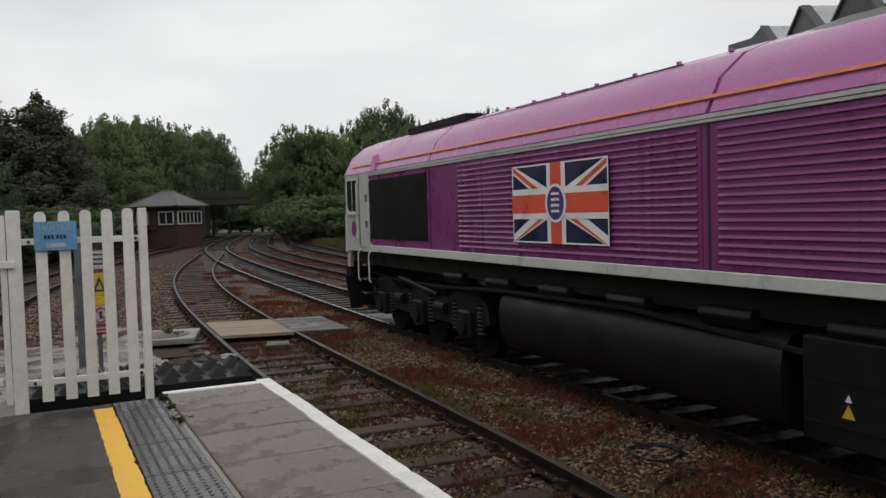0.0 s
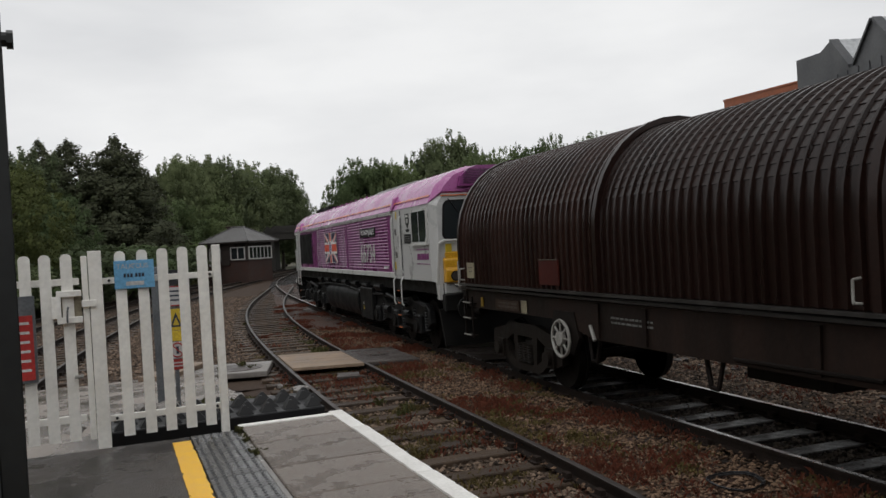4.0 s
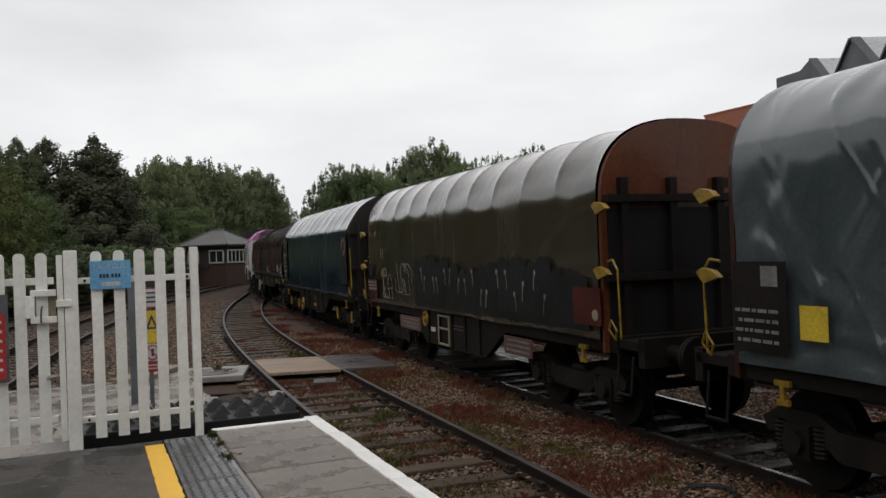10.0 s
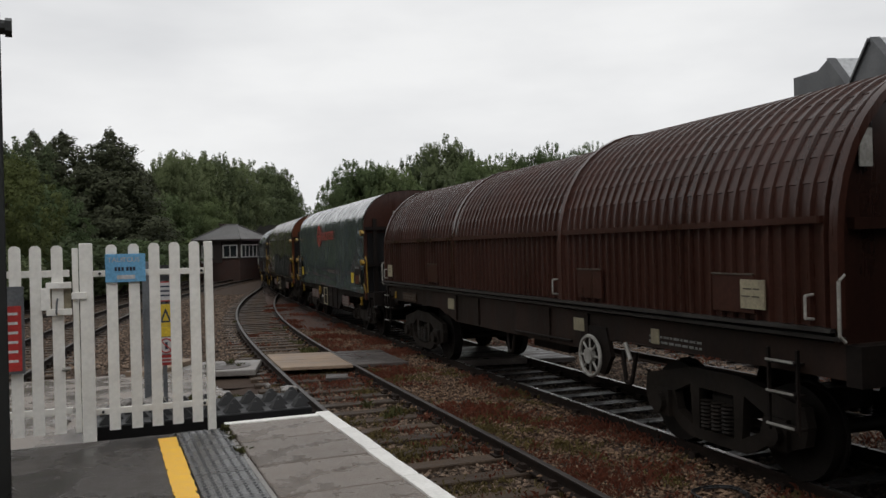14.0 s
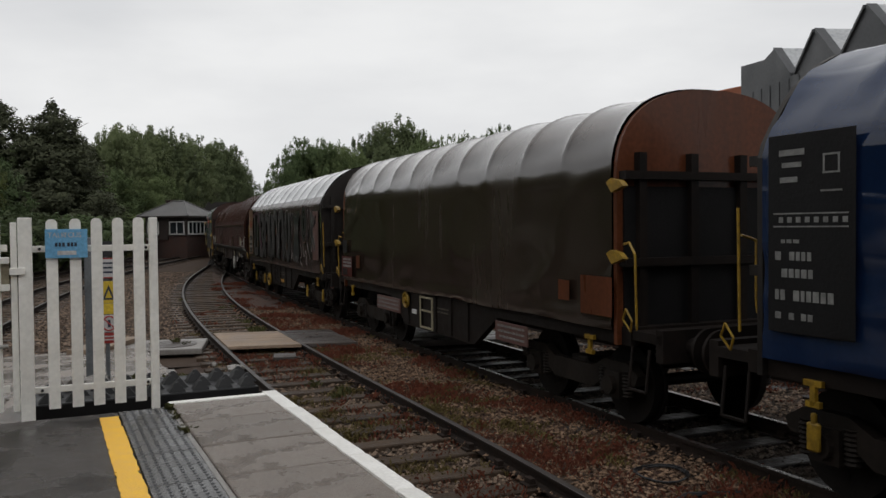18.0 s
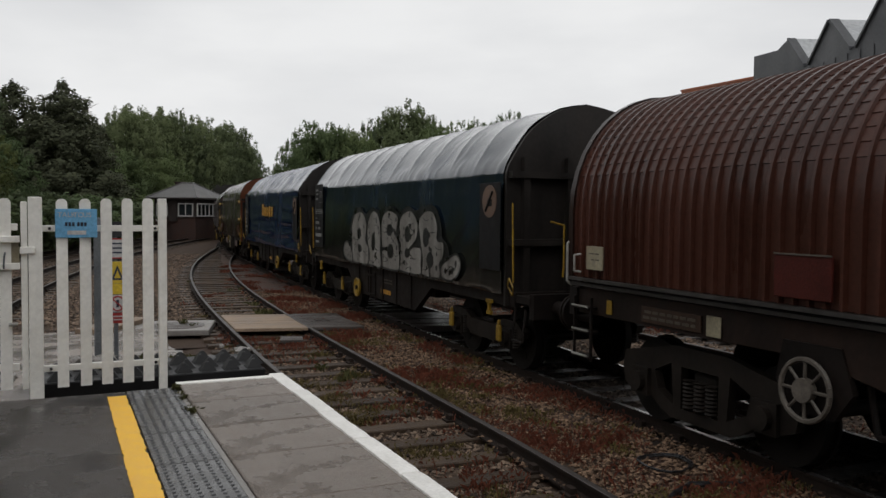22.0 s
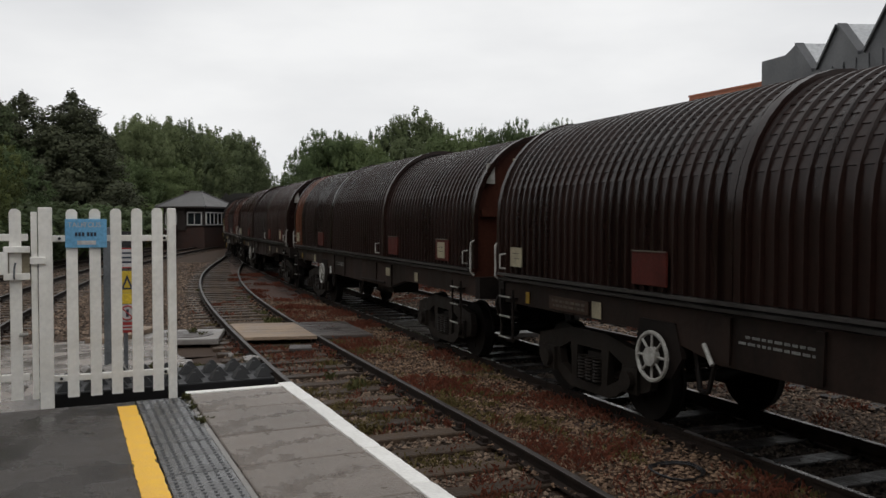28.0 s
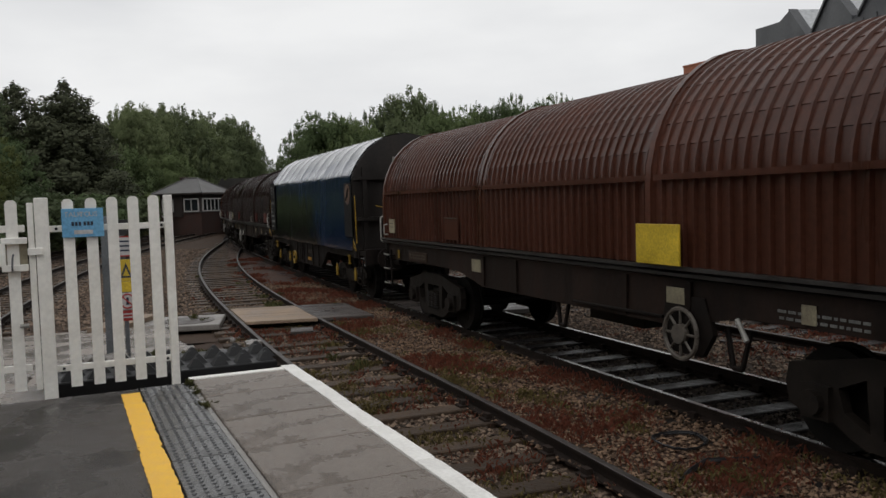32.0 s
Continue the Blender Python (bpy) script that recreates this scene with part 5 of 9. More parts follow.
def build_tracks():
    strip("ballast_bed_near", NEAR_X, -12, 60, 1.9, 1.75, -0.218, M_BALLAST, "grey-brown ballast bed of the near track with rusty patches", crown=0.04)
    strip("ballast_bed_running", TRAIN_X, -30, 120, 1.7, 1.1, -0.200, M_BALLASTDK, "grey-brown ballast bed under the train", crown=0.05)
    strip("ballast_bed_left", LEFT_A, -5, 120, 6.5, 2.2, -0.205, M_BALLAST, "brown ballast bed of the tracks beyond the fence", crown=0.05)
    strip("ballast_bed_middle", lambda y: (LEFT_A(y) + NEAR_X(y)) / 2, 15, 70, 3.6, 3.6, -0.215, M_BALLAST, "brown-grey ballast between the near track and the left tracks")
    strip("ballast_bed_right", RIGHT_A, -30, 120, 3.4, 7.5, -0.212, M_BALLAST, "rust-brown ballast and soil beyond the train", crown=0.05)
    strip("soil_between", lambda y: (NEAR_X(y) + TRAIN_X(y)) / 2, -12, 64, 0.75, 0.75, -0.165, M_SOIL, "rusty soil and dead weeds between the two tracks")
    build_track("near_track", NEAR_X, -10, 57, "old track with weathered timber sleepers beside the platform", M_SLEEPER, 2, 48)
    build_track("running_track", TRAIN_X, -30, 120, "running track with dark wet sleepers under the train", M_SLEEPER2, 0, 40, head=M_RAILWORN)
    build_track("left_track", LEFT_A, 2, 120, "rusty track beyond the fence", M_SLEEPER, 6, 60)
    build_track("far_left_track", LEFT_B, 2, 120, "rusty second track beyond the fence", M_SLEEPER, 10, 60)
    build_track("right_track", RIGHT_A, 5, 120, "rusty siding beyond the train", M_SLEEPER2, 30, 60)
    build_track("far_right_track", RIGHT_B, 5, 120, "rusty outer siding beyond the train", M_SLEEPER2, 30, 60)


build_ground()
build_tracks()
build_platform()
build_ramp()
build_crossing()
build_fence()
build_column()
build_unseen_station()
build_signal_box()
build_bridge()
build_warehouse()
build_left_side()
build_trees()


# ---- the train: x forwards, y to the platform side, z up from the rail ----
def arch(half, z0, z_wall, z_top, n=14, power=2.0):
    """A hood's section from the platform side over the top to the far side."""
    pts = [(half, z0)]
    for i in range(n + 1):
        a = math.pi * i / n
        c, s = math.cos(a), math.sin(a)
        pts.append((half * math.copysign(abs(c) ** (2 / power), c), z_wall + (z_top - z_wall) * abs(s) ** (2 / power)))
    pts.append((-half, z0))
    return pts


WHEEL_ME = None


def wheelset(parent, x, r=0.46, name="wheelset"):
    global WHEEL_ME
    if WHEEL_ME is None:
        s = B()
        cyl(s, (0, -0.98, 0), (0, 0.98, 0), 0.075, 10)
        for y in (-0.7525, 0.7525):
            g = math.copysign(1, y)
            cyl(s, (0, y - 0.065, 0), (0, y + 0.065, 0), 0.46, 28)
            cyl(s, (0, y - 0.065 * g - 0.035, 0), (0, y - 0.065 * g, 0), 0.49, 28)
            cyl(s, (0, y + 0.05 * g, 0), (0, y + 0.085 * g, 0), 0.17, 14)
            for k in range(4):
                a = k * math.pi / 2
                cyl(s, (0.27 * math.cos(a), y + 0.05 * g, 0.27 * math.sin(a)), (0.27 * math.cos(a), y + 0.072 * g, 0.27 * math.sin(a)), 0.06, 8)
        WHEEL_ME = finish(s, smooth=True)
        WHEEL_ME.materials.append(M_WHEEL)
    k = r / 0.46
    o = part(name, WHEEL_ME, M_WHEEL, parent, at=pose(x, 0, r) @ Matrix.Diagonal((k, 1, k, 1)))
    WHEELS.append((o, parent, x, r, k))
    return o


WHEELS = []
BOGIE_ME = {}


def pierced(bm, outer, holes, y0, y1):
    """A flat plate in x and z with openings, given depth from y0 to y1."""
    tmp = B()
    edges = []
    for ring in [outer] + holes:
        vs = [tmp.verts.new((x, y0, z)) for x, z in ring]
        edges += [tmp.edges.new((vs[i], vs[(i + 1) % len(vs)])) for i in range(len(vs))]
    bmesh.ops.triangle_fill(tmp, use_beauty=True, edges=edges)
    ext = bmesh.ops.extrude_face_region(tmp, geom=tmp.faces[:])
    bmesh.ops.translate(tmp, verts=[v for v in ext["geom"] if isinstance(v, bmesh.types.BMVert)], vec=(0, y1 - y0, 0))
    bmesh.ops.recalc_face_normals(tmp, faces=tmp.faces)
    me = bpy.data.meshes.new("plate")
    tmp.to_mesh(me)
    tmp.free()
    bm.from_mesh(me)
    bpy.data.meshes.remove(me)
    return bm


def lathe(bm, x, y, rings, seg=10):
    """A turned upright shape: rings of (height, radius)."""
    vs = [[bm.verts.new((x + r * math.cos(2 * math.pi * k / seg), y + r * math.sin(2 * math.pi * k / seg), z)) for k in range(seg)] for z, r in rings]
    for a, b in zip(vs, vs[1:]):
        for k in range(seg):
            bm.faces.new((a[k], a[(k + 1) % seg], b[(k + 1) % seg], b[k]))
    bm.faces.new(vs[0][::-1]), bm.faces.new(vs[-1])
    return bm


def bogie(parent, x, kind):
    """A two-axle goods bogie: side frames, springs, axle boxes and two wheelsets."""
    if kind not in BOGIE_ME:
        made = []

        def keep(name, bm):
            me = finish(bm)
            me.materials.append(M_BOGIE)
            made.append((name, me))
        for y in (0.98, -0.98):
            out = math.copysign(1, y)
            s = B()
            if kind == "coil":
                pts = [(-1.30, 0.58), (-1.26, 0.76), (-0.84, 0.84), (-0.40, 0.93), (0.40, 0.93), (0.84, 0.84), (1.26, 0.76), (1.30, 0.58), (1.26, 0.40), (1.10, 0.34), (0.80, 0.34), (0.60, 0.22), (0.45, 0.16), (-0.45, 0.16), (-0.60, 0.22), (-0.80, 0.34), (-1.10, 0.34), (-1.26, 0.40)]
                pierced(s, pts, [[(-0.28, 0.28), (-0.28, 0.72), (0.28, 0.72), (0.28, 0.28)], [(-0.66, 0.42), (-0.72, 0.62), (-0.44, 0.74), (-0.40, 0.30)], [(0.40, 0.30), (0.44, 0.74), (0.72, 0.62), (0.66, 0.42)]], y - 0.05, y + 0.05)
            else:
                slab(s, [(-1.35, 0.62), (-1.15, 0.74), (-0.70, 0.74), (-0.45, 0.62), (0.45, 0.62), (0.70, 0.74), (1.15, 0.74), (1.35, 0.62), (1.30, 0.50), (0.66, 0.50), (0.45, 0.36), (-0.45, 0.36), (-0.66, 0.50), (-1.30, 0.50)], "y", y - 0.06, y + 0.06)
            keep("side_frame", s)
            for sx in (1, -1):
                ax = sx * (0.93 if kind == "coil" else 0.90)
                s = B()
                box(s, ax, y + 0.02 * out, 0.47, 0.30, 0.16, 0.30)
                keep("axle_box", s)
                s = B()
                cyl(s, (ax, y + 0.1 * out, 0.47), (ax, y + 0.165 * out, 0.47), 0.11, 14)
                keep("axle_cap", s)
            for sx in ((-0.17, 0.0, 0.17) if kind == "coil" else (-1.13, -0.67, 0.67, 1.13)):
                s = B()
                lo = 0.30 if kind == "coil" else 0.34
                lathe(s, sx, y + 0.03 * out, [(lo + 0.02 * k, 0.075 if k % 2 else 0.052) for k in range(16)])
                keep("spring", s)
        core = B()
        box(core, 0, 0, 0.55, 0.36, 1.9, 0.25)
        me = finish(core, bevel=0.02)
        me.materials.append(M_BOGIE)
        BOGIE_ME[kind] = (me, made)
    me, made = BOGIE_ME[kind]
    p = part("bogie", me, M_BOGIE, parent, at=pose(x, 0, 0))
    for name, q in made:
        part(name, q, M_BOGIE, p)
    wb = 0.93 if kind == "coil" else 0.90
    wheelset(parent, x + wb), wheelset(parent, x - wb)
    return p


def buffers(parent, x_end, sgn, mat=None):
    for y in (0.87, -0.87):
        s = B()
        cyl(s, (x_end, y, 1.03), (x_end + sgn * 0.34, y, 1.03), 0.10, 14)
        cyl(s, (x_end + sgn * 0.34, y, 1.03), (x_end + sgn * 0.42, y, 1.03), 0.075, 12)
        cyl(s, (x_end + sgn * 0.42, y, 1.03), (x_end + sgn * 0.46, y, 1.03), 0.23, 20)
        part("buffer", s, mat or M_FRAME, parent, smooth=True)


def bars(rows, x0, z0, dx, dz, rng, h=0.03, y=0.0):
    """Unreadable stencilled lines as short bars."""
    s = B()
    for k in range(rows):
        x = x0
        while x < x0 + dx:
            w = rng.uniform(0.03, 0.12)
            box(s, x + w / 2, y, z0 - k * dz, w, 0.004, h)
            x += w + 0.025
    return s


def spoked_wheel(parent, x, y, z, r, mat, spokes=8, name="brake_wheel"):
    s = B()
    n = 24
    ring = [(x + r * math.cos(2 * math.pi * i / n), y, z + r * math.sin(2 * math.pi * i / n)) for i in range(n + 1)]
    tube(s, ring, 0.024, 6)
    cyl(s, (x, y - 0.03, z), (x, y + 0.04, z), r * 0.40, 16)
    for k in range(spokes):
        a = 2 * math.pi * k / spokes
        cyl(s, (x, y, z), (x + r * math.cos(a), y, z + r * math.sin(a)), 0.015, 6)
    return part(name, s, mat, parent, smooth=True)


def shingled(half, top, rows, lap):
    """A hood's section twice over: the plain rib, and the sheet between ribs, lapped in courses over the shoulder."""
    rib, sheet = [(half, 1.56)], [(half - 0.042, 1.56)]

    def add_at(f, inset):
        c, n = math.cos(math.pi * f), math.sin(math.pi * f)
        rib.append((half * c, 2.32 + (top - 2.32) * n))
        sheet.append(((half - inset) * c, 2.32 + (top - 2.32 - inset) * n))
    add_at(0.0, 0.042), add_at(0.06, 0.040)
    for k in range(rows):
        f = 0.10 + 0.32 * k / (rows - 1)
        add_at(f - 0.0005, 0.020 + lap), add_at(f + 0.0005, 0.020)
    for f in (0.45, 0.5, 0.56, 0.63, 0.70, 0.78, 0.86, 0.93, 1.0):
        add_at(f, 0.035)
    rib.append((-half, 1.56)), sheet.append((-half + 0.035, 1.56))
    return rib, sheet


def coil_wagon(label, length, mats, step_out, beam, rng, end_mat, yellow_plate=False, nose_mat=None, grows=None, rear_label=True, wheel_mat=None, wheel_at=3.38):
    """A bogie coil wagon with three ribbed telescopic hoods."""
    w = thing("coil_wagon", label, "goods wagon", "wagons of the goods train")
    h = length / 2 - 0.12
    # underframe
    s = B()
    for y in (1.16, -1.16):
        slab(s, [(-h, 1.42), (h, 1.42), (h, 1.12), (h - 3.6, 1.12), (h - 4.6, 0.92), (-h + 4.6, 0.92), (-h + 3.6, 1.12), (-h, 1.12)], "y", y - 0.06, y + 0.06)
    box(s, 0, 0, 1.36, 2 * h, 2.3, 0.12)
    box(s, 0, 0, 1.15, 2 * h - 1.2, 0.5, 0.4)
    part("underframe", s, M_COILFRAME, w)
    for k, (z, dy) in enumerate(((1.47, 1.30), (1.54, 1.36))):
        s = B()
        for sg in (1, -1):
            box(s, 0, sg * dy, z, 2 * h - 0.1 * k, 0.06, 0.035)
        part("hood_rail", s, M_SILL, w)
    # hoods: the middle one, or the two outer ones, stand proud
    cuts = (-h + 0.02, -2.25, 2.08, h - 0.02)
    for k in range(3):
        a, b = cuts[k], cuts[k + 1]
        grow = (0.0, step_out, 0.0)[k] if not beam else (1.5 * step_out, 0.75 * step_out, 0.0)[k]
        grow = grows[k] if grows else grow
        if not beam and k == 1:
            a, b = a - 0.12, b + 0.12
        elif beam and k < 2:
            b += 0.12
        half, top = 1.30 + 0.5 * grow, 3.72 + grow
        outer, inner = shingled(half, top, 7 if beam else 12, 0.008 if beam else 0.009)
        pitch = 0.165
        nr = max(3, round((b - a) / pitch))
        p = (b - a) / nr
        sec = []
        for i in range(nr):
            x = a + i * p
            sec += [(x, inner), (x + p * 0.66, inner), (x + p * 0.74, outer), (x + p * 0.92, outer)]
        sec.append((b, inner))
        s = B()
        if nose_mat and k == 2:
            cut = len(sec) - 1 - 4 * 6
            loft(s, sec[:cut + 1], caps=False, closed=False)
            s2 = B()
            loft(s2, sec[cut:], caps=False, closed=False)
            part("hood_nose", s2, nose_mat, w, "orange-brown leading end of the hood", smooth=True)
        else:
            loft(s, sec, caps=False, closed=False)
        hood = part("hood", s, mats[k], w, smooth=True)
        # end rims
        for x in (a, b):
            s = B()
            o2, i2 = arch(half + 0.022, 1.56, 2.32, top + 0.022, 18), arch(half - 0.05, 1.56, 2.32, top - 0.05, 18)
            loft(s, [(x - 0.045, o2), (x + 0.045, o2)], caps=False, closed=False)
            vs = [[s.verts.new((x + d, *q)) for q in pr] for d, pr in ((-0.045, o2), (-0.045, i2), (0.045, o2), (0.045, i2))]
            for u, v2 in ((0, 1), (2, 3)):
                for i in range(len(o2) - 1):
                    s.faces.new((vs[u][i], vs[u][i + 1], vs[v2][i + 1], vs[v2][i]))
            part("end_rim", s, M_BROWNDK if not beam else mats[k], hood, smooth=True)
        if beam:
            s = B()
            box(s, (a + b) / 2, half + 0.015, 2.46, b - a - 0.25, 0.05, 0.06)
            part("side_beam", s, mats[k], hood)
        # fittings on the platform side
        for px in ((-2.92, -5.66), (), (3.40,))[k]:
            if yellow_plate and px == -2.92:
                continue
            s = B()
            box(s, px, half + 0.012, 1.80, 0.60, 0.03, 0.36)
            part("data_panel", finish(s, bevel=0.006), mats[0] if beam else M_PANELRED if rear_label or px != -5.66 else M_BRIGHTPANEL, hood)
            s = B()
            box(s, px, half + 0.028, 1.985, 0.60, 0.02, 0.014)
            part("panel_lip", s, M_MARKDIM, hood)
        hx = (a + 0.25, a + 0.30, b - 0.2)[k]
        s = B()
        tube(s, [(hx, half, 1.62), (hx, half + 0.09, 1.63), (hx, half + 0.09, 1.82), (hx, half, 1.83)], 0.013, 6)
        part("grab_handle", s, M_PALEPART, hood, "pale grey grab handle")
        if k == 2 or k == 0 and rear_label:
            s = B()
            lx = (-5.95 if beam else -5.66, 6.42)[k == 2]
            box(s, lx, half + 0.03, 1.80, 0.32, 0.02, 0.27)
            pl = part("label_plate", s, M_CREAM, hood)
            part("label_text", bars(2, lx - 0.10, 1.85, 0.15, 0.07, rng, 0.013, half + 0.042), M_MARKDIM, pl)
    if yellow_plate:
        s = B()
        box(s, -2.40, 1.30 + 1.5 * step_out + 0.05, 1.78, 0.70, 0.03, 0.41)
        part("yellow_patch", finish(s, bevel=0.004), M_SIGNYEL, w, "bright yellow square patch")
    # ends
    for sg in (1, -1):
        s = B()
        pr = arch(1.27, 1.42, 2.32, 3.68, 18)
        slab(s, pr, "x", sg * (h - 0.10) - 0.02, sg * (h - 0.10) + 0.02)
        ew = part("end_wall", s, end_mat, w)
        for y in (-0.6, 0.0, 0.6):
            s = B()
            box(s, sg * (h - 0.05), y, 2.2, 0.06, 0.09, 1.6)
            part("end_rib", s, end_mat, ew)
        s = B()
        box(s, sg * (h - 0.045), 0, 2.42, 0.08, 2.3, 0.1)
        part("end_beam", s, end_mat, ew)
        s = B()
        box(s, sg * (h - 0.02), 1.0, 3.05, 0.012, 0.14, 0.32, Matrix.Rotation(0, 4, "X"))
        part("reflector", s, M_PALEPART, ew)
        s = B()
        box(s, sg * (h - 0.02), 0.55, 3.22, 0.012, 0.12, 0.16)
        part("warning_plate", s, M_CREAM, ew)
        s = B()
        box(s, sg * (h + 0.05), 0, 1.25, 0.16, 2.5, 0.34)
        part("headstock", s, M_FRAME, w)
        buffers(w, sg * (h + 0.1), sg)
        # steps and rails at the corners
        s = B()
        x = h - 0.25 if sg > 0 else 0.7 - h
        for z in (0.62, 0.92, 1.2):
            box(s, x, 1.27, z, 0.36, 0.14, 0.02)
        for dx in (-0.18, 0.18):
            box(s, x + dx, 1.30, 0.95, 0.025, 0.03, 0.75)
        part("corner_ladder", s, M_FRAME, w)
        for z in (0.64, 0.94, 1.22):
            s = B()
            box(s, x, 1.345, z, 0.34, 0.012, 0.02)
            part("step_edge", s, M_PALEPART, w, "pale worn step edge")
        s = B()
        tube(s, [(sg * (h + 0.02), 1.30, 1.45), (sg * (h + 0.02), 1.36, 1.5), (sg * (h + 0.02), 1.36, 1.95), (sg * (h + 0.02), 1.30, 2.0)], 0.016, 6)
        part("hand_rail", s, M_PALEPART, w)
        bogie(w, sg * (h - 2.0), "coil")
    bx = (-2.55 if yellow_plate else -2.78) if beam else wheel_at
    spoked_wheel(w, bx, 1.30, 0.87, 0.255, wheel_mat or M_PALEPART)
    s = B()
    slab(s, [(bx + 0.3, 1.25), (bx - 0.3, 1.25), (bx - 0.42, 0.9), (bx - 0.25, 0.66), (bx + 0.2, 0.66), (bx + 0.38, 0.9)], "y", 1.18, 1.24)
    part("brake_guard", s, M_FRAME, w)
    s = B()
    cyl(s, (bx - 0.75, 1.24, 1.10), (bx - 0.92, 1.28, 0.92), 0.025, 6)
    part("brake_lever", s, M_PALEPART, w)
    for x, wd, ht, mt in ((2.55 if beam else 4.55, 0.34 if beam else 0.2, 0.2, M_CREAM), (5.2, 0.95, 0.17, M_RUSTPLATE), (6.28, 0.10, 0.16, M_YELPART), (-2.4, 0.3, 0.17, M_CREAM), (-4.15, 0.16, 0.17, M_CREAM)):
        s = B()
        box(s, x, 1.235, 1.24, wd, 0.015, ht)
        dp = part("data_plate", finish(s, bevel=0.004), mt, w)
        if mt == M_RUSTPLATE:
            tagged(part("plate_text", bars(2, x - 0.4, 1.27, 0.75, 0.06, rng, 0.03, 1.245), M_MARKDIM, dp), kind="stuff")
    for x in (bx - 0.62, 0.1):
        s = B()
        tube(s, [(x + 0.16, 1.10, 0.98), (x + 0.06, 1.12, 0.60), (x - 0.06, 1.12, 0.60), (x - 0.16, 1.10, 0.98)], 0.028, 6)
        part("brake_hanger", s, M_FRAME, w)
    for x in (-2.6, -1.5, 1.2, 2.3):
        s = B()
        slab(s, [(x - 0.05, 1.40), (x + 0.05, 1.40), (x + 0.035, 0.95), (x - 0.035, 0.95)], "y", 1.222, 1.25)
        part("sole_bar_rib", s, M_COILFRAME, w)
    for x0, x1, z in ((-2.2, -0.4, 1.0),):
        s = B()
        tube(s, [(x0, 1.25, z), (x1, 1.25, z - 0.02)], 0.02, 6)
        part("brake_pipe", s, M_FRAME, w)
    tagged(part("stencil_text", bars(2, bx - 2.2, 1.24, 0.9, 0.06, rng, 0.025, 1.228), M_MARK, w), kind="stuff")
    s = B()
    box(s, -0.5, 0.4, 0.85, 1.2, 0.6, 0.35)
    cyl(s, (-2.2, -0.3, 1.02), (-1.2, -0.3, 1.02), 0.15, 14)
    cyl(s, (0.8, 0.5, 1.0), (0.8, -0.5, 1.0), 0.1, 10)
    part("brake_gear", s, M_BOGIE, w)
    return w


def tarp_section(half, z0, top, style):
    """The outline of a taut cover on its bows, from the platform side over the top. style 'round' or 'peaked'."""
    zw = top - 1.02
    pts = [(half, z0 + (zw - z0) * k / 36) for k in range(36)]
    if style == "round":
        for i in range(25):
            a = math.pi * i / 24
            c, n = math.cos(a), math.sin(a)
            pts.append((math.copysign(half * abs(c) ** 0.80, c), zw + (top - zw) * max(n, 0.0) ** 0.85))
    else:
        side = [(half, zw), (half - 0.04, zw + 0.12), (half - 0.11, zw + 0.24), (half - 0.20, zw + 0.38), (half - 0.30, zw + 0.52), (half - 0.42, zw + 0.65), (half - 0.56, zw + 0.76), (0.62, top - 0.16), (0.45, top - 0.08), (0.22, top - 0.03), (0.0, top)]
        pts += side + [(-y, z) for y, z in side[-2::-1]]
    return pts + [(-y, z) for y, z in pts[35::-1]]


def step(a, b, v):
    u = min(max((v - a) / (b - a), 0.0), 1.0)
    return u * u * (3 - 2 * u)


def ridge(x, z, ax, az, slant, seed):
    """Sharp folds: 0 on the crest, 1 between the folds."""
    return min(1.0, abs(noise.noise((x * ax + z * slant * ax, z * az, seed))) * 3.2)


def pulled(x, z, lines):
    """How far the cover stands out along its pulls, each from one point (x, z) to another."""
    d = 0.0
    for xa, za, xb, zb, wide, amp in lines:
        ux, uz = xb - xa, zb - za
        f = ((x - xa) * ux + (z - za) * uz) / (ux * ux + uz * uz)
        if -0.1 < f < 1.1:
            off = math.hypot(x - xa - f * ux, z - za - f * uz) + 0.03 * noise.noise((x * 1.3, z * 1.3, xa))
            d += 0.5 * amp * step(-0.1, 0.15, f) * step(1.1, 0.7, f) * (math.exp(-(off / wide) ** 2) - 0.55 * math.exp(-((off - 1.6 * wide) / wide) ** 2))
    return d


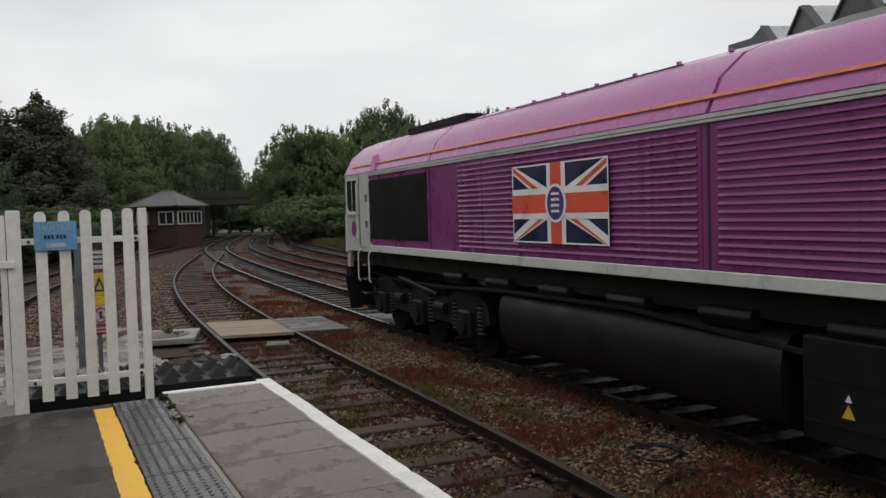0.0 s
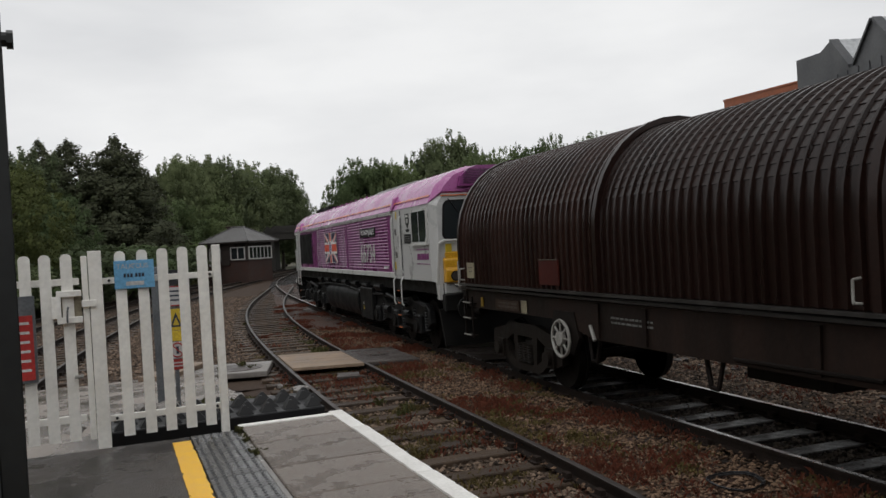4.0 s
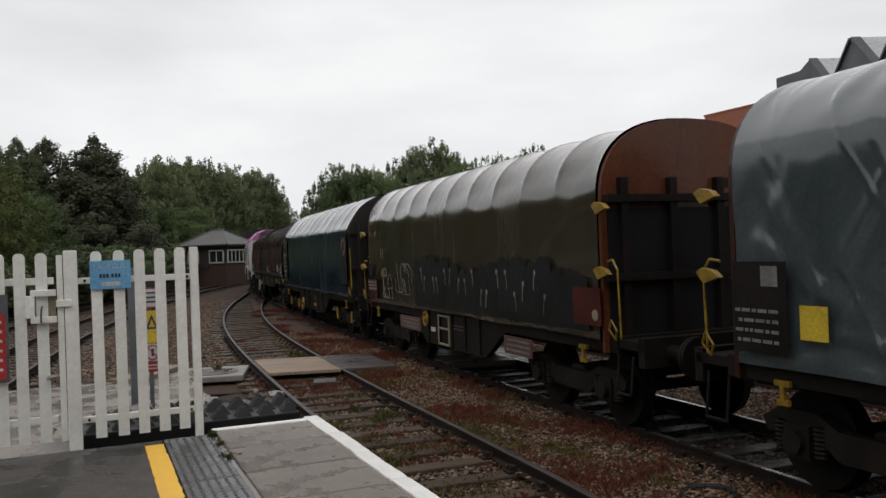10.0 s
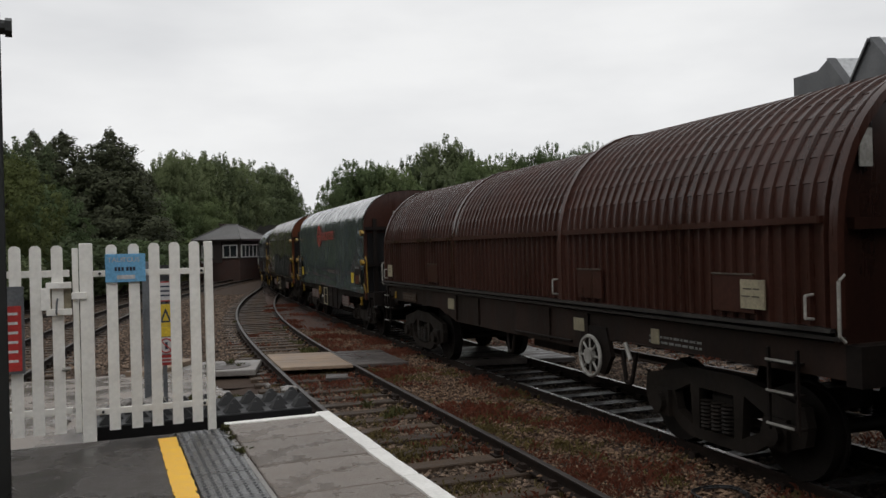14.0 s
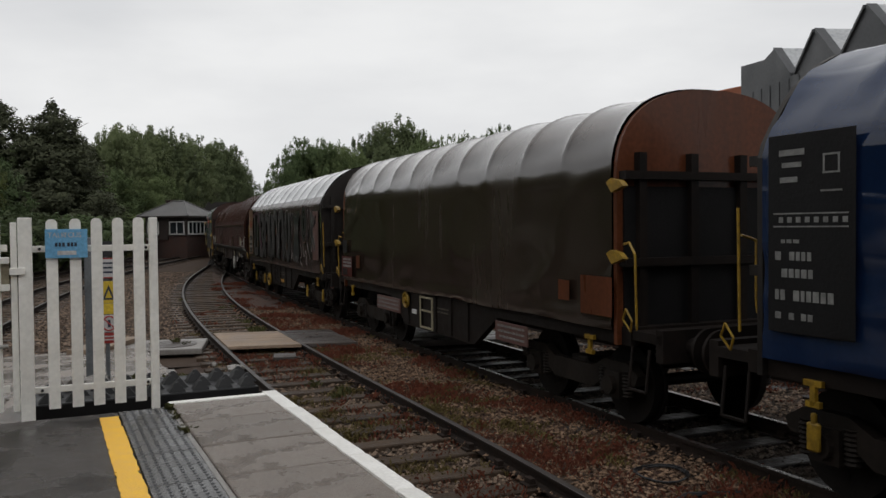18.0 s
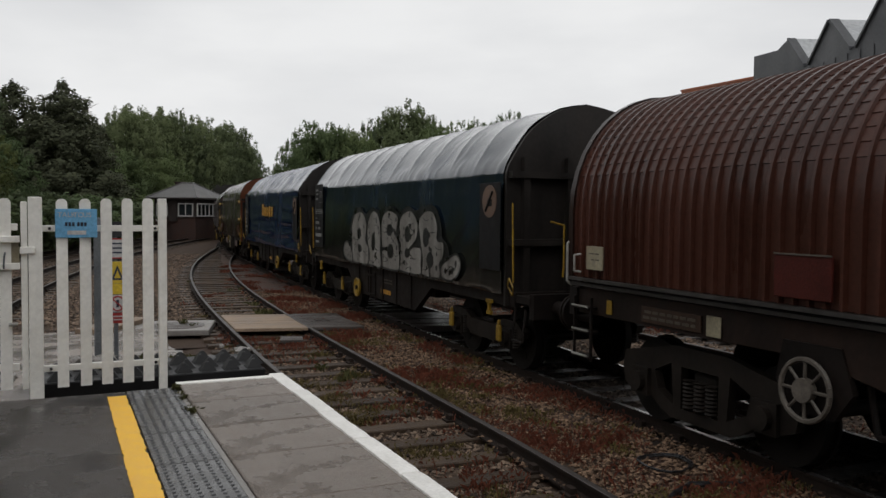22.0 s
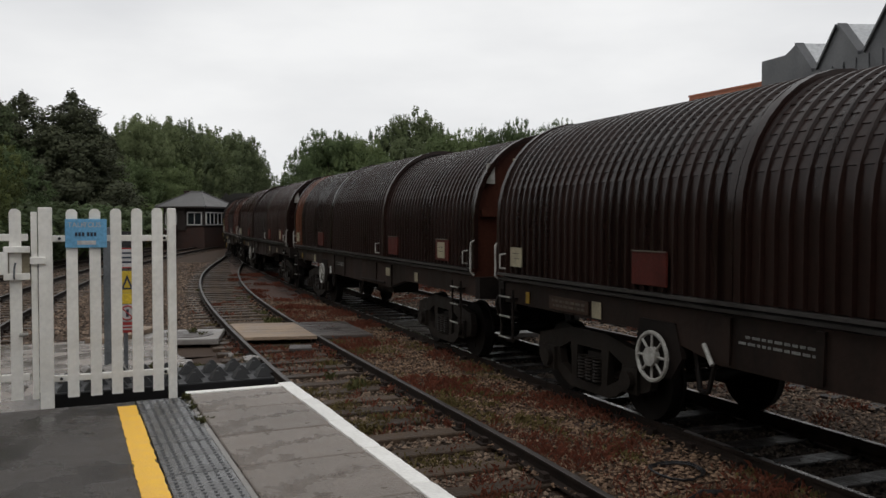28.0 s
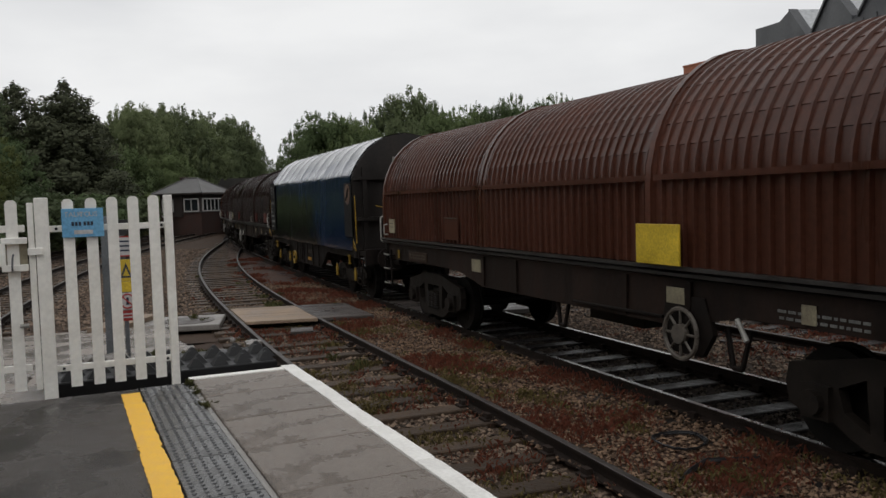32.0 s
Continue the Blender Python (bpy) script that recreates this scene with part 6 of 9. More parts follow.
PULLS = {
    "draped": ((-4.77, 3.10, -4.77, 1.4, 0.07, 0.035), (-4.75, 3.0, -3.9, 2.0, 0.07, 0.05), (-4.75, 2.6, -3.4, 1.5, 0.09, 0.06), (-4.75, 2.26, -3.85, 1.45, 0.08, 0.05), (-4.77, 2.0, -4.1, 1.35, 0.07, 0.04),
               (-4.79, 2.3, -5.35, 1.85, 0.07, 0.05), (-4.79, 2.75, -5.35, 2.5, 0.08, 0.04), (-4.79, 2.05, -5.35, 1.45, 0.08, 0.05), (4.1, 1.62, -2.6, 1.42, 0.08, 0.03)),
    "hem": ((5.1, 2.9, 4.3, 1.7, 0.09, 0.022), (5.2, 2.3, 3.7, 1.45, 0.10, 0.025), (5.2, 1.65, 3.1, 1.35, 0.09, 0.025), (2.8, 2.5, 2.4, 1.6, 0.10, 0.035), (1.0, 2.7, 0.6, 1.7, 0.12, 0.03), (-1.6, 2.9, -2.0, 1.9, 0.10, 0.03), (2.8, 1.36, -1.0, 1.27, 0.07, 0.03)),
    "stretched": ((4.4, 1.82, -3.8, 1.78, 0.06, 0.028), (3.85, 1.63, -3.8, 1.68, 0.07, 0.032), (-3.0, 1.62, -5.2, 1.70, 0.07, 0.035), (3.3, 1.38, -2.2, 1.24, 0.08, 0.04), (-2.2, 1.26, -5.2, 1.48, 0.08, 0.045), (-3.6, 1.22, -5.6, 1.36, 0.07, 0.035), (4.1, 2.46, 1.1, 2.36, 0.06, 0.018), (-2.4, 2.46, -5.2, 2.34, 0.07, 0.02)),
}


def cloth(style, half, z0, top, h, bows, sink, seed, folds, crease, lines=()):
    """The wet cover: sagging between its bows, creased at the shoulder and folded where it hangs slack."""
    base = tarp_section(half, z0, top, style)
    n, p, x0 = len(base), (2 * h - 0.5) / bows, -h + 0.25
    sub = 24
    verts, faces = [], []
    for i in range(bows * sub + 1):
        x, f = x0 + i * p / sub, (i % sub) / sub
        s = math.sin(math.pi * f) ** 0.55 if 0 < f < 1 else 0.0
        for j, (y, z) in enumerate(base):
            q, r = base[max(j - 1, 0)], base[min(j + 1, n - 1)]
            ny, nz = r[1] - q[1], -(r[0] - q[0])
            k = math.hypot(ny, nz) or 1.0
            drop = step(crease - 0.03, crease + 0.16, z + 0.05 * noise.noise((x * 0.8, seed, 2.0)))
            d = sink * s * drop * (0.55 + 0.45 * step(top + 0.1, crease, z))
            d += 0.014 * (0.5 + 0.5 * noise.noise((x * 0.7 + seed, z * 0.9, 4.0))) * step(top, crease, z)
            for ax, az, slant, amp, lo, hi, xa, xb in folds:
                if lo < z < hi and xa < x < xb:
                    edge = step(lo, lo + 0.2, z) * step(hi, hi - 0.2, z) * step(xa, xa + 0.5, x) * step(xb, xb - 0.5, x)
                    d += amp * edge * ridge(x, z, ax, az, slant, seed)
            if y > 0 and z < crease + 0.1:
                d -= pulled(x, z, lines)
            if j in (0, n - 1):
                d += 0.035 * abs(noise.noise((x * 1.4, seed, 1.0)))
                z += 0.03 * noise.noise((x * 0.7, seed, 9.0))
            verts.append((x, y - d * ny / k, z - d * nz / k))
    for i in range(bows * sub):
        for j in range(n - 1):
            a = i * n + j
            faces.append((a, a + 1, a + n + 1, a + n))
    me = bpy.data.meshes.new("cover")
    me.from_pydata(verts, [], faces)
    for pl in me.polygons:
        pl.material_index = 1 if pl.center.z > crease + 0.02 else 0
    me.shade_smooth()
    return me


FOLDS = {
    "taut": ((1.1, 2.6, 0.5, 0.018, 3.18, 3.62, -9, 9), (2.6, 0.5, 0.2, 0.012, 2.55, 3.2, -9, 9)),
    "plain": ((0.7, 1.1, 0.6, 0.012, 1.2, 2.9, -9, 9), (2.2, 0.6, 0.9, 0.030, 2.6, 3.7, 3.9, 9)),
    "draped": ((1.9, 0.30, 0.75, 0.022, 1.25, 3.12, 2.2, 9), (1.8, 0.30, 0.25, 0.050, 1.2, 3.12, -9, -2.9), (0.5, 0.5, 0.3, 0.020, 1.2, 3.1, -4, 1.5), (1.7, 0.8, 0.3, 0.022, 3.2, 3.9, -9, 9), (0.8, 2.2, 0.1, 0.030, 1.16, 1.75, -9, 9)),
    "stretched": ((0.13, 2.8, 0.05, 0.030, 1.2, 2.2, -9, 9), (0.9, 2.4, 0.5, 0.035, 3.1, 3.95, -9, 9), (1.6, 0.9, 0.4, 0.03, 1.2, 2.4, -9, -4.4)),
}


def tarp_wagon(label, length, cover, style, rng, end_mat, bows=11, folds="taut", peak=None, top_mat=None, wheel_x=1.66, sink=0.05, crease=3.05):
    """A bogie steel wagon with a sliding tarpaulin on bows."""
    w = thing("tarpaulin_wagon", label, "goods wagon", "wagons of the goods train")
    h = length / 2
    half, top, z0 = 1.36, peak or (3.86 if style == "round" else 3.91), 1.16
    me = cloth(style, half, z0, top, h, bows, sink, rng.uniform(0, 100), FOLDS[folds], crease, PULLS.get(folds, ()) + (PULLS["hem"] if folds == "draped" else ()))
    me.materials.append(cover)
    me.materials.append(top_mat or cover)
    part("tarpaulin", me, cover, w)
    # floor frame, fish-belly sole bar
    s = B()
    for y in (1.22, -1.22):
        slab(s, [(-h, 1.2), (h, 1.2), (h, 1.0), (h - 3.2, 1.0), (h - 4.0, 0.52), (-h + 4.0, 0.52), (-h + 3.2, 1.0), (-h, 1.0)], "y", y - 0.05, y + 0.05)
    box(s, 0, 0, 1.12, 2 * h, 2.4, 0.16)
    part("underframe", s, M_FRAME, w)
    for x in np.linspace(-h + 4.2, h - 4.2, 5):
        s = B()
        box(s, x, 1.285, 0.85, 0.07, 0.03, 0.6)
        part("sole_bar_rib", s, M_FRAME, w)
    tagged(part("stencil_text", bars(2, -0.6, 0.95, 0.5, 0.06, rng, 0.024, 1.278), M_MARKDIM, w), kind="stuff")
    if style == "round":
        for x, wd in ((2.4, 1.35), (-2.75, 0.95)):
            s = B()
            box(s, x, 1.285, 0.83, wd, 0.02, 0.27)
            dp = part("data_plate", finish(s, bevel=0.004), M_PINKPLATE, w, "dull pink data plate")
            tagged(part("plate_text", bars(3, x - wd / 2 + 0.08, 0.91, wd - 0.2, 0.075, rng, 0.03, 1.298), M_MARK, dp), kind="stuff")
        s = B()
        for dx in (-0.27, 0.27):
            box(s, 0.38 + dx, 1.30, 0.83, 0.035, 0.025, 0.56)
        for z in (0.57, 0.86, 1.09):
            box(s, 0.38, 1.30, z, 0.54, 0.025, 0.03)
        part("foot_step", s, M_CREAM, w, "pale metal foot step")
        spoked_wheel(w, 1.36, 1.31, 0.98, 0.13, M_YELPART, 4, "brake_ring")
        s = B()
        box(s, 1.0, 1.285, 0.80, 0.22, 0.012, 0.08)
        part("white_tag", s, M_SIGNWHITE, w)
    else:
        s = B()
        cyl(s, (wheel_x, 1.31, 0.65), (wheel_x, 1.345, 0.65), 0.205, 24)
        bw = part("brake_wheel", finish(s, bevel=0.008), M_YELPART, w, "yellow brake handwheel")
        s = B()
        cyl(s, (wheel_x, 1.335, 0.65), (wheel_x, 1.375, 0.65), 0.045, 12)
        part("hub", s, M_FRAME, bw)
        s = B()
        n = 24
        tube(s, [(wheel_x + 0.195 * math.cos(2 * math.pi * i / n), 1.35, 0.65 + 0.195 * math.sin(2 * math.pi * i / n)) for i in range(n + 1)], 0.018, 6)
        part("rim", s, M_YELPART, bw)
        s = B()
        for k, (dx, wd, ht) in enumerate(((0.27, 0.09, 0.12), (0.13, 0.10, 0.085), (0.01, 0.09, 0.085), (-0.11, 0.10, 0.085), (-0.24, 0.10, 0.085))):
            box(s, -0.2 + dx, 1.275, 0.70 + (ht - 0.085) / 2, wd, 0.006, ht)
        part("orange_mark", s, M_PRINTOR, w)
        s = B()
        for dx in (-0.25, 0.25):
            box(s, 0.75 + dx, 1.285, 0.82, 0.03, 0.02, 0.5)
        box(s, 0.75, 1.285, 0.98, 0.5, 0.02, 0.03)
        box(s, 0.75, 1.285, 0.58, 0.5, 0.02, 0.03)
        part("foot_step", s, M_FRAME, w)
        # black data panel at the leading end and round sign panel at the trailing end
        s = B()
        box(s, 5.07, half + 0.022, 2.22, 0.86, 0.008, 1.62)
        dp = part("data_panel", finish(s, bevel=0.003), M_GRILLE, w, "black data panel with white lines")
        def line(x, z, wd, ht):
            q = B()
            box(q, x, half + 0.028, z, wd, 0.004, ht)
            part("data_line", q, M_MARK, dp)
        for x, z, wd, ht in ((5.25, 2.88, 0.26, 0.05), (5.25, 2.78, 0.2, 0.04), (5.28, 2.66, 0.18, 0.045), (4.86, 2.84, 0.16, 0.015), (4.86, 2.70, 0.16, 0.015), (4.79, 2.77, 0.015, 0.14), (4.93, 2.77, 0.015, 0.14), (4.86, 2.56, 0.2, 0.015), (5.07, 2.385, 0.74, 0.012), (5.07, 2.28, 0.74, 0.012)):
            line(x, z, wd, ht)
        for k in range(8):
            line(5.36 - 0.09 * k, 2.335, 0.045, 0.045)
        for z, wd, ht in ((2.16, 0.22, 0.03), (2.04, 0.36, 0.07), (1.90, 0.52, 0.07), (1.72, 0.60, 0.085), (1.55, 0.36, 0.055)):
            x = 5.42
            while x > 5.42 - wd:
                w2 = rng.uniform(0.035, 0.06)
                if rng.random() > 0.12:
                    line(x - w2 / 2, z, w2, ht)
                x -= w2 + 0.018
        s = B()
        box(s, -5.33, half + 0.034, 2.12, 0.70, 0.008, 1.25)
        rp = part("sign_panel", finish(s, bevel=0.003), M_GRILLE, w, "black panel with a round sign")
        s = B()
        cyl(s, (-5.33, half + 0.036, 2.48), (-5.33, half + 0.046, 2.48), 0.235, 26)
        part("round_sign", s, M_ROUNDEL, rp)
        s = B()
        cyl(s, (-5.45, half + 0.05, 2.62), (-5.22, half + 0.05, 2.34), 0.02, 6)
        box(s, -5.35, half + 0.049, 2.46, 0.14, 0.004, 0.10)
        part("sign_figure", s, M_GRILLE, rp)
        part("sign_text", bars(5, -5.58, 2.05, 0.42, 0.10, rng, 0.035, half + 0.028), M_MARK, rp)
    for sg in (1, -1):
        # end wall with arched top and posts
        s = B()
        pr = tarp_section(half - 0.03, 1.0, top - 0.02, style)
        slab(s, pr, "x", sg * (h - 0.2) - 0.03, sg * (h - 0.2) + 0.03)
        ew = part("end_wall", s, end_mat, w)
        if style == "round":
            s = B()
            box(s, sg * (h - 0.16), 0, 1.88, 0.04, 2.5, 1.7)
            part("lower_end_panel", s, M_GRILLE, ew, "black lower half of the end wall")
        for y in (-1.05, -0.35, 0.35, 1.05):
            s = B()
            box(s, sg * (h - 0.12), y, 2.1, 0.10, 0.10, 2.0)
            part("end_post", s, M_FRAME if style == "round" else end_mat, ew)
        for z in (2.85, 1.9):
            s = B()
            box(s, sg * (h - 0.11), 0, z, 0.13, 2.6, 0.09)
            part("end_beam", s, M_FRAME if style == "round" else end_mat, ew)
        # platform and headstock
        s = B()
        box(s, sg * (h + 0.22), 0, 1.12, 0.55, 2.5, 0.10)
        box(s, sg * (h + 0.46), 0, 1.05, 0.12, 2.5, 0.34)
        part("headstock", s, M_FRAME, w)
        buffers(w, sg * (h + 0.50), sg)
        x = sg * (h + 0.30)
        s = B()
        if style == "round":
            tube(s, [(x - sg * 0.1, 1.34, 1.2), (x - sg * 0.1, 1.36, 2.0), (x - sg * 0.2, 1.36, 2.12), (x - sg * 0.33, 1.34, 2.1)], 0.014, 6)
        else:
            tube(s, [(x - sg * 0.25, 1.32, 1.35), (x - sg * 0.25, 1.34, 2.45)], 0.014, 6)
            tube(s, [(x + sg * 0.12, 0.75, 1.45), (x + sg * 0.14, 0.75, 1.6), (x + sg * 0.14, 0.75, 2.15), (x + sg * 0.12, 0.95, 2.2)], 0.014, 6)
        part("hand_rail", s, M_YELPART, w, "yellow hand rail")
        s = B()
        for z in ((2.72, 1.95) if style == "round" else ()):
            s = B()
            slab(s, [(sg * h - 0.12, z), (sg * h + 0.10, z - 0.06), (sg * h + 0.20, z + 0.05), (sg * h + 0.12, z + 0.09), (sg * h - 0.04, z + 0.06)], "y", 1.38, 1.45)
            part("clamp", s, M_YELPART, w, "yellow clamp lever")
        s = B()
        tube(s, [(sg * (h + 0.12), 1.36, 1.18), (sg * (h + 0.2), 1.40, 1.3), (sg * (h + 0.12), 1.42, 1.42), (sg * (h + 0.04), 1.40, 1.3), (sg * (h + 0.12), 1.36, 1.18)], 0.012, 6)
        part("tow_hook", s, M_YELPART, w)
        s = B()
        tube(s, [(x, 1.25, 1.0), (x, 1.3, 0.55), (x - sg * 0.3, 1.3, 0.55), (x - sg * 0.3, 1.25, 1.0)], 0.018, 6)
        part("stirrup_step", s, M_FRAME, w)
        bogie(w, sg * (h - 1.55), "tarp")
        for dx in ((-0.9, 0.9) if style == "peaked" else ()):
            s = B()
            box(s, sg * (h - 1.55) + dx, 1.19, 0.55, 0.13, 0.05, 0.24)
            box(s, sg * (h - 1.55) + dx, 1.19, 0.70, 0.05, 0.05, 0.1)
            part("axle_box_tag", finish(s, bevel=0.015), M_YELPART, w)
        s = B()
        box(s, sg * (h - 0.75), 1.30, 1.02, 0.18, 0.04, 0.05)
        box(s, sg * (h - 0.75), 1.30, 0.93, 0.05, 0.04, 0.18)
        box(s, sg * (h - 0.75), 1.30, 0.85, 0.14, 0.04, 0.05)
        part("lashing_ring", s, M_YELPART, w)
    s = B()
    cyl(s, (-0.6, -0.4, 0.85), (0.6, -0.4, 0.85), 0.22, 14)
    box(s, 0.0, 0.4, 0.8, 2.2, 0.3, 0.3)
    part("brake_gear", s, M_BOGIE, w)
    return w




def side_panel(bm, x0, x1, z0, z1, y, t=0.02):
    box(bm, (x0 + x1) / 2, y, (z0 + z1) / 2, abs(x1 - x0), t, z1 - z0)
    return bm


def locomotive():
    L = thing("diesel_locomotive", "purple and silver diesel goods locomotive with a flag panel, number 66734", "locomotive")
    h, hw = 9.95, 1.33
    # body shell
    def body(y_scale=1.0, dz=0.0):
        side = [(hw, 1.68), (hw, 3.08), (1.16, 3.46), (0.86, 3.70), (0.48, 3.84)]
        return [(y * y_scale, z + dz) for y, z in side] + [(-y * y_scale, z + dz) for y, z in side[::-1]]
    s = B()
    loft(s, [(-6.70, body()), (8.15, body())])
    part("body_shell", s, M_PURPLE, L)
    # roof skin, a little proud, in three lengths
    def skin(off):
        pts = [(hw + off, 3.13), (1.16 + off, 3.46 + off * 0.6), (0.86 + off, 3.70 + off), (0.48, 3.84 + off), (-0.48, 3.84 + off), (-0.86 - off, 3.70 + off), (-1.16 - off, 3.46 + off * 0.6), (-hw - off, 3.13)]
        return pts
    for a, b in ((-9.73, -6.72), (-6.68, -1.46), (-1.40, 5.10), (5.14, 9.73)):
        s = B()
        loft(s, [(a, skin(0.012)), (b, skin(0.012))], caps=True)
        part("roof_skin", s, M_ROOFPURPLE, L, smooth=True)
    # sill, cant rail band and orange line
    for sg in (1, -1):
        s = B()
        box(s, 0.7, sg * (hw + 0.012), 1.625, 14.9, 0.05, 0.125)
        part("sill_stripe", finish(s, bevel=0.008), M_STRIPE, L)
        s = B()
        box(s, 0.7, sg * (hw + 0.016), 3.085, 14.9, 0.03, 0.085)
        part("cantrail_stripe", finish(s, bevel=0.006), M_STRIPE, L)
        for z in (3.078, 3.128):
            s = B()
            box(s, 0.7, sg * (hw + 0.032), z, 14.9, 0.006, 0.008)
            part("gutter_line", s, M_SEAM, L)
        s = B()
        slab(s, [(sg * (hw - 0.055 + 0.016), 3.270), (sg * (hw - 0.055 + 0.022), 3.270), (sg * (hw - 0.076 + 0.022), 3.305), (sg * (hw - 0.076 + 0.016), 3.305)], "x", -9.7, 9.4)
        part("orange_line", s, M_ORANGELINE, L)
        # ribbed side panels
        for a, b in ((-6.45, -1.52), (-1.34, 4.05)):
            s = B()
            side_panel(s, a, b, 1.70, 3.03, sg * (hw + 0.004), 0.012)
            panel = part("ribbed_panel", s, M_PURPLE, L)
            s = B()
            slab(s, [(sg * (hw + 0.008), -0.008), (sg * (hw + 0.030), 0.000), (sg * (hw + 0.030), 0.006), (sg * (hw + 0.008), 0.034)], "x", a + 0.05, b - 0.05)
            rib = finish(s)
            rib.materials.append(M_PURPLE)
            for k in range(17):
                part("rib", rib, M_PURPLE, panel, at=pose(0, 0, 1.76 + k * 0.0755))
        for x in (-1.43, 5.12):
            s = B()
            box(s, x, sg * (hw + 0.004), 2.38, 0.03, 0.01, 1.4)
            part("panel_seam", s, M_SEAM, L)
        s = B()
        side_panel(s, 5.25, 8.05, 1.82, 2.96, sg * (hw + 0.008), 0.02)
        gr = part("radiator_grille", s, M_GRILLE, L, "black radiator grille")
        s = B()
        for k in range(24):
            box(s, 6.65, sg * (hw + 0.022), 1.86 + k * 0.046, 2.7, 0.012, 0.012)
        part("louvre_field", s, M_GRILLE, gr)
    # roof details
    for x in np.linspace(-0.9, 4.6, 8):
        s = B()
        cyl(s, (x, 0.55, 3.83), (x, 0.55, 3.862), 0.03, 8)
        part("roof_bolt", s, M_ROOFPURPLE, L)
    s = B()
    box(s, 1.4, 0.74, 3.775, 3.6, 0.03, 0.012)
    part("roof_hatch_edge", s, M_SEAM, L)
    s = B()
    box(s, 6.4, 0, 3.87, 2.6, 1.3, 0.12)
    part("radiator_roof", s, M_GRILLE, L)
    s = B()
    loft(s, [(-6.2, [(0.62, 3.78), (0.40, 3.90), (-0.40, 3.90), (-0.62, 3.78)]), (-5.4, [(0.72, 3.76), (0.46, 3.90), (-0.46, 3.90), (-0.72, 3.76)]), (-2.2, [(0.72, 3.76), (0.46, 3.90), (-0.46, 3.90), (-0.72, 3.76)]), (-1.5, [(0.60, 3.78), (0.40, 3.86), (-0.40, 3.86), (-0.60, 3.78)])])
    part("silencer", finish(s, bevel=0.02), M_GREYPIPE, L, "sooty grey silencer hump on the roof", smooth=True)
    for x in (1.2, 2.2, 3.2, 4.2):
        s = B()
        slab(s, [(0.50, 3.842), (0.82, 3.735), (0.82, 3.745), (0.50, 3.852)], "x", x - 0.46, x + 0.46)
        part("roof_hatch", s, M_ROOFPURPLE, L)
    # cabs
    for sg in (1, -1):
        e = sg * h
        c0 = 8.15 if sg > 0 else -6.70
        def cab(y, z):
            return (y, z)
        lo = [(hw, 1.55), (hw, 3.12), (1.12, 3.40), (0.80, 3.58), (-0.80, 3.58), (-1.12, 3.40), (-hw, 3.12), (-hw, 1.55)]
        nose = [(1.23, 1.50), (1.21, 3.06), (1.06, 3.36), (0.78, 3.52), (-0.78, 3.52), (-1.06, 3.36), (-1.21, 3.06), (-1.23, 1.50)]
        s = B()
        loft(s, [(c0, lo), (e - sg * 0.22, lo), (e, nose)])
        cb = part("cab", s, M_SILVER, L, "silver grey cab with side windows")
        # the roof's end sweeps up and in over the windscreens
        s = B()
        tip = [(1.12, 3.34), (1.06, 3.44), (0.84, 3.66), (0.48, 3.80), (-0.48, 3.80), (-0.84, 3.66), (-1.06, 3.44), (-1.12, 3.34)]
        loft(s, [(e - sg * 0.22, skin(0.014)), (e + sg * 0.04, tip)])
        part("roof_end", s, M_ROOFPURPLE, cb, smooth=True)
        # deep brow with a mesh front
        s = B()
        br = [(0.86, 3.40), (0.80, 3.66), (0.62, 3.80), (0.40, 3.87), (-0.40, 3.87), (-0.62, 3.80), (-0.80, 3.66), (-0.86, 3.40)]
        loft(s, [(e - sg * 0.9, br), (e + sg * 0.14, [(y * 0.90, z - 0.03 if z > 3.5 else z + 0.03) for y, z in br])], caps=True)
        bw = part("brow", s, M_PURPLE, cb, "dark purple brow over the windscreens")
        for k in range(9):
            s = B()
            box(s, e + sg * 0.145, 0, 3.49 + 0.033 * k, 0.012, 1.34 - 0.05 * max(0, k - 4), 0.014)
            part("brow_slat", s, M_SEAM, bw)

        def rounded(y0, y1, z0, z1, r, lean=0.0):
            out = []
            for cy, cz, a0 in ((y1 - r, z1 - r, 0), (y0 + r, z1 - r, 90), (y0 + r, z0 + r, 180), (y1 - r, z0 + r, 270)):
                for q in range(5):
                    a = radians(a0 + 22.5 * q)
                    yy = cy + r * math.cos(a)
                    zz = cz + r * math.sin(a)
                    out.append((yy - lean * (zz - z0) * (1 if yy > (y0 + y1) / 2 else -0.3), zz))
            return out
        # windscreens: rounded panes in black seals
        for side in (1, -1):
            s = B()
            pts = rounded(0.05, 1.14, 2.37, 3.17, 0.13, 0.07)
            slab(s, [(side * y, z) for y, z in pts], "x", e - sg * 0.03, e + sg * 0.014)
            seal = part("windscreen_seal", s, M_GRILLE, cb, "black rubber windscreen seal")
            s = B()
            pts = rounded(0.09, 1.10, 2.41, 3.13, 0.11, 0.07)
            slab(s, [(side * y, z) for y, z in pts], "x", e + sg * 0.012, e + sg * 0.020)
            part("windscreen", s, M_GLASS, seal)
            s = B()
            tube(s, [(e + sg * 0.03, side * 0.98, 3.20), (e + sg * 0.045, side * 0.80, 2.95), (e + sg * 0.045, side * 0.55, 2.60)], 0.010, 6)
            part("wiper", s, M_GRILLE, cb)
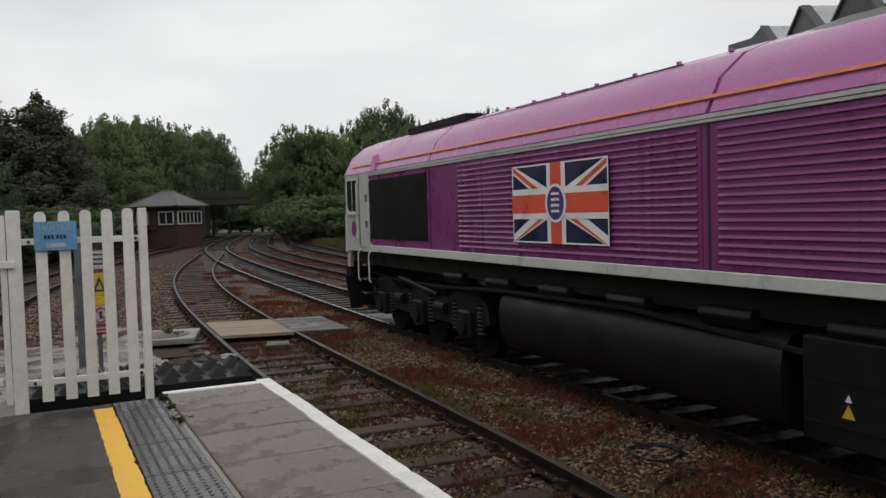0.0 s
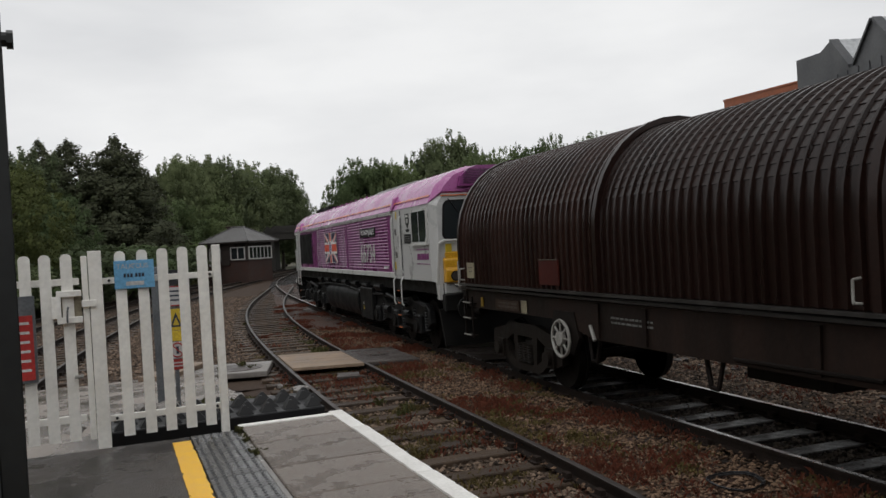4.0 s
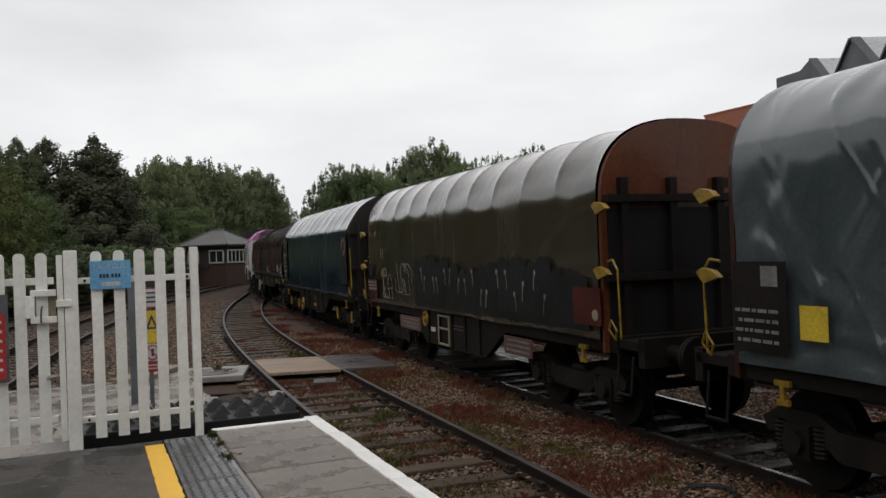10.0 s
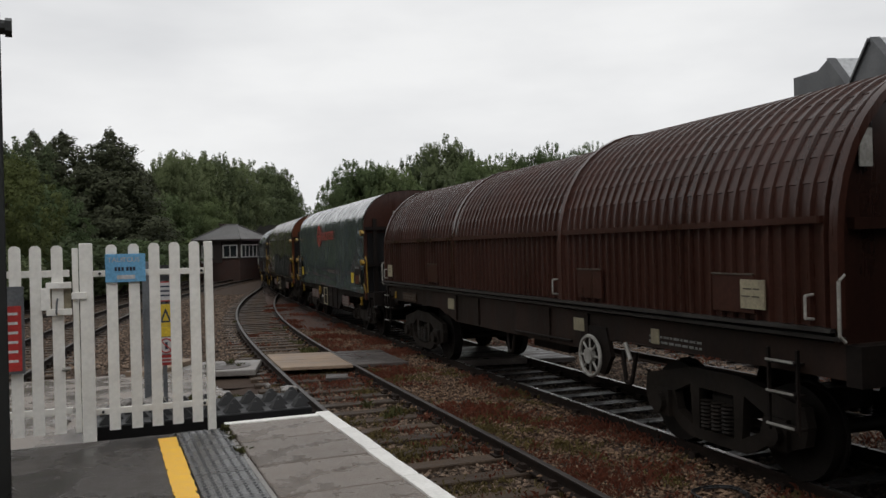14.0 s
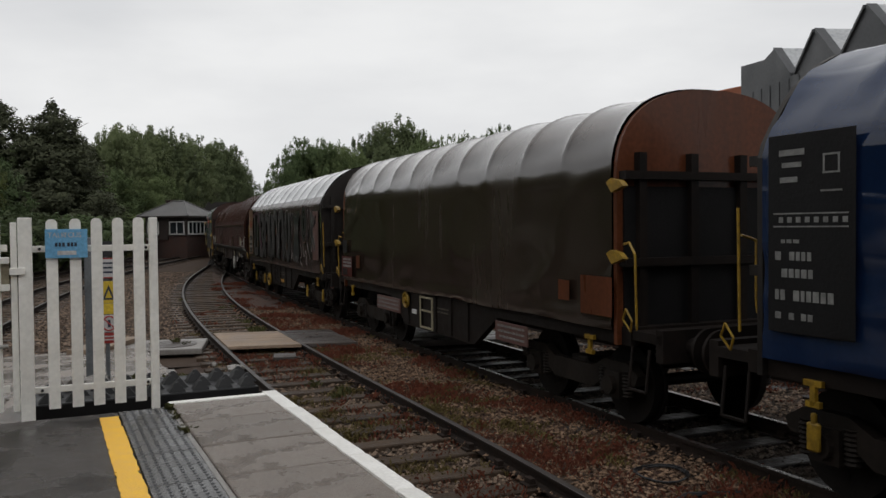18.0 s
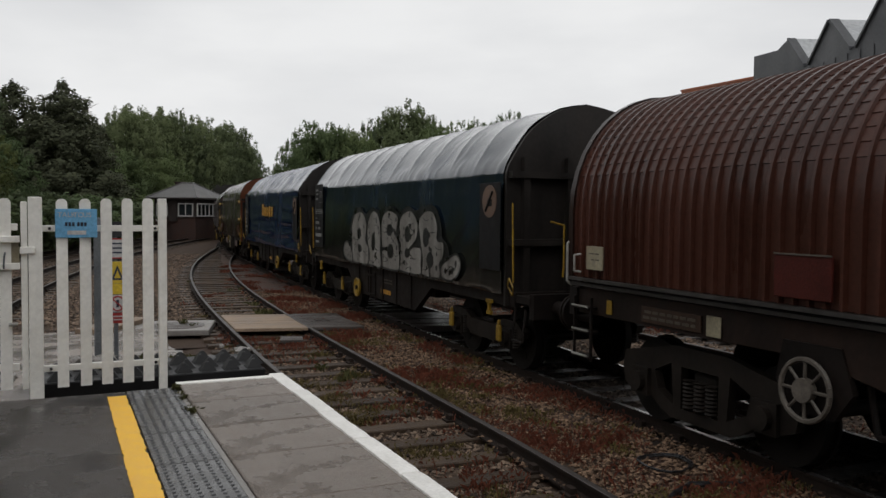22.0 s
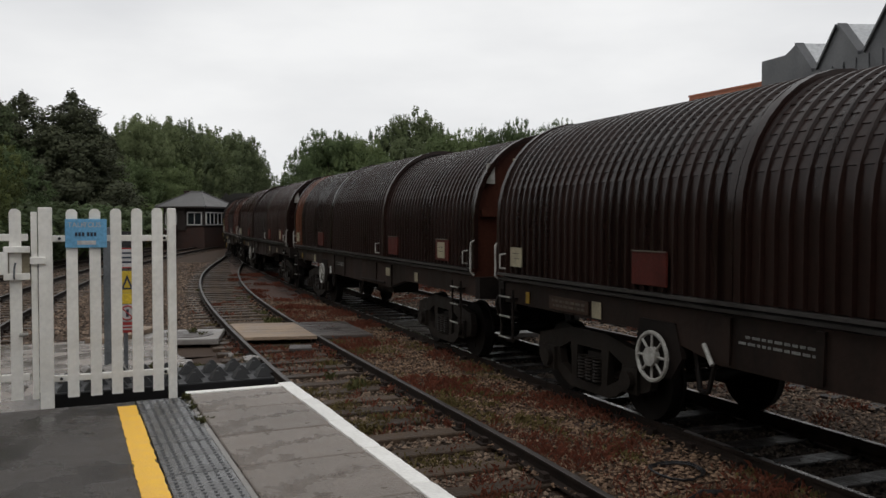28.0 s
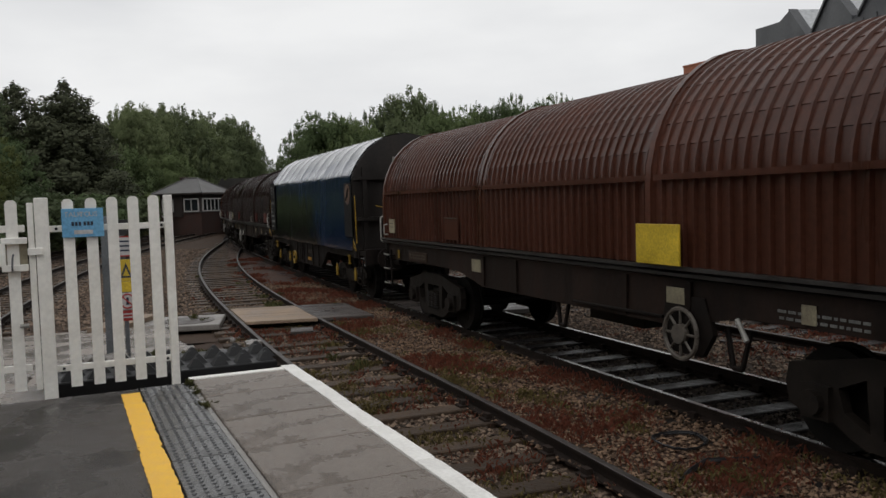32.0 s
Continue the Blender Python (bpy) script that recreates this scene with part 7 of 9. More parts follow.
        # gutter fairing on the shoulder above the cab door
        for y in (1, -1):
            g = B()
            gx = -6.86 if sg < 0 else 7.95
            loft(g, [(gx - sg * 0.18, [(y * (hw - 0.04), 3.16), (y * (hw + 0.03), 3.13), (y * (hw + 0.02), 3.17)]), (gx + sg * 0.04, [(y * (hw - 0.20), 3.48), (y * (hw + 0.05), 3.12), (y * (hw - 0.03), 3.42)]), (gx + sg * 0.07, [(y * (hw - 0.20), 3.48), (y * (hw + 0.05), 3.12), (y * (hw - 0.06), 3.40)])])
            part("gutter_fairing", g, M_ROOFPURPLE, cb)
        s = B()
        box(s, e + sg * 0.01, 0, 1.82, 0.06, 2.20, 0.62)
        part("yellow_panel", finish(s, bevel=0.02), M_LOCOYEL, cb, "warning yellow lower cab end")
        s = B()
        box(s, e + sg * 0.03, 0, 1.40, 0.08, 2.3, 0.22)
        part("lower_end_panel", finish(s, bevel=0.02), M_SILVER, cb)
        s = B()
        box(s, e + sg * 0.07, 0.06, 3.28, 0.16, 0.34, 0.20)
        hl = part("top_headlamp", finish(s, bevel=0.03), M_SILVER, cb)
        s = B()
        cyl(s, (e + sg * 0.15, 0.06, 3.28), (e + sg * 0.17, 0.06, 3.28), 0.085, 14)
        part("lamp_lens", s, M_PALEPART, hl)
        s = B()
        box(s, e + sg * 0.002, 0, 3.262, 0.05, 2.24, 0.022)
        part("orange_end_line", s, M_ORANGELINE, cb)
        for y in (1.02, -1.02):
            s = B()
            box(s, e + sg * 0.022, y, 2.20, 0.012, 0.13, 0.18)
            part("warning_label", s, M_SIGNYEL, cb)
        s = B()
        box(s, e + sg * 0.06, 0.0, 1.92, 0.08, 0.5, 0.30)
        part("socket_box", finish(s, bevel=0.015), M_UNDERG, cb)
        for y in (0.82, -0.82):
            s = B()
            slab(s, [(e, 2.02), (e + sg * 0.10, 1.98), (e + sg * 0.11, 1.80), (e + sg * 0.17, 1.77), (e + sg * 0.17, 1.52), (e, 1.52)], "y", y - 0.33, y + 0.33)
            lb = part("lamp_box", finish(s, bevel=0.02), M_LOCOYEL, cb)
            for dy in (0.13, -0.13):
                s = B()
                cyl(s, (e + sg * 0.15, y + dy, 1.645), (e + sg * 0.182, y + dy, 1.645), 0.10, 18)
                ring = part("headlamp", s, M_GRILLE, lb)
                s = B()
                cyl(s, (e + sg * 0.181, y + dy, 1.645), (e + sg * 0.188, y + dy, 1.645), 0.078, 18)
                part("lamp_lens", s, M_GREYPIPE, ring)
        s = B()
        box(s, e + sg * 0.20, 0, 1.47, 0.30, 1.9, 0.03)
        part("front_step", s, M_SILVER, cb)
        s = B()
        box(s, e + sg * 0.10, 0, 1.12, 0.20, 2.4, 0.34)
        part("buffer_beam", finish(s, bevel=0.02), M_UNDER, L)
        buffers(L, e + sg * 0.2, sg, M_UNDER)
        for y in (1.21, -1.21):
            s = B()
            slab(s, [(e - sg * 0.25, 1.6), (e + sg * 0.02, 1.6), (e + sg * 0.02, 1.18), (e - sg * 0.12, 1.18)], "y", y - 0.04, y + 0.04)
            part("corner_skirt", s, M_SILVER, cb)
        s = B()
        slab(s, [(-1.2, 0.25), (1.2, 0.25), (1.3, 1.0), (-1.3, 1.0)], "x", e + sg * 0.02, e + sg * 0.10)
        part("plough", s, M_UNDER, L)
        s = B()
        tube(s, [(e - sg * 0.02, 1.28, 1.50), (e + sg * 0.06, 1.24, 2.30), (e + sg * 0.06, 1.12, 2.36), (e + sg * 0.06, 0.1, 2.36)], 0.022, 6)
        part("front_hand_rail", s, M_STRIPE, cb)
        for y in (1, -1):
            g = B()
            wx = 9.22 if sg > 0 else -9.05
            wl = 0.72 if sg > 0 else 1.12

            def pane(x0, x1, z0, z1, cut_off):
                return [(x0, z0), (x1 - sg * cut_off, z0), (x1, z0 + cut_off), (x1, z1), (x0, z1)]
            a, b2 = wx - sg * wl / 2, wx + sg * wl / 2
            slab(g, pane(a, b2, 2.31, 3.05, 0.13), "y", y * (hw - 0.01), y * (hw + 0.022))
            fr = part("side_window_frame", g, M_STRIPE, cb)
            for p0, p1, c in ((a + sg * 0.045, wx - sg * 0.025, 0.0001), (wx + sg * 0.025, b2 - sg * 0.045, 0.11)):
                g = B()
                slab(g, pane(p0, p1, 2.365, 3.0, c), "y", y * (hw + 0.018), y * (hw + 0.027))
                part("side_window", g, M_GLASS, fr)
            g = B()
            box(g, wx, y * (hw + 0.03), 2.30, wl + 0.06, 0.05, 0.025)
            part("window_sill", g, M_STRIPE, fr)
            # door
            g = B()
            dx = 8.45 if sg > 0 else -7.25
            box(g, dx, y * (hw + 0.006), 2.36, 0.62, 0.02, 1.46)
            dr = part("cab_door", finish(g, bevel=0.006), M_SILVER, cb)
            for q, z in ((-0.12, 2.62), (-0.12, 2.1)):
                g = B()
                box(g, dx + q * sg, y * (hw + 0.017), z, 0.14, 0.012, 0.14)
                part("door_recess", g, M_GREYPIPE, dr)
            g = B()
            for q in (-0.325, 0.325):
                box(g, dx + q, y * (hw + 0.013), 2.36, 0.012, 0.012, 1.48)
            part("door_gap", g, M_UNDERG, dr)
            for q in (-0.36, 0.36):
                g = B()
                tube(g, [(dx + q, y * (hw + 0.01), 1.70), (dx + q, y * (hw + 0.06), 1.76), (dx + q, y * (hw + 0.06), 2.92), (dx + q, y * (hw + 0.01), 2.98)], 0.016, 6)
                part("door_rail", g, M_STRIPE, dr)
            for q in (-0.33, 0.33):
                g = B()
                tube(g, [(dx + q, y * 1.34, 1.6), (dx + q, y * 1.40, 1.5), (dx + q, y * 1.40, 1.0), (dx + q, y * 1.36, 0.95)], 0.016, 6)
                part("step_rail", g, M_STRIPE, dr)
            for z in (1.28, 1.0, 0.72, 0.44):
                g = B()
                box(g, dx, y * 1.30, z, 0.55, 0.16, 0.03)
                st = part("cab_step", g, M_UNDER, L)
                g = B()
                box(g, dx, y * 1.385, z, 0.2, 0.01, 0.022)
                part("step_edge", g, M_ORANGELINE, st)
    # flag panel on the platform side
    y = hw + 0.036
    fx, fz, fw, fh = 1.15, 2.365, 2.15, 0.98
    f = B()
    box(f, fx, y, fz, fw, 0.008, fh)
    flag = part("flag_panel", f, M_FLAGBLUE, L, "union flag panel")
    def bar(name, pts, mt, lift):
        g = B()
        slab(g, pts, "y", y + lift, y + lift + 0.002)
        part(name, g, mt, flag)
    def diag(sx, sz, w, a, b):
        d = Vector((sx * fw / 2, sz * fh / 2))
        n = Vector((-d.y, d.x)).normalized() * w
        o = Vector((fx, fz))
        p, q = o + d * a, o + d * b
        return p, q, n
    for sx in (1, -1):
        for sz in (1, -1):
            p, q, n = diag(sx, sz, 0.105, 0.0, 1.0)
            cl = lambda v: (min(max(v.x, fx - fw / 2), fx + fw / 2), min(max(v.y, fz - fh / 2), fz + fh / 2))
            bar("white_diagonal", [cl(p + n), cl(q + n), cl(q - n), cl(p - n)], M_FLAGWHITE, 0.005)
            sgn = 1 if sx * sz > 0 else -1
            bar("red_diagonal", [cl(p), cl(q), cl(q - n * 0.62 * sx), cl(p - n * 0.62 * sx)], M_FLAGRED, 0.008)
    for a, b in ((-fw / 2, -fw / 2 + 0.018), (fw / 2 - 0.018, fw / 2)):
        bar("white_border", [(fx + a, fz - fh / 2), (fx + b, fz - fh / 2), (fx + b, fz + fh / 2), (fx + a, fz + fh / 2)], M_FLAGWHITE, 0.010)
    for a, b in ((-fh / 2, -fh / 2 + 0.018), (fh / 2 - 0.018, fh / 2)):
        bar("white_border", [(fx - fw / 2, fz + a), (fx + fw / 2, fz + a), (fx + fw / 2, fz + b), (fx - fw / 2, fz + b)], M_FLAGWHITE, 0.0105)
    bar("white_cross", [(fx - 0.21, fz - fh / 2), (fx + 0.21, fz - fh / 2), (fx + 0.21, fz + fh / 2), (fx - 0.21, fz + fh / 2)], M_FLAGWHITE, 0.011)
    bar("white_cross", [(fx - fw / 2, fz - 0.19), (fx + fw / 2, fz - 0.19), (fx + fw / 2, fz + 0.19), (fx - fw / 2, fz + 0.19)], M_FLAGWHITE, 0.013)
    bar("red_cross", [(fx - 0.12, fz - fh / 2), (fx + 0.12, fz - fh / 2), (fx + 0.12, fz + fh / 2), (fx - 0.12, fz + fh / 2)], M_FLAGRED, 0.016)
    bar("red_cross", [(fx - fw / 2, fz - 0.115), (fx + fw / 2, fz - 0.115), (fx + fw / 2, fz + 0.115), (fx - fw / 2, fz + 0.115)], M_FLAGRED, 0.018)
    bar("white_disc", [(fx + 0.235 * math.cos(a), fz + 0.235 * math.sin(a)) for a in np.linspace(0, 2 * math.pi, 29)[:-1]], M_FLAGWHITE, 0.021)
    bar("badge_disc", [(fx + 0.19 * math.cos(a), fz + 0.2 * math.sin(a)) for a in np.linspace(0, 2 * math.pi, 29)[:-1]], M_BADGE, 0.024)
    for k in range(4):
        bar("badge_bar", [(fx - 0.1, fz - 0.11 + 0.07 * k), (fx + 0.1, fz - 0.11 + 0.07 * k), (fx + 0.08, fz - 0.08 + 0.07 * k), (fx - 0.08, fz - 0.08 + 0.07 * k)], M_FLAGWHITE, 0.027)
    # name board, number and lettering: seen from the platform the text runs towards the rear
    rot = pose(0, 0, 0, 90, 0, 180)
    nb = B()
    box(nb, -4.28, y + 0.004, 2.70, 1.76, 0.012, 0.24)
    plate = part("name_board", nb, M_GRILLE, L, "black name board")
    words("name", "PLATINUM JUBILEE", 0.20, M_FLAGWHITE, plate, Matrix.Translation((-4.28, y + 0.012, 2.70)) @ rot, 0.001, 0.92)
    words("number", "66734", 0.70, M_STRIPE, L, Matrix.Translation((-4.20, y + 0.004, 2.12)) @ rot, 0.004, 1.0)
    s = B()
    for k, (x, w2) in enumerate(((-8.85, 0.10), (-8.98, 0.10), (-9.18, 0.18), (-9.38, 0.14), (-9.55, 0.12))):
        box(s, x, hw + 0.006, 2.05, w2, 0.006, 0.13)
    for z in (1.90, 2.2):
        box(s, -9.2, hw + 0.006, z, 0.9, 0.006, 0.02)
    part("operator_mark", s, M_PURPLE, L)
    s = B()
    slab(s, [(-8.27, 3.0), (-7.97, 3.0), (-7.97, 2.80), (-8.12, 2.67), (-8.27, 2.80)], "y", hw + 0.004, hw + 0.008)
    sh = part("shield_mark", s, M_GRILLE, L, "black shield badge with pale bars")
    for z, w2, ht in ((2.945, 0.20, 0.05), (2.84, 0.17, 0.09)):
        s = B()
        box(s, -8.12, hw + 0.009, z, w2, 0.003, ht)
        part("pale_bar", s, M_STRIPE, sh)
    s = B()
    slab(s, [(-8.27, 2.66), (-7.97, 2.66), (-8.01, 2.60), (-8.23, 2.60)], "y", hw + 0.004, hw + 0.007)
    part("ribbon", s, M_GRILLE, sh)
    s = B()
    box(s, -8.1, hw + 0.008, 2.45, 0.52, 0.012, 0.2)
    pl = part("black_plate", s, M_GRILLE, L, "small black plate with grey lines")
    for k, w2 in enumerate((0.40, 0.44, 0.36)):
        s = B()
        box(s, -8.1, hw + 0.015, 2.50 - 0.05 * k, w2, 0.002, 0.014)
        part("text_bar", s, M_MARK, pl)
    s = B()
    cyl(s, (9.2, hw + 0.002, 2.0), (9.2, hw + 0.008, 2.0), 0.16, 20)
    part("round_badge", s, M_PURPLE, L)
    for x, z in ((-7.25, 3.0), (-7.02, 1.85)):
        s = B()
        box(s, x, hw + 0.024, z, 0.085, 0.006, 0.17)
        part("warning_label", s, M_SIGNYEL, L)
    for k in range(5):
        s = B()
        box(s, -5.95 - 0.085 * k, hw + 0.036, 1.80, 0.06, 0.004, 0.055)
        part("small_mark", s, M_FLAGWHITE, L)
    # underframe: fuel tank, boxes and three-axle bogies
    s = B()
    box(s, 0, 0, 1.42, 19.4, 2.3, 0.30)
    part("underframe", s, M_UNDER, L)
    s = B()
    prof = [(1.02, 1.20), (1.16, 1.15), (1.25, 1.03), (1.28, 0.85), (1.26, 0.58), (1.18, 0.40), (1.00, 0.31), (-1.00, 0.31), (-1.18, 0.40), (-1.26, 0.58), (-1.28, 0.85), (-1.25, 1.03), (-1.16, 1.15), (-1.02, 1.20)]
    loft(s, [(-2.2, prof), (2.9, prof)])
    part("fuel_tank", s, M_UNDERG, L, "dark grey fuel tank", smooth=True)
    s = B()
    box(s, -3.15, -1.0, 0.78, 1.5, 0.5, 0.86)
    part("battery_box", finish(s, bevel=0.02), M_UNDERG, L)
    s = B()
    box(s, -3.15, 1.0, 0.78, 1.5, 0.5, 0.86)
    bx = part("battery_box", finish(s, bevel=0.02), M_UNDERG, L)
    s = B()
    slab(s, [(-2.92, 0.60), (-2.80, 0.60), (-2.86, 0.71)], "y", 1.252, 1.256)
    part("warning_triangle", s, M_SIGNYEL, bx)
    s = B()
    slab(s, [(-2.89, 0.73), (-2.83, 0.73), (-2.86, 0.79)], "y", 1.252, 1.256)
    part("white_triangle", s, M_FLAGWHITE, bx)
    for z in (0.52, 0.88):
        s = B()
        box(s, -3.15, 1.253, z, 1.44, 0.012, 0.02)
        part("box_seam", s, M_UNDER, bx)
    for sg in (1, -1):
        xc = sg * 6.15
        s = B()
        box(s, 0, 0, 0.75, 4.4, 1.6, 0.3)
        bg = part("bogie_frame", s, M_UNDER, L, at=pose(xc, 0, 0))
        for y2 in (1.05, -1.05):
            out = math.copysign(1, y2)
            s = B()
            pts = [(-2.62, 0.60), (-2.55, 0.88), (-2.25, 1.02), (-1.45, 1.04), (-1.15, 0.86), (-0.45, 0.86), (-0.25, 1.00), (0.25, 1.00), (0.45, 0.86), (1.15, 0.86), (1.45, 1.04), (2.25, 1.02), (2.55, 0.88), (2.62, 0.60), (2.3, 0.42), (1.6, 0.36), (1.2, 0.50), (0.5, 0.50), (0.0, 0.34), (-0.5, 0.50), (-1.2, 0.50), (-1.6, 0.36), (-2.3, 0.42)]
            slab(s, pts, "y", y2 - 0.07, y2 + 0.07)
            part("side_frame", finish(s, bevel=0.015), M_UNDERG, bg)
            for x in (-1.9, 0.0, 1.9):
                s = B()
                box(s, x, y2 + 0.06 * out, 0.55, 0.44, 0.2, 0.42)
                part("axle_box", finish(s, bevel=0.03), M_UNDERG, bg)
                s = B()
                cyl(s, (x, y2 + 0.1 * out, 0.53), (x, y2 + 0.21 * out, 0.53), 0.15, 16)
                part("axle_cap", s, M_UNDER, bg)
                for dx in (-0.45, 0.45):
                    s = B()
                    lathe(s, x + dx, y2 + 0.02 * out, [(0.40 + 0.032 * q, 0.10 if q % 2 else 0.075) for q in range(16)])
                    part("spring", s, M_UNDER, bg)
            s = B()
            cyl(s, (-0.85, y2 + 0.10 * out, 0.92), (0.85, y2 + 0.12 * out, 1.10), 0.05, 10)
            part("damper", s, M_UNDERG, bg)
            for x in (-0.95, 0.95):
                s = B()
                cyl(s, (x - 0.2, y2 + 0.08 * out, 0.72), (x + 0.2, y2 + 0.08 * out, 0.72), 0.10, 12)
                part("brake_cylinder", s, M_UNDERG, bg)
            s = B()
            tube(s, [(-2.4, y2 + 0.1 * out, 0.95), (-1.2, y2 + 0.12 * out, 1.08), (0.9, y2 + 0.12 * out, 1.04), (2.4, y2 + 0.1 * out, 1.12)], 0.018, 6)
            part("sand_pipe", s, M_UNDER, bg)
        for x in (-1.9, 0.0, 1.9):
            wheelset(L, xc + x, 0.53)
    for x in np.linspace(-4.5, 4.5, 7):
        s = B()
        slab(s, [(1.0, 1.36), (1.24, 1.34), (1.27, 1.27), (1.20, 1.16), (1.0, 1.16)], "x", x - 0.34, x + 0.34)
        part("frame_box", finish(s, bevel=0.012), M_UNDERG, L)
    s = B()
    tube(s, [(-5, 1.2, 1.1), (-3, 1.22, 1.02), (0, 1.24, 1.2), (3, 1.22, 1.16), (5.5, 1.2, 1.05)], 0.03, 6)
    part("air_pipe", s, M_UNDER, L)
    return L


# ---- make up the train; the offsets run back from the locomotive's nose ----
rng = random.Random(11)
TRAIN = []
TRAIN.append((locomotive(), 9.95, 6.15))


def add(w, front, rear, base):
    TRAIN.append((w, (front + rear) / 2, base))
    return w


C_LAB = "rust-brown bogie coil wagon with three ribbed telescopic hoods"
c1 = add(coil_wagon(C_LAB, 14.3, (M_BROWNDK, M_BROWNDK, M_BROWN), 0.07, False, rng, M_BROWNDK, grows=(0.03, 0.0, 0.07), wheel_at=3.24), 21.15, 35.45, 5.2)
w_blue = add(tarp_wagon("dark blue tarpaulin-covered steel wagon, its roof coloured pale for sky sheen", 11.6, M_T_BLUE, "peaked", rng, M_ENDWALL, sink=0.045), 36.07, 47.64, 4.1)
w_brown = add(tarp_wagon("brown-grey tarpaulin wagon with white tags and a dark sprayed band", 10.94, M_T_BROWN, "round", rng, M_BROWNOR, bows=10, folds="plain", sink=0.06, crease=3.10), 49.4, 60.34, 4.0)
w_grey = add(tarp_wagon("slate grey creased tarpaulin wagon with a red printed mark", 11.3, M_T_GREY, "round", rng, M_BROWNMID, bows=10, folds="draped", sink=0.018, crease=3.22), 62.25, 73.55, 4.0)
c2 = add(coil_wagon("brown ribbed coil wagon with side beams on its hoods", 14.1, (M_BROWNMID, M_BROWNMID, M_BROWNMID), 0.07, True, rng, M_BROWN, grows=(0.09, 0.0, -0.03)), 75.16, 89.29, 5.2)
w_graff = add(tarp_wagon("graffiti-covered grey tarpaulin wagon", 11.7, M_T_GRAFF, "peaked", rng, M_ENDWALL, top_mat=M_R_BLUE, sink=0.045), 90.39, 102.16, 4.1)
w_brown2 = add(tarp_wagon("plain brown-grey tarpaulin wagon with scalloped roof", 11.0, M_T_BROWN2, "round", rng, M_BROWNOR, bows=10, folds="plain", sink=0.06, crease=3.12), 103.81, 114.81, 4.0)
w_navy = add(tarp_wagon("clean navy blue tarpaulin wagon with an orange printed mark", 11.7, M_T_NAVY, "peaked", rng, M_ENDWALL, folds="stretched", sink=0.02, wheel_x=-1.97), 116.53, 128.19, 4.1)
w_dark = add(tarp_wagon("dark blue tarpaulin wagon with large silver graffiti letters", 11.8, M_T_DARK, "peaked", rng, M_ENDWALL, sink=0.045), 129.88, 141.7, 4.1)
c3 = add(coil_wagon("coil wagon with two red-brown hoods and a dark middle hood", 14.2, (M_BROWNRED, M_BROWNDR, M_BROWNRED), 0.07, False, rng, M_BROWNDK, grows=(-0.05, 0.01, 0.04), wheel_mat=M_DULLWHEEL), 143.08, 157.33, 5.2)
c4 = add(coil_wagon(C_LAB, 14.2, (M_BROWN, M_BROWNDK, M_BROWN), 0.07, False, rng, M_BROWNDK, grows=(0.04, 0.0, 0.08)), 158.45, 172.7, 5.2)
c5 = add(coil_wagon("coil wagon with dark hoods and an orange-brown leading end", 14.3, (M_BROWNDK, M_BROWNDK, M_BROWNDK), 0.07, False, rng, M_BROWNRED, False, M_BROWNOR, (-0.04, 0.05, 0.02)), 173.73, 188.03, 5.2)
c6 = add(coil_wagon(C_LAB, 14.3, (M_BROWNDK, M_BROWNDK, M_BROWNDK), 0.07, False, rng, M_BROWNDK, grows=(-0.08, 0.0, 0.03), rear_label=False), 188.7, 203.0, 5.2)
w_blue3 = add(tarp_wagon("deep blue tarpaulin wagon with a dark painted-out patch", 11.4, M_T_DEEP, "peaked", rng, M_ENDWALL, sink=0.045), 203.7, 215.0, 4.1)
c7 = add(coil_wagon("red-brown ribbed coil wagon with a yellow patch and side beams", 14.2, (M_BROWNWARM, M_BROWNWARM, M_BROWNWARM), 0.07, True, rng, M_BROWNRED, True, grows=(0.10, -0.01, -0.04), wheel_mat=M_DULLWHEEL), 216.96, 231.2, 5.2)


# ---- marks, plates and paint on single wagons (platform side) ----
Y_T = 1.36 + 0.030


def flat(owner, name, pts, mat, lift=0.0, label=""):
    """A thin flat shape of paint or sheet on a wagon's side."""
    s = B()
    slab(s, pts, "y", Y_T + lift, Y_T + lift + 0.003)
    return part(name, s, mat, owner, label)


def blob(cx, cz, rx, rz, n=18, wob=0.0, seed=0):
    rg = random.Random(seed)
    return [(cx + rx * math.cos(2 * math.pi * i / n) * (1 + wob * rg.uniform(-1, 1)), cz + rz * math.sin(2 * math.pi * i / n) * (1 + wob * rg.uniform(-1, 1))) for i in range(n)]


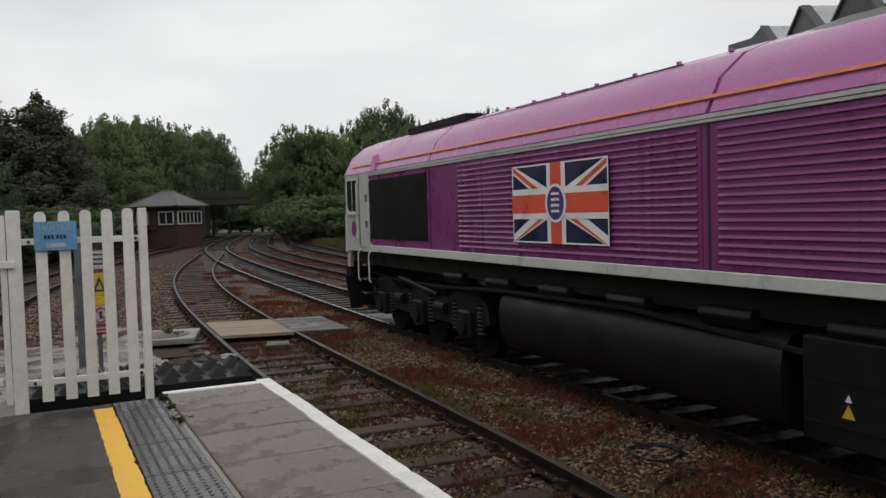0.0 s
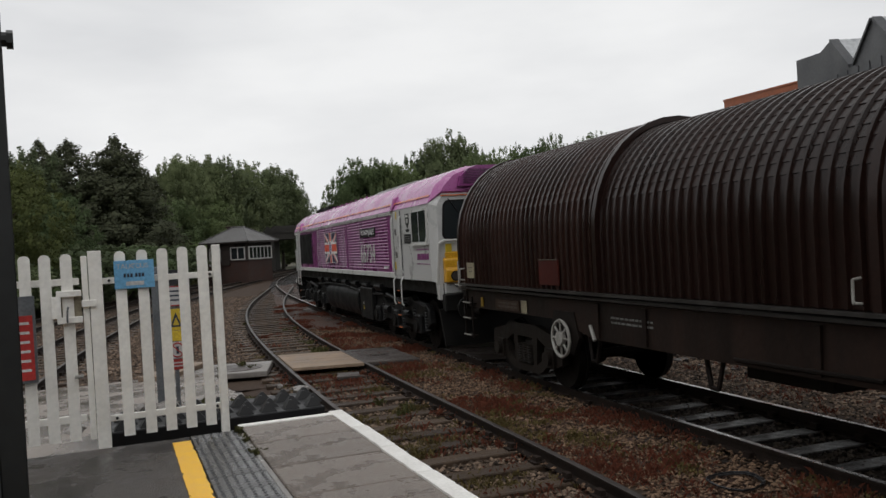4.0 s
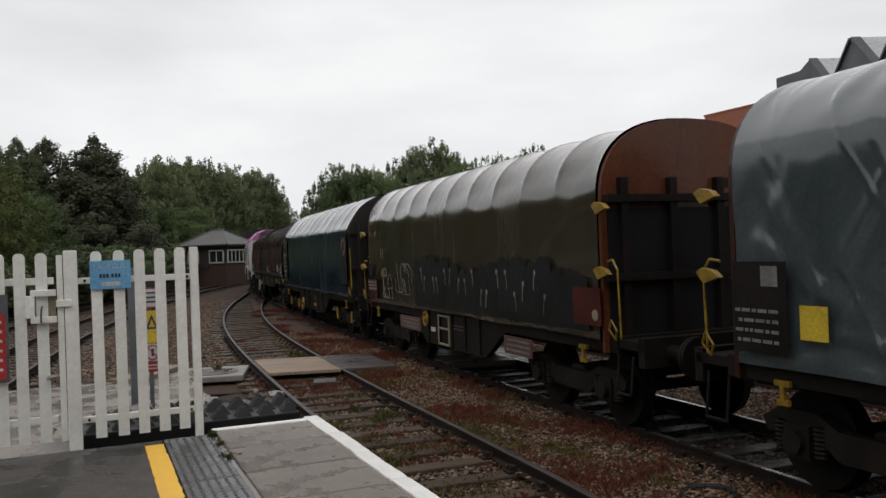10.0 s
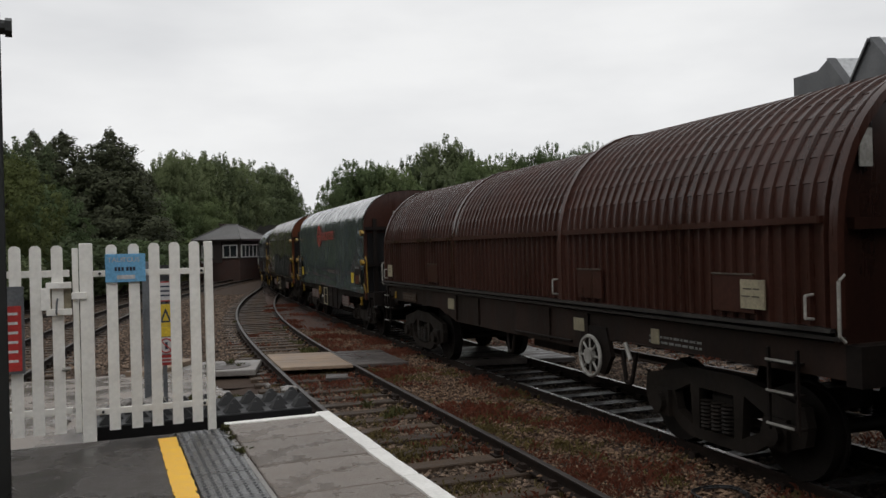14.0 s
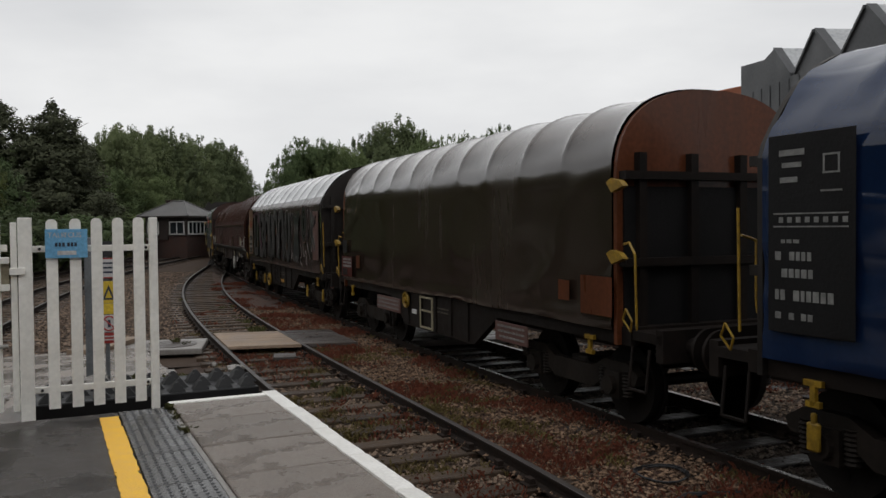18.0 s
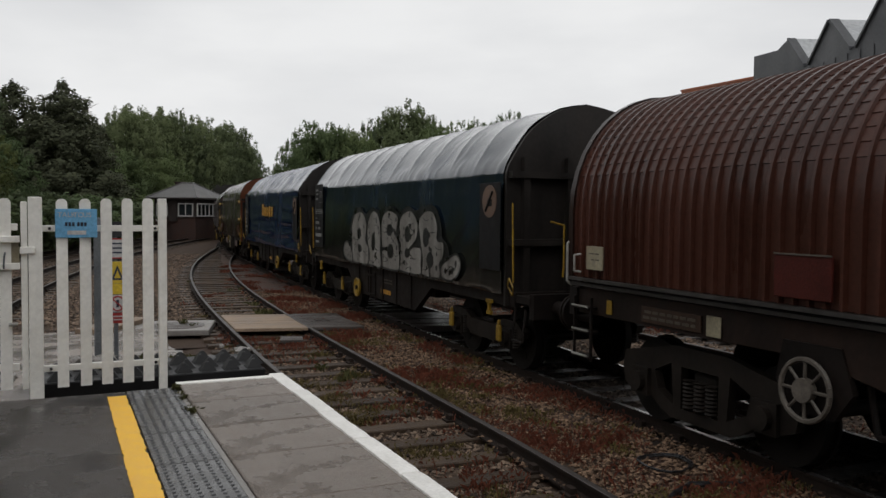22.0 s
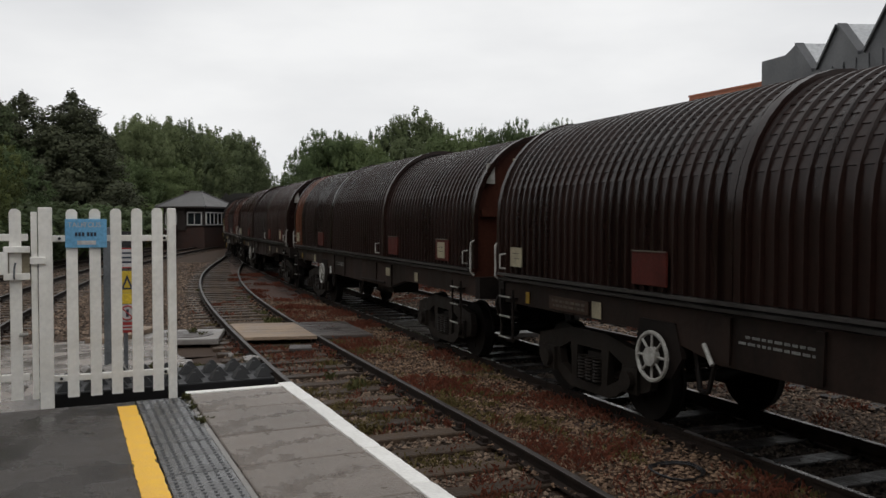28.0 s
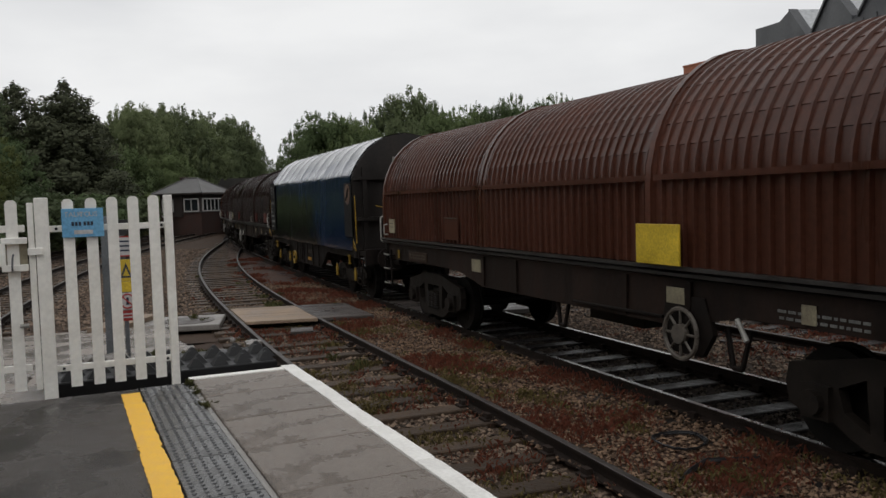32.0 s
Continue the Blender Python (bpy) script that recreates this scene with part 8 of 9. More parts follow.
def stroke(owner, pts, r, mat, lift=0.0, name="spray_stroke"):
    """A ribbon of paint along a line; closed where the ends meet."""
    s = B()
    closed = len(pts) > 3 and (Vector(pts[0]) - Vector(pts[-1])).length < 1e-6
    line = [Vector(p) for p in (pts[:-1] if closed else pts)]
    n = len(line)
    rows = []
    for i, p in enumerate(line):
        before = line[i - 1] if i or closed else p
        after = line[(i + 1) % n] if i < n - 1 or closed else p
        d = (after - before).normalized()
        side = Vector((-d.y, d.x)) * (r if closed or 0 < i < n - 1 else r * 0.75)
        q = p - d * r * 0.5 if not closed and i == 0 else p + d * r * 0.5 if not closed and i == n - 1 else p
        rows.append([s.verts.new((v.x, y, v.y)) for v, y in ((q + side, Y_T + lift + 0.002), (q - side, Y_T + lift + 0.002), (q - side, Y_T + lift), (q + side, Y_T + lift))])
    for i in range(n if closed else n - 1):
        u, v = rows[i], rows[(i + 1) % n]
        for k in range(4):
            s.faces.new((u[k], u[(k + 1) % 4], v[(k + 1) % 4], v[k]))
    if not closed:
        s.faces.new(rows[0])
        s.faces.new(rows[-1][::-1])
    bmesh.ops.recalc_face_normals(s, faces=s.faces)
    return part(name, s, mat, owner)


def swing(pts, step=6):
    """A smooth line through a few points."""
    v = [Vector(p) for p in pts]
    v = [2 * v[0] - v[1]] + v + [2 * v[-1] - v[-2]]
    out = []
    for i in range(1, len(v) - 2):
        for k in range(step):
            t = k / step
            p = 0.5 * (2 * v[i] + (v[i + 1] - v[i - 1]) * t + (2 * v[i - 1] - 5 * v[i] + 4 * v[i + 1] - v[i + 2]) * t * t + (3 * v[i] - v[i - 1] - 3 * v[i + 1] + v[i + 2]) * t ** 3)
            out.append((p.x, p.y))
    return out + [(v[-2].x, v[-2].y)]


def curl(cx, cz, h, lean, n=7):
    return [(cx + lean * math.sin(1.9 * i / n) * h * 0.35, cz + h * (0.5 - i / n)) for i in range(n + 1)]


def details():
    # brown wagon: dark sprayed band with white tadpole marks, tags and plates
    rg = random.Random(5)
    band = [(1.72, 1.24)]
    x = 1.72
    while x > -4.5:
        # rounded scallops of uneven size
        wd, base = rg.uniform(0.2, 0.5), 1.93 + 0.10 * math.sin(x * 1.7) + rg.uniform(0.0, 0.06)
        band += [(x - wd * (0.5 - 0.5 * math.cos(math.pi * q / 6)), base + 0.36 * wd * math.sin(math.pi * q / 6)) for q in range(6)]
        x -= wd
    band += [(-5.02, 1.9), (-5.04, 1.24)]
    flat(w_brown, "dark_spray_band", band, M_GRAFGRN, 0.0, "dark green-black sprayed band with a scalloped top")
    for k in range(17):
        cx, cz = 1.35 - 0.33 * k + rg.uniform(-0.08, 0.08), rg.choice((1.5, 1.66, 1.82))
        o = flat(w_brown, "white_tadpole", blob(cx, cz + 0.12, 0.035, 0.04, 10), M_GRAFSIL, 0.005)
        stroke(o, curl(cx, cz, 0.26, rg.choice((-1, 1)) * 0.5), 0.009, M_GRAFSIL, 0.005)
    for x0, x1, z0, z1, n in ((3.25, 3.95, 1.30, 1.95, 7), (1.9, 3.0, 1.42, 2.05, 8)):
        for _ in range(n):
            px, pz, ang = rg.uniform(x0 + 0.1, x1 - 0.1), rg.uniform(z0, z1), rg.uniform(0, 6.28)
            line = [(px, pz)]
            for _ in range(9):
                ang += rg.uniform(-0.2, 1.1)
                px = min(max(px + 0.09 * math.cos(ang), x0), x1)
                pz = min(max(pz + 0.13 * math.sin(ang), z0), z1)
                line.append((px + rg.uniform(-0.004, 0.004), pz + rg.uniform(-0.004, 0.004)))
            stroke(w_brown, line, rg.uniform(0.008, 0.014), M_GRAFSIL, 0.002, "spray_tag")
    words("letter_mark", "H", 0.34, M_YELDIM, w_brown, Matrix.Translation((3.99, Y_T + 0.003, 2.26)) @ pose(0, 0, 0, 90, 0, 180), 0.001)
    flat(w_brown, "yellow_smudge", blob(3.99, 2.26 - 0.42, 0.12, 0.10, 12, 0.15, 4), M_YELDIM, 0.001)
    for w, x0 in ((w_brown, 4.83), (w_brown2, 4.88)):
        p = flat(w, "red_plate", [(x0 - 0.38, 1.24), (x0 + 0.38, 1.24), (x0 + 0.38, 1.68), (x0 - 0.38, 1.68)], M_PANELRED, 0.004, "red-brown number plate with pale bars")
        tagged(part("plate_text", bars(3, x0 - 0.33, 1.62, 0.6, 0.075, rng, 0.045, Y_T + 0.01), M_MARK, p), kind="stuff")
        flat(p, "plate_box", [(x0 - 0.05, 1.27), (x0 + 0.3, 1.27), (x0 + 0.3, 1.41), (x0 - 0.05, 1.41)], M_GRILLE, 0.009)
        flat(w, "dark_vent", [(x0 - 0.02, 1.76), (x0 + 0.3, 1.76), (x0 + 0.3, 2.04), (x0 - 0.02, 2.04)], M_GRILLE, 0.003)
    flat(w_brown, "rear_plate", [(-5.33, 1.32), (-4.66, 1.32), (-4.66, 1.78), (-5.33, 1.78)], M_PANELRED, 0.004, "orange-red plate with a round mark")
    flat(w_brown, "round_mark", blob(-5.2, 1.45, 0.07, 0.07, 14), M_CREAM, 0.009)
    flat(w_brown2, "orange_square", [(3.92, 1.45), (4.18, 1.45), (4.18, 1.72), (3.92, 1.72)], M_BROWNOR, 0.003, "dull orange square patch")
    flat(w_brown2, "rear_plate", [(-5.33, 1.30), (-4.7, 1.30), (-4.7, 1.74), (-5.33, 1.74)], M_BROWNOR, 0.004, "orange-red plate")
    flat(w_brown2, "orange_square", [(-4.45, 1.42), (-4.2, 1.42), (-4.2, 1.66), (-4.45, 1.66)], M_BROWNOR, 0.003)
    # grey wagon
    g = w_grey
    flat(g, "yellow_square", [(4.28, 1.44), (4.58, 1.44), (4.58, 1.73), (4.28, 1.73)], M_SIGNYEL, 0.002, "bright yellow square")
    flat(g, "yellow_square", [(-4.42, 1.40), (-4.08, 1.40), (-4.08, 1.68), (-4.42, 1.68)], M_SIGNYEL, 0.002, "bright yellow square")
    p = flat(g, "dark_panel", [(4.70, 1.28), (5.37, 1.28), (5.37, 2.10), (4.70, 2.10)], M_FRAME, 0.02, "dark brown plate panel behind the cut tarpaulin")
    flat(p, "panel_frame", [(4.80, 1.88), (5.00, 1.88), (5.00, 2.06), (4.80, 2.06)], M_MARK, 0.026)
    tagged(part("panel_text", bars(4, 4.8, 1.66, 0.5, 0.09, rng, 0.03, Y_T + 0.03), M_MARK, p), kind="stuff")
    p = flat(g, "brown_panel", [(-5.38, 1.38), (-4.66, 1.38), (-4.66, 1.88), (-5.38, 1.88)], M_FRAME, 0.02, "dark brown plate panel with a white roundel")
    flat(p, "roundel", blob(-5.27, 1.55, 0.07, 0.09, 16), M_CREAM, 0.026)
    flat(p, "plate_strip", [(-5.2, 1.80), (-4.7, 1.80), (-4.7, 1.85), (-5.2, 1.85)], M_MARK, 0.026)
    flat(p, "rust_field", [(-5.15, 1.40), (-4.72, 1.40), (-4.72, 1.62), (-5.15, 1.62)], M_BROWNOR, 0.024)
    ring = blob(0.98, 2.78, 0.30, 0.30, 22)
    stroke(g, ring + ring[:1], 0.055, M_REDPRINT, -0.018, "red_ring_mark")
    stroke(g, [(0.98, 2.40), (0.98, 3.16)], 0.035, M_REDPRINT, -0.016, "red_ring_bar")
    stroke(g, [(1.36, 2.78), (0.62, 2.78)], 0.035, M_REDPRINT, -0.014, "red_ring_bar")
    for k, wd in enumerate((0.11, 0.06, 0.16, 0.11, 0.15, 0.11)):
        x = (0.42, 0.12, -0.22, -0.60, -0.96, -1.32)[k]
        o = blob(x, 2.77, wd, 0.115, 16) if k % 2 == 0 else [(x - wd, 2.66), (x + wd, 2.66), (x + wd, 2.88), (x - wd, 2.88)]
        stroke(g, o + o[:1], 0.027, M_REDPRINT, -0.018, "red_mark")
    # navy wagon: five printed orange shapes
    for k, (x, wd, ht) in enumerate(((0.86, 0.42, 0.50), (0.34, 0.44, 0.37), (-0.16, 0.42, 0.36), (-0.64, 0.44, 0.37), (-1.14, 0.44, 0.36))):
        z = 2.14
        r = 0.092
        o = blob(x, z + ht / 2, wd / 2 - r, ht / 2 - r, 24) if k % 2 else [(x - wd / 2 + r, z + r), (x + wd / 2 - r, z + r), (x + wd / 2 - r, z + ht - r), (x - wd / 2 + r, z + ht - r)]
        stroke(w_navy, o + o[:1], r, M_PRINTOR, -0.010, "orange_shape")
    # dark wagon: swollen silver graffiti shapes with black edges
    d = w_dark
    rg = random.Random(9)
    flat(d, "black_shadow", swing([(2.2, 1.24), (2.1, 1.9), (1.75, 2.36), (1.25, 2.42), (0.85, 2.28), (0.40, 2.42), (-0.1, 2.36), (-0.75, 2.44), (-1.30, 2.32), (-1.80, 2.43), (-2.25, 2.35), (-2.75, 2.44), (-3.2, 2.40), (-3.45, 2.1), (-3.5, 1.9), (-3.75, 1.75), (-3.9, 1.3)], 4), M_DARKPAINT, 0.0, "black sprayed shadow")
    # each letter: its outline, then its counters
    OPENINGS = {3: (((-0.9, 2.0), (-1.08, 1.96), (-1.2, 1.86)), ((-0.75, 1.58), (-0.5, 1.60), (-0.30, 1.58))), 4: (((-1.85, 1.60), (-2.02, 1.68), (-2.14, 1.72)),), 5: (((-2.98, 1.42), (-2.95, 1.3), (-2.98, 1.21)),)}
    def letter(k, line, holes):
        shape = swing(line + line[:1], 5)
        up = 0.004 + 0.002 * (k % 2)
        o = flat(d, "silver_letter", shape[:-1], M_GRAFSIL, up, "swollen silver sprayed letter with black edge")
        stroke(o, shape, 0.020, M_DARKPAINT, up + 0.004, "black_edge")
        for cx, cz, rx, rz in holes:
            flat(o, "black_counter", blob(cx, cz, rx, rz, 16, 0.08, k), M_DARKPAINT, up + 0.004)
        for ln in OPENINGS.get(k, ()):
            stroke(o, swing(list(ln), 5), 0.035, M_DARKPAINT, up + 0.0045, "black_opening")
        xs, zs = [q[0] for q in line], [q[1] for q in line]

        def inside(x, z):
            hit = False
            for (xa, za), (xb, zb) in zip(shape, shape[1:]):
                if (za > z) != (zb > z) and x < xa + (z - za) / (zb - za) * (xb - xa):
                    hit = not hit
            return hit
        for _ in range(26):
            r, px, pz = rg.uniform(0.012, 0.045), rg.uniform(min(xs), max(xs)), rg.uniform(min(zs), max(zs))
            if all(inside(px + u, pz + v) for u in (-0.07, 0.07) for v in (-0.07, 0.07)):
                flat(o, "ink_spot", blob(px, pz, r, r * 1.25, 9, 0.2, k), M_DARKPAINT, up + 0.004)
        for _ in range(14):
            px, pz = rg.uniform(min(xs), max(xs)), rg.uniform(min(zs), max(zs))
            if all(inside(px + u, pz + v) for u in (-0.16, 0.16) for v in (-0.08, 0.08)):
                stroke(o, swing([(px - 0.14, pz + rg.uniform(-0.06, 0.06)), (px, pz + rg.uniform(-0.03, 0.03)), (px + 0.14, pz + rg.uniform(-0.06, 0.06))], 4), 0.007, M_DARKPAINT, up + 0.004, "ink_line")
    letter(0, [(2.20, 1.22), (2.56, 1.34), (2.54, 1.56), (2.27, 1.66), (2.0, 1.52), (1.86, 1.40), (1.80, 1.20)], ())
    letter(1, [(1.84, 1.21), (1.88, 1.65), (1.88, 2.06), (1.58, 2.30), (1.05, 2.31), (0.75, 2.06), (0.83, 1.74), (0.60, 1.56), (0.57, 1.36), (0.72, 1.21), (1.3, 1.20)], ((1.32, 1.85, 0.14, 0.13), (1.26, 1.53, 0.15, 0.09)))
    letter(2, [(0.66, 1.22), (0.62, 1.5), (0.71, 1.80), (0.70, 2.06), (0.40, 2.33), (0.02, 2.31), (-0.21, 2.0), (-0.20, 1.6), (-0.23, 1.22), (0.2, 1.20)], ((0.28, 1.70, 0.12, 0.19),))
    letter(3, [(-0.27, 1.22), (-0.29, 1.48), (-0.27, 1.80), (-0.25, 2.08), (-0.40, 2.28), (-0.78, 2.36), (-1.28, 2.24), (-1.20, 1.95), (-1.31, 1.72), (-1.38, 1.42), (-1.32, 1.22), (-0.8, 1.20)], ((-0.79, 1.97, 0.18, 0.12), (-0.84, 1.56, 0.18, 0.15)))
    letter(4, [(-1.38, 1.22), (-1.42, 1.50), (-1.40, 1.82), (-1.36, 2.14), (-1.62, 2.32), (-2.05, 2.34), (-2.35, 2.12), (-2.30, 1.85), (-2.10, 1.72), (-2.52, 1.68), (-2.54, 1.40), (-2.50, 1.22), (-1.9, 1.20)], ((-1.81, 1.92, 0.15, 0.15), (-1.80, 1.57, 0.14, 0.09)))
    letter(5, [(-2.56, 1.22), (-2.60, 1.50), (-2.46, 1.90), (-2.40, 2.14), (-2.66, 2.33), (-3.10, 2.33), (-3.30, 2.10), (-3.30, 1.86), (-3.58, 1.83), (-3.56, 1.58), (-3.40, 1.45), (-3.46, 1.24), (-3.0, 1.20)], ((-2.77, 1.88, 0.14, 0.17), (-2.97, 1.50, 0.15, 0.14)))
    letter(6, [(-3.42, 1.24), (-3.50, 1.44), (-3.76, 1.56), (-4.08, 1.66), (-4.28, 1.56), (-4.24, 1.38), (-4.02, 1.25), (-3.8, 1.21)], ())
    # graffiti wagon: swollen grey forms with black outlines, pale lines and a magenta sweep
    rg = random.Random(21)
    arch = ((0.30, -0.62), (0.27, 0.1), (0.18, 0.55), (0.0, 0.68), (-0.18, 0.5), (-0.26, 0.05), (-0.30, -0.62))
    bowl = ((0.26, 0.62), (0.22, 0.0), (0.14, -0.48), (-0.04, -0.62), (-0.2, -0.4), (-0.25, 0.1), (-0.2, 0.6))
    hook = ((0.22, 0.64), (-0.1, 0.58), (-0.2, 0.3), (0.06, 0.05), (-0.16, -0.3), (0.0, -0.6), (0.26, -0.56))
    leg = ((0.2, 0.66), (0.16, 0.0), (0.2, -0.5), (0.0, -0.6), (-0.26, -0.52))
    for k, (x, shape, wide) in enumerate(((4.0, leg, 1.0), (3.3, arch, 1.0), (2.55, hook, 1.0), (1.75, arch, 1.15), (0.95, bowl, 1.0), (0.15, arch, 1.1), (-0.75, arch, 1.25), (-1.75, bowl, 1.0))):
        line = swing([(x + px * wide, 2.08 + pz + rg.uniform(-0.04, 0.04)) for px, pz in shape])
        stroke(w_graff, line, 0.155, M_DARKPAINT, 0.001 + 0.0035 * (k % 3), "black_outline")
        stroke(w_graff, line, 0.105, M_GRAFFILL, 0.0125 + 0.001 * (k % 3), "grey_form")
        drip = rg.uniform(-0.2, 0.2)
        flat(w_graff, "dark_drop", blob(x + drip, 1.85 + rg.uniform(-0.2, 0.4), 0.05, 0.12, 12, 0.1, k), M_BROWNOR if k % 2 else M_DARKPAINT, 0.017)
        if k > 3:
            stroke(w_graff, swing([(x + 0.34, 1.4 + rg.uniform(0, 0.3)), (x + 0.36, 2.3), (x + 0.2, 2.78), (x - 0.12, 2.84)]), 0.012, M_GRAFPALE, 0.017, "pale_line")
    for dx in (0.0, 0.07):
        stroke(w_graff, swing([(4.5 - dx, 2.75), (3.6 - dx, 2.86), (3.2, 2.6 - dx), (2.9 - dx, 1.9), (2.75 - dx, 1.6)]), 0.05, M_MAGENTA, 0.0185, "magenta_sweep")
    # a black figure with pale eyes, ringed forms and forked pale outlines
    fig = flat(w_graff, "black_figure", swing([(-2.5, 2.75), (-2.75, 2.2), (-2.55, 1.5), (-3.0, 1.35), (-3.35, 1.6), (-3.2, 2.2), (-3.4, 2.75), (-2.95, 2.6)], 4), M_DARKPAINT, 0.001)
    for x in (-2.8, -3.12):
        flat(fig, "pale_eye", blob(x, 2.28, 0.06, 0.13, 12), M_GRAFPALE, 0.006)
    for k, (x, z, rx, rz) in enumerate(((-3.95, 2.42, 0.30, 0.42), (-3.95, 2.42, 0.14, 0.24))):
        ring = blob(x, z, rx, rz, 24)
        stroke(w_graff, ring + ring[:1], 0.06, M_DARKPAINT, 0.006, "black_ring")
    ring = blob(-3.95, 2.42, 0.385, 0.50, 24)
    stroke(w_graff, ring + ring[:1], 0.012, M_PINKPLATE, 0.006, "pale_line")
    for line in ([(-2.3, 2.8), (-2.42, 2.3), (-2.3, 1.9), (-2.45, 1.45)], [(-3.55, 1.9), (-3.7, 1.6), (-3.5, 1.45), (-3.75, 1.3)], [(-3.9, 1.9), (-4.0, 1.55), (-4.25, 1.7), (-4.35, 1.35)], [(-4.5, 2.8), (-4.55, 2.3), (-4.4, 1.95), (-4.75, 1.5)], [(-2.2, 1.4), (-2.5, 1.6), (-2.7, 1.38), (-3.0, 1.52), (-3.3, 1.36)]):
        stroke(w_graff, swing(line), 0.016, M_GRAFPALE, 0.019, "pale_line")
    for line in ([(-4.85, 2.72), (-4.95, 2.2), (-4.9, 1.75)], [(-5.2, 2.6), (-5.0, 2.25), (-5.25, 1.85), (-5.2, 1.75)]):
        stroke(w_graff, swing(line), 0.085, M_GRAFPALE, 0.018, "pale_edge")
        stroke(w_graff, swing(line), 0.06, M_DARKPAINT, 0.021, "black_letter_stem")
    # the unpainted front field: rusty cream with a dark data panel
    patch = flat(w_graff, "rust_patch", [(4.62, 1.40), (5.46, 1.40), (5.46, 3.0), (4.62, 3.0)], M_RUSTCREAM, 0.002, "rusty cream field with an orange smear")
    flat(patch, "orange_smear", swing([(5.2, 2.42), (5.1, 2.62), (4.9, 2.55), (4.72, 2.6), (4.68, 2.4), (4.9, 2.36), (5.1, 2.33)], 4), M_SMEAR, 0.006)
    for z in (2.19, 2.29, 2.10):
        x = 5.40
        while x > 4.72:
            wd = rg.uniform(0.03, 0.09)
            flat(patch, "stencil_bar", [(x - wd, z), (x, z), (x, z + 0.05), (x - wd, z + 0.05)], M_GRAFPALE, 0.006)
            x -= wd + 0.025
    panel = flat(patch, "data_panel", [(4.80, 1.45), (5.42, 1.45), (5.42, 2.06), (4.74, 2.06)], M_UNDER, 0.006, "black data panel with white marks")
    words("stencil_text", "37 TEN", 0.10, M_GRAFPALE, panel, Matrix.Translation((5.22, Y_T + 0.012, 1.95)) @ pose(0, 0, 0, 90, 0, 180), 0.001)
    for z, segs in ((1.81, ((5.40, 0.12), (5.25, 0.09), (5.12, 0.3))), (1.63, ((5.40, 0.26), (5.10, 0.17), (4.9, 0.06))), (2.44 + 0.2, ((5.34, 0.18),))):
        for x, wd in segs:
            flat(panel, "stencil_bar", [(x - wd, z), (x, z), (x, z + 0.085), (x - wd, z + 0.085)], M_GRAFPALE, 0.0105)
    words("stencil_text", "Shimmns", 0.09, M_GRAFPALE, panel, Matrix.Translation((5.18, Y_T + 0.012, 1.52)) @ pose(0, 0, 0, 90, 0, 180), 0.001)
    for x, z0, z1 in ((4.60, 1.38, 3.04),):
        flat(patch, "frame_strip", [(x - 0.03, z0), (x + 0.02, z0), (x + 0.02, z1), (x - 0.03, z1)], M_DARKPAINT, 0.006)
    flat(w_graff, "pink_patch", [(-5.65, 1.5), (-5.05, 1.5), (-5.05, 2.74), (-5.65, 2.74)], M_PINKPLATE, 0.014)


details()


# ---- ballast stones and weeds ----
def scatter_stones(name, spots, size, seed, label, material=None):
    rg = np.random.default_rng(seed)
    n = len(spots)
    base = np.array([(1, 0, 0), (-0.9, 0.2, 0), (0, 1, 0.1), (0.1, -1, 0), (0.1, 0.1, 0.85), (-0.1, 0, -0.8)], float)
    fac = np.array([(0, 2, 4), (2, 1, 4), (1, 3, 4), (3, 0, 4), (2, 0, 5), (1, 2, 5), (3, 1, 5), (0, 3, 5)])
    v = base[None] * rg.uniform(0.7, 1.3, (n, 6, 3))
    a = rg.uniform(0, 6.28, n)
    c, s2 = np.cos(a)[:, None], np.sin(a)[:, None]
    sz = (size * rg.uniform(0.5, 1.3, n))[:, None]
    x, y, z = v[..., 0] * sz, v[..., 1] * sz * 0.8, v[..., 2] * sz * 0.65
    out = np.stack([x * c - y * s2, x * s2 + y * c, z], -1) + spots[:, None, :]
    f = (fac[None] + 6 * np.arange(n)[:, None, None]).reshape(-1, 3)
    ob = raw(name, out.reshape(-1, 3).tolist(), f.tolist(), material or M_STONE)
    return tagged(ob, label, "ballast", kind="stuff")


def along(fx, y0, y1, lo, hi, n, z, seed, power=1.0, avoid=None):
    """Random places beside a track, thinning out with distance."""
    rg = np.random.default_rng(seed)
    y = y0 + (y1 - y0) * rg.uniform(0, 1, n) ** power
    d = rg.uniform(lo, hi, n)
    if avoid is not None:
        keep = np.ones(n, bool)
        for q in avoid:
            keep &= np.abs(np.abs(d) - q) > 0.06
        y, d = y[keep], d[keep]
    xs = np.array([fx(v) for v in y]) + d
    return np.stack([xs, y, np.full(len(y), z) + rg.uniform(-0.012, 0.02, len(y))], 1)


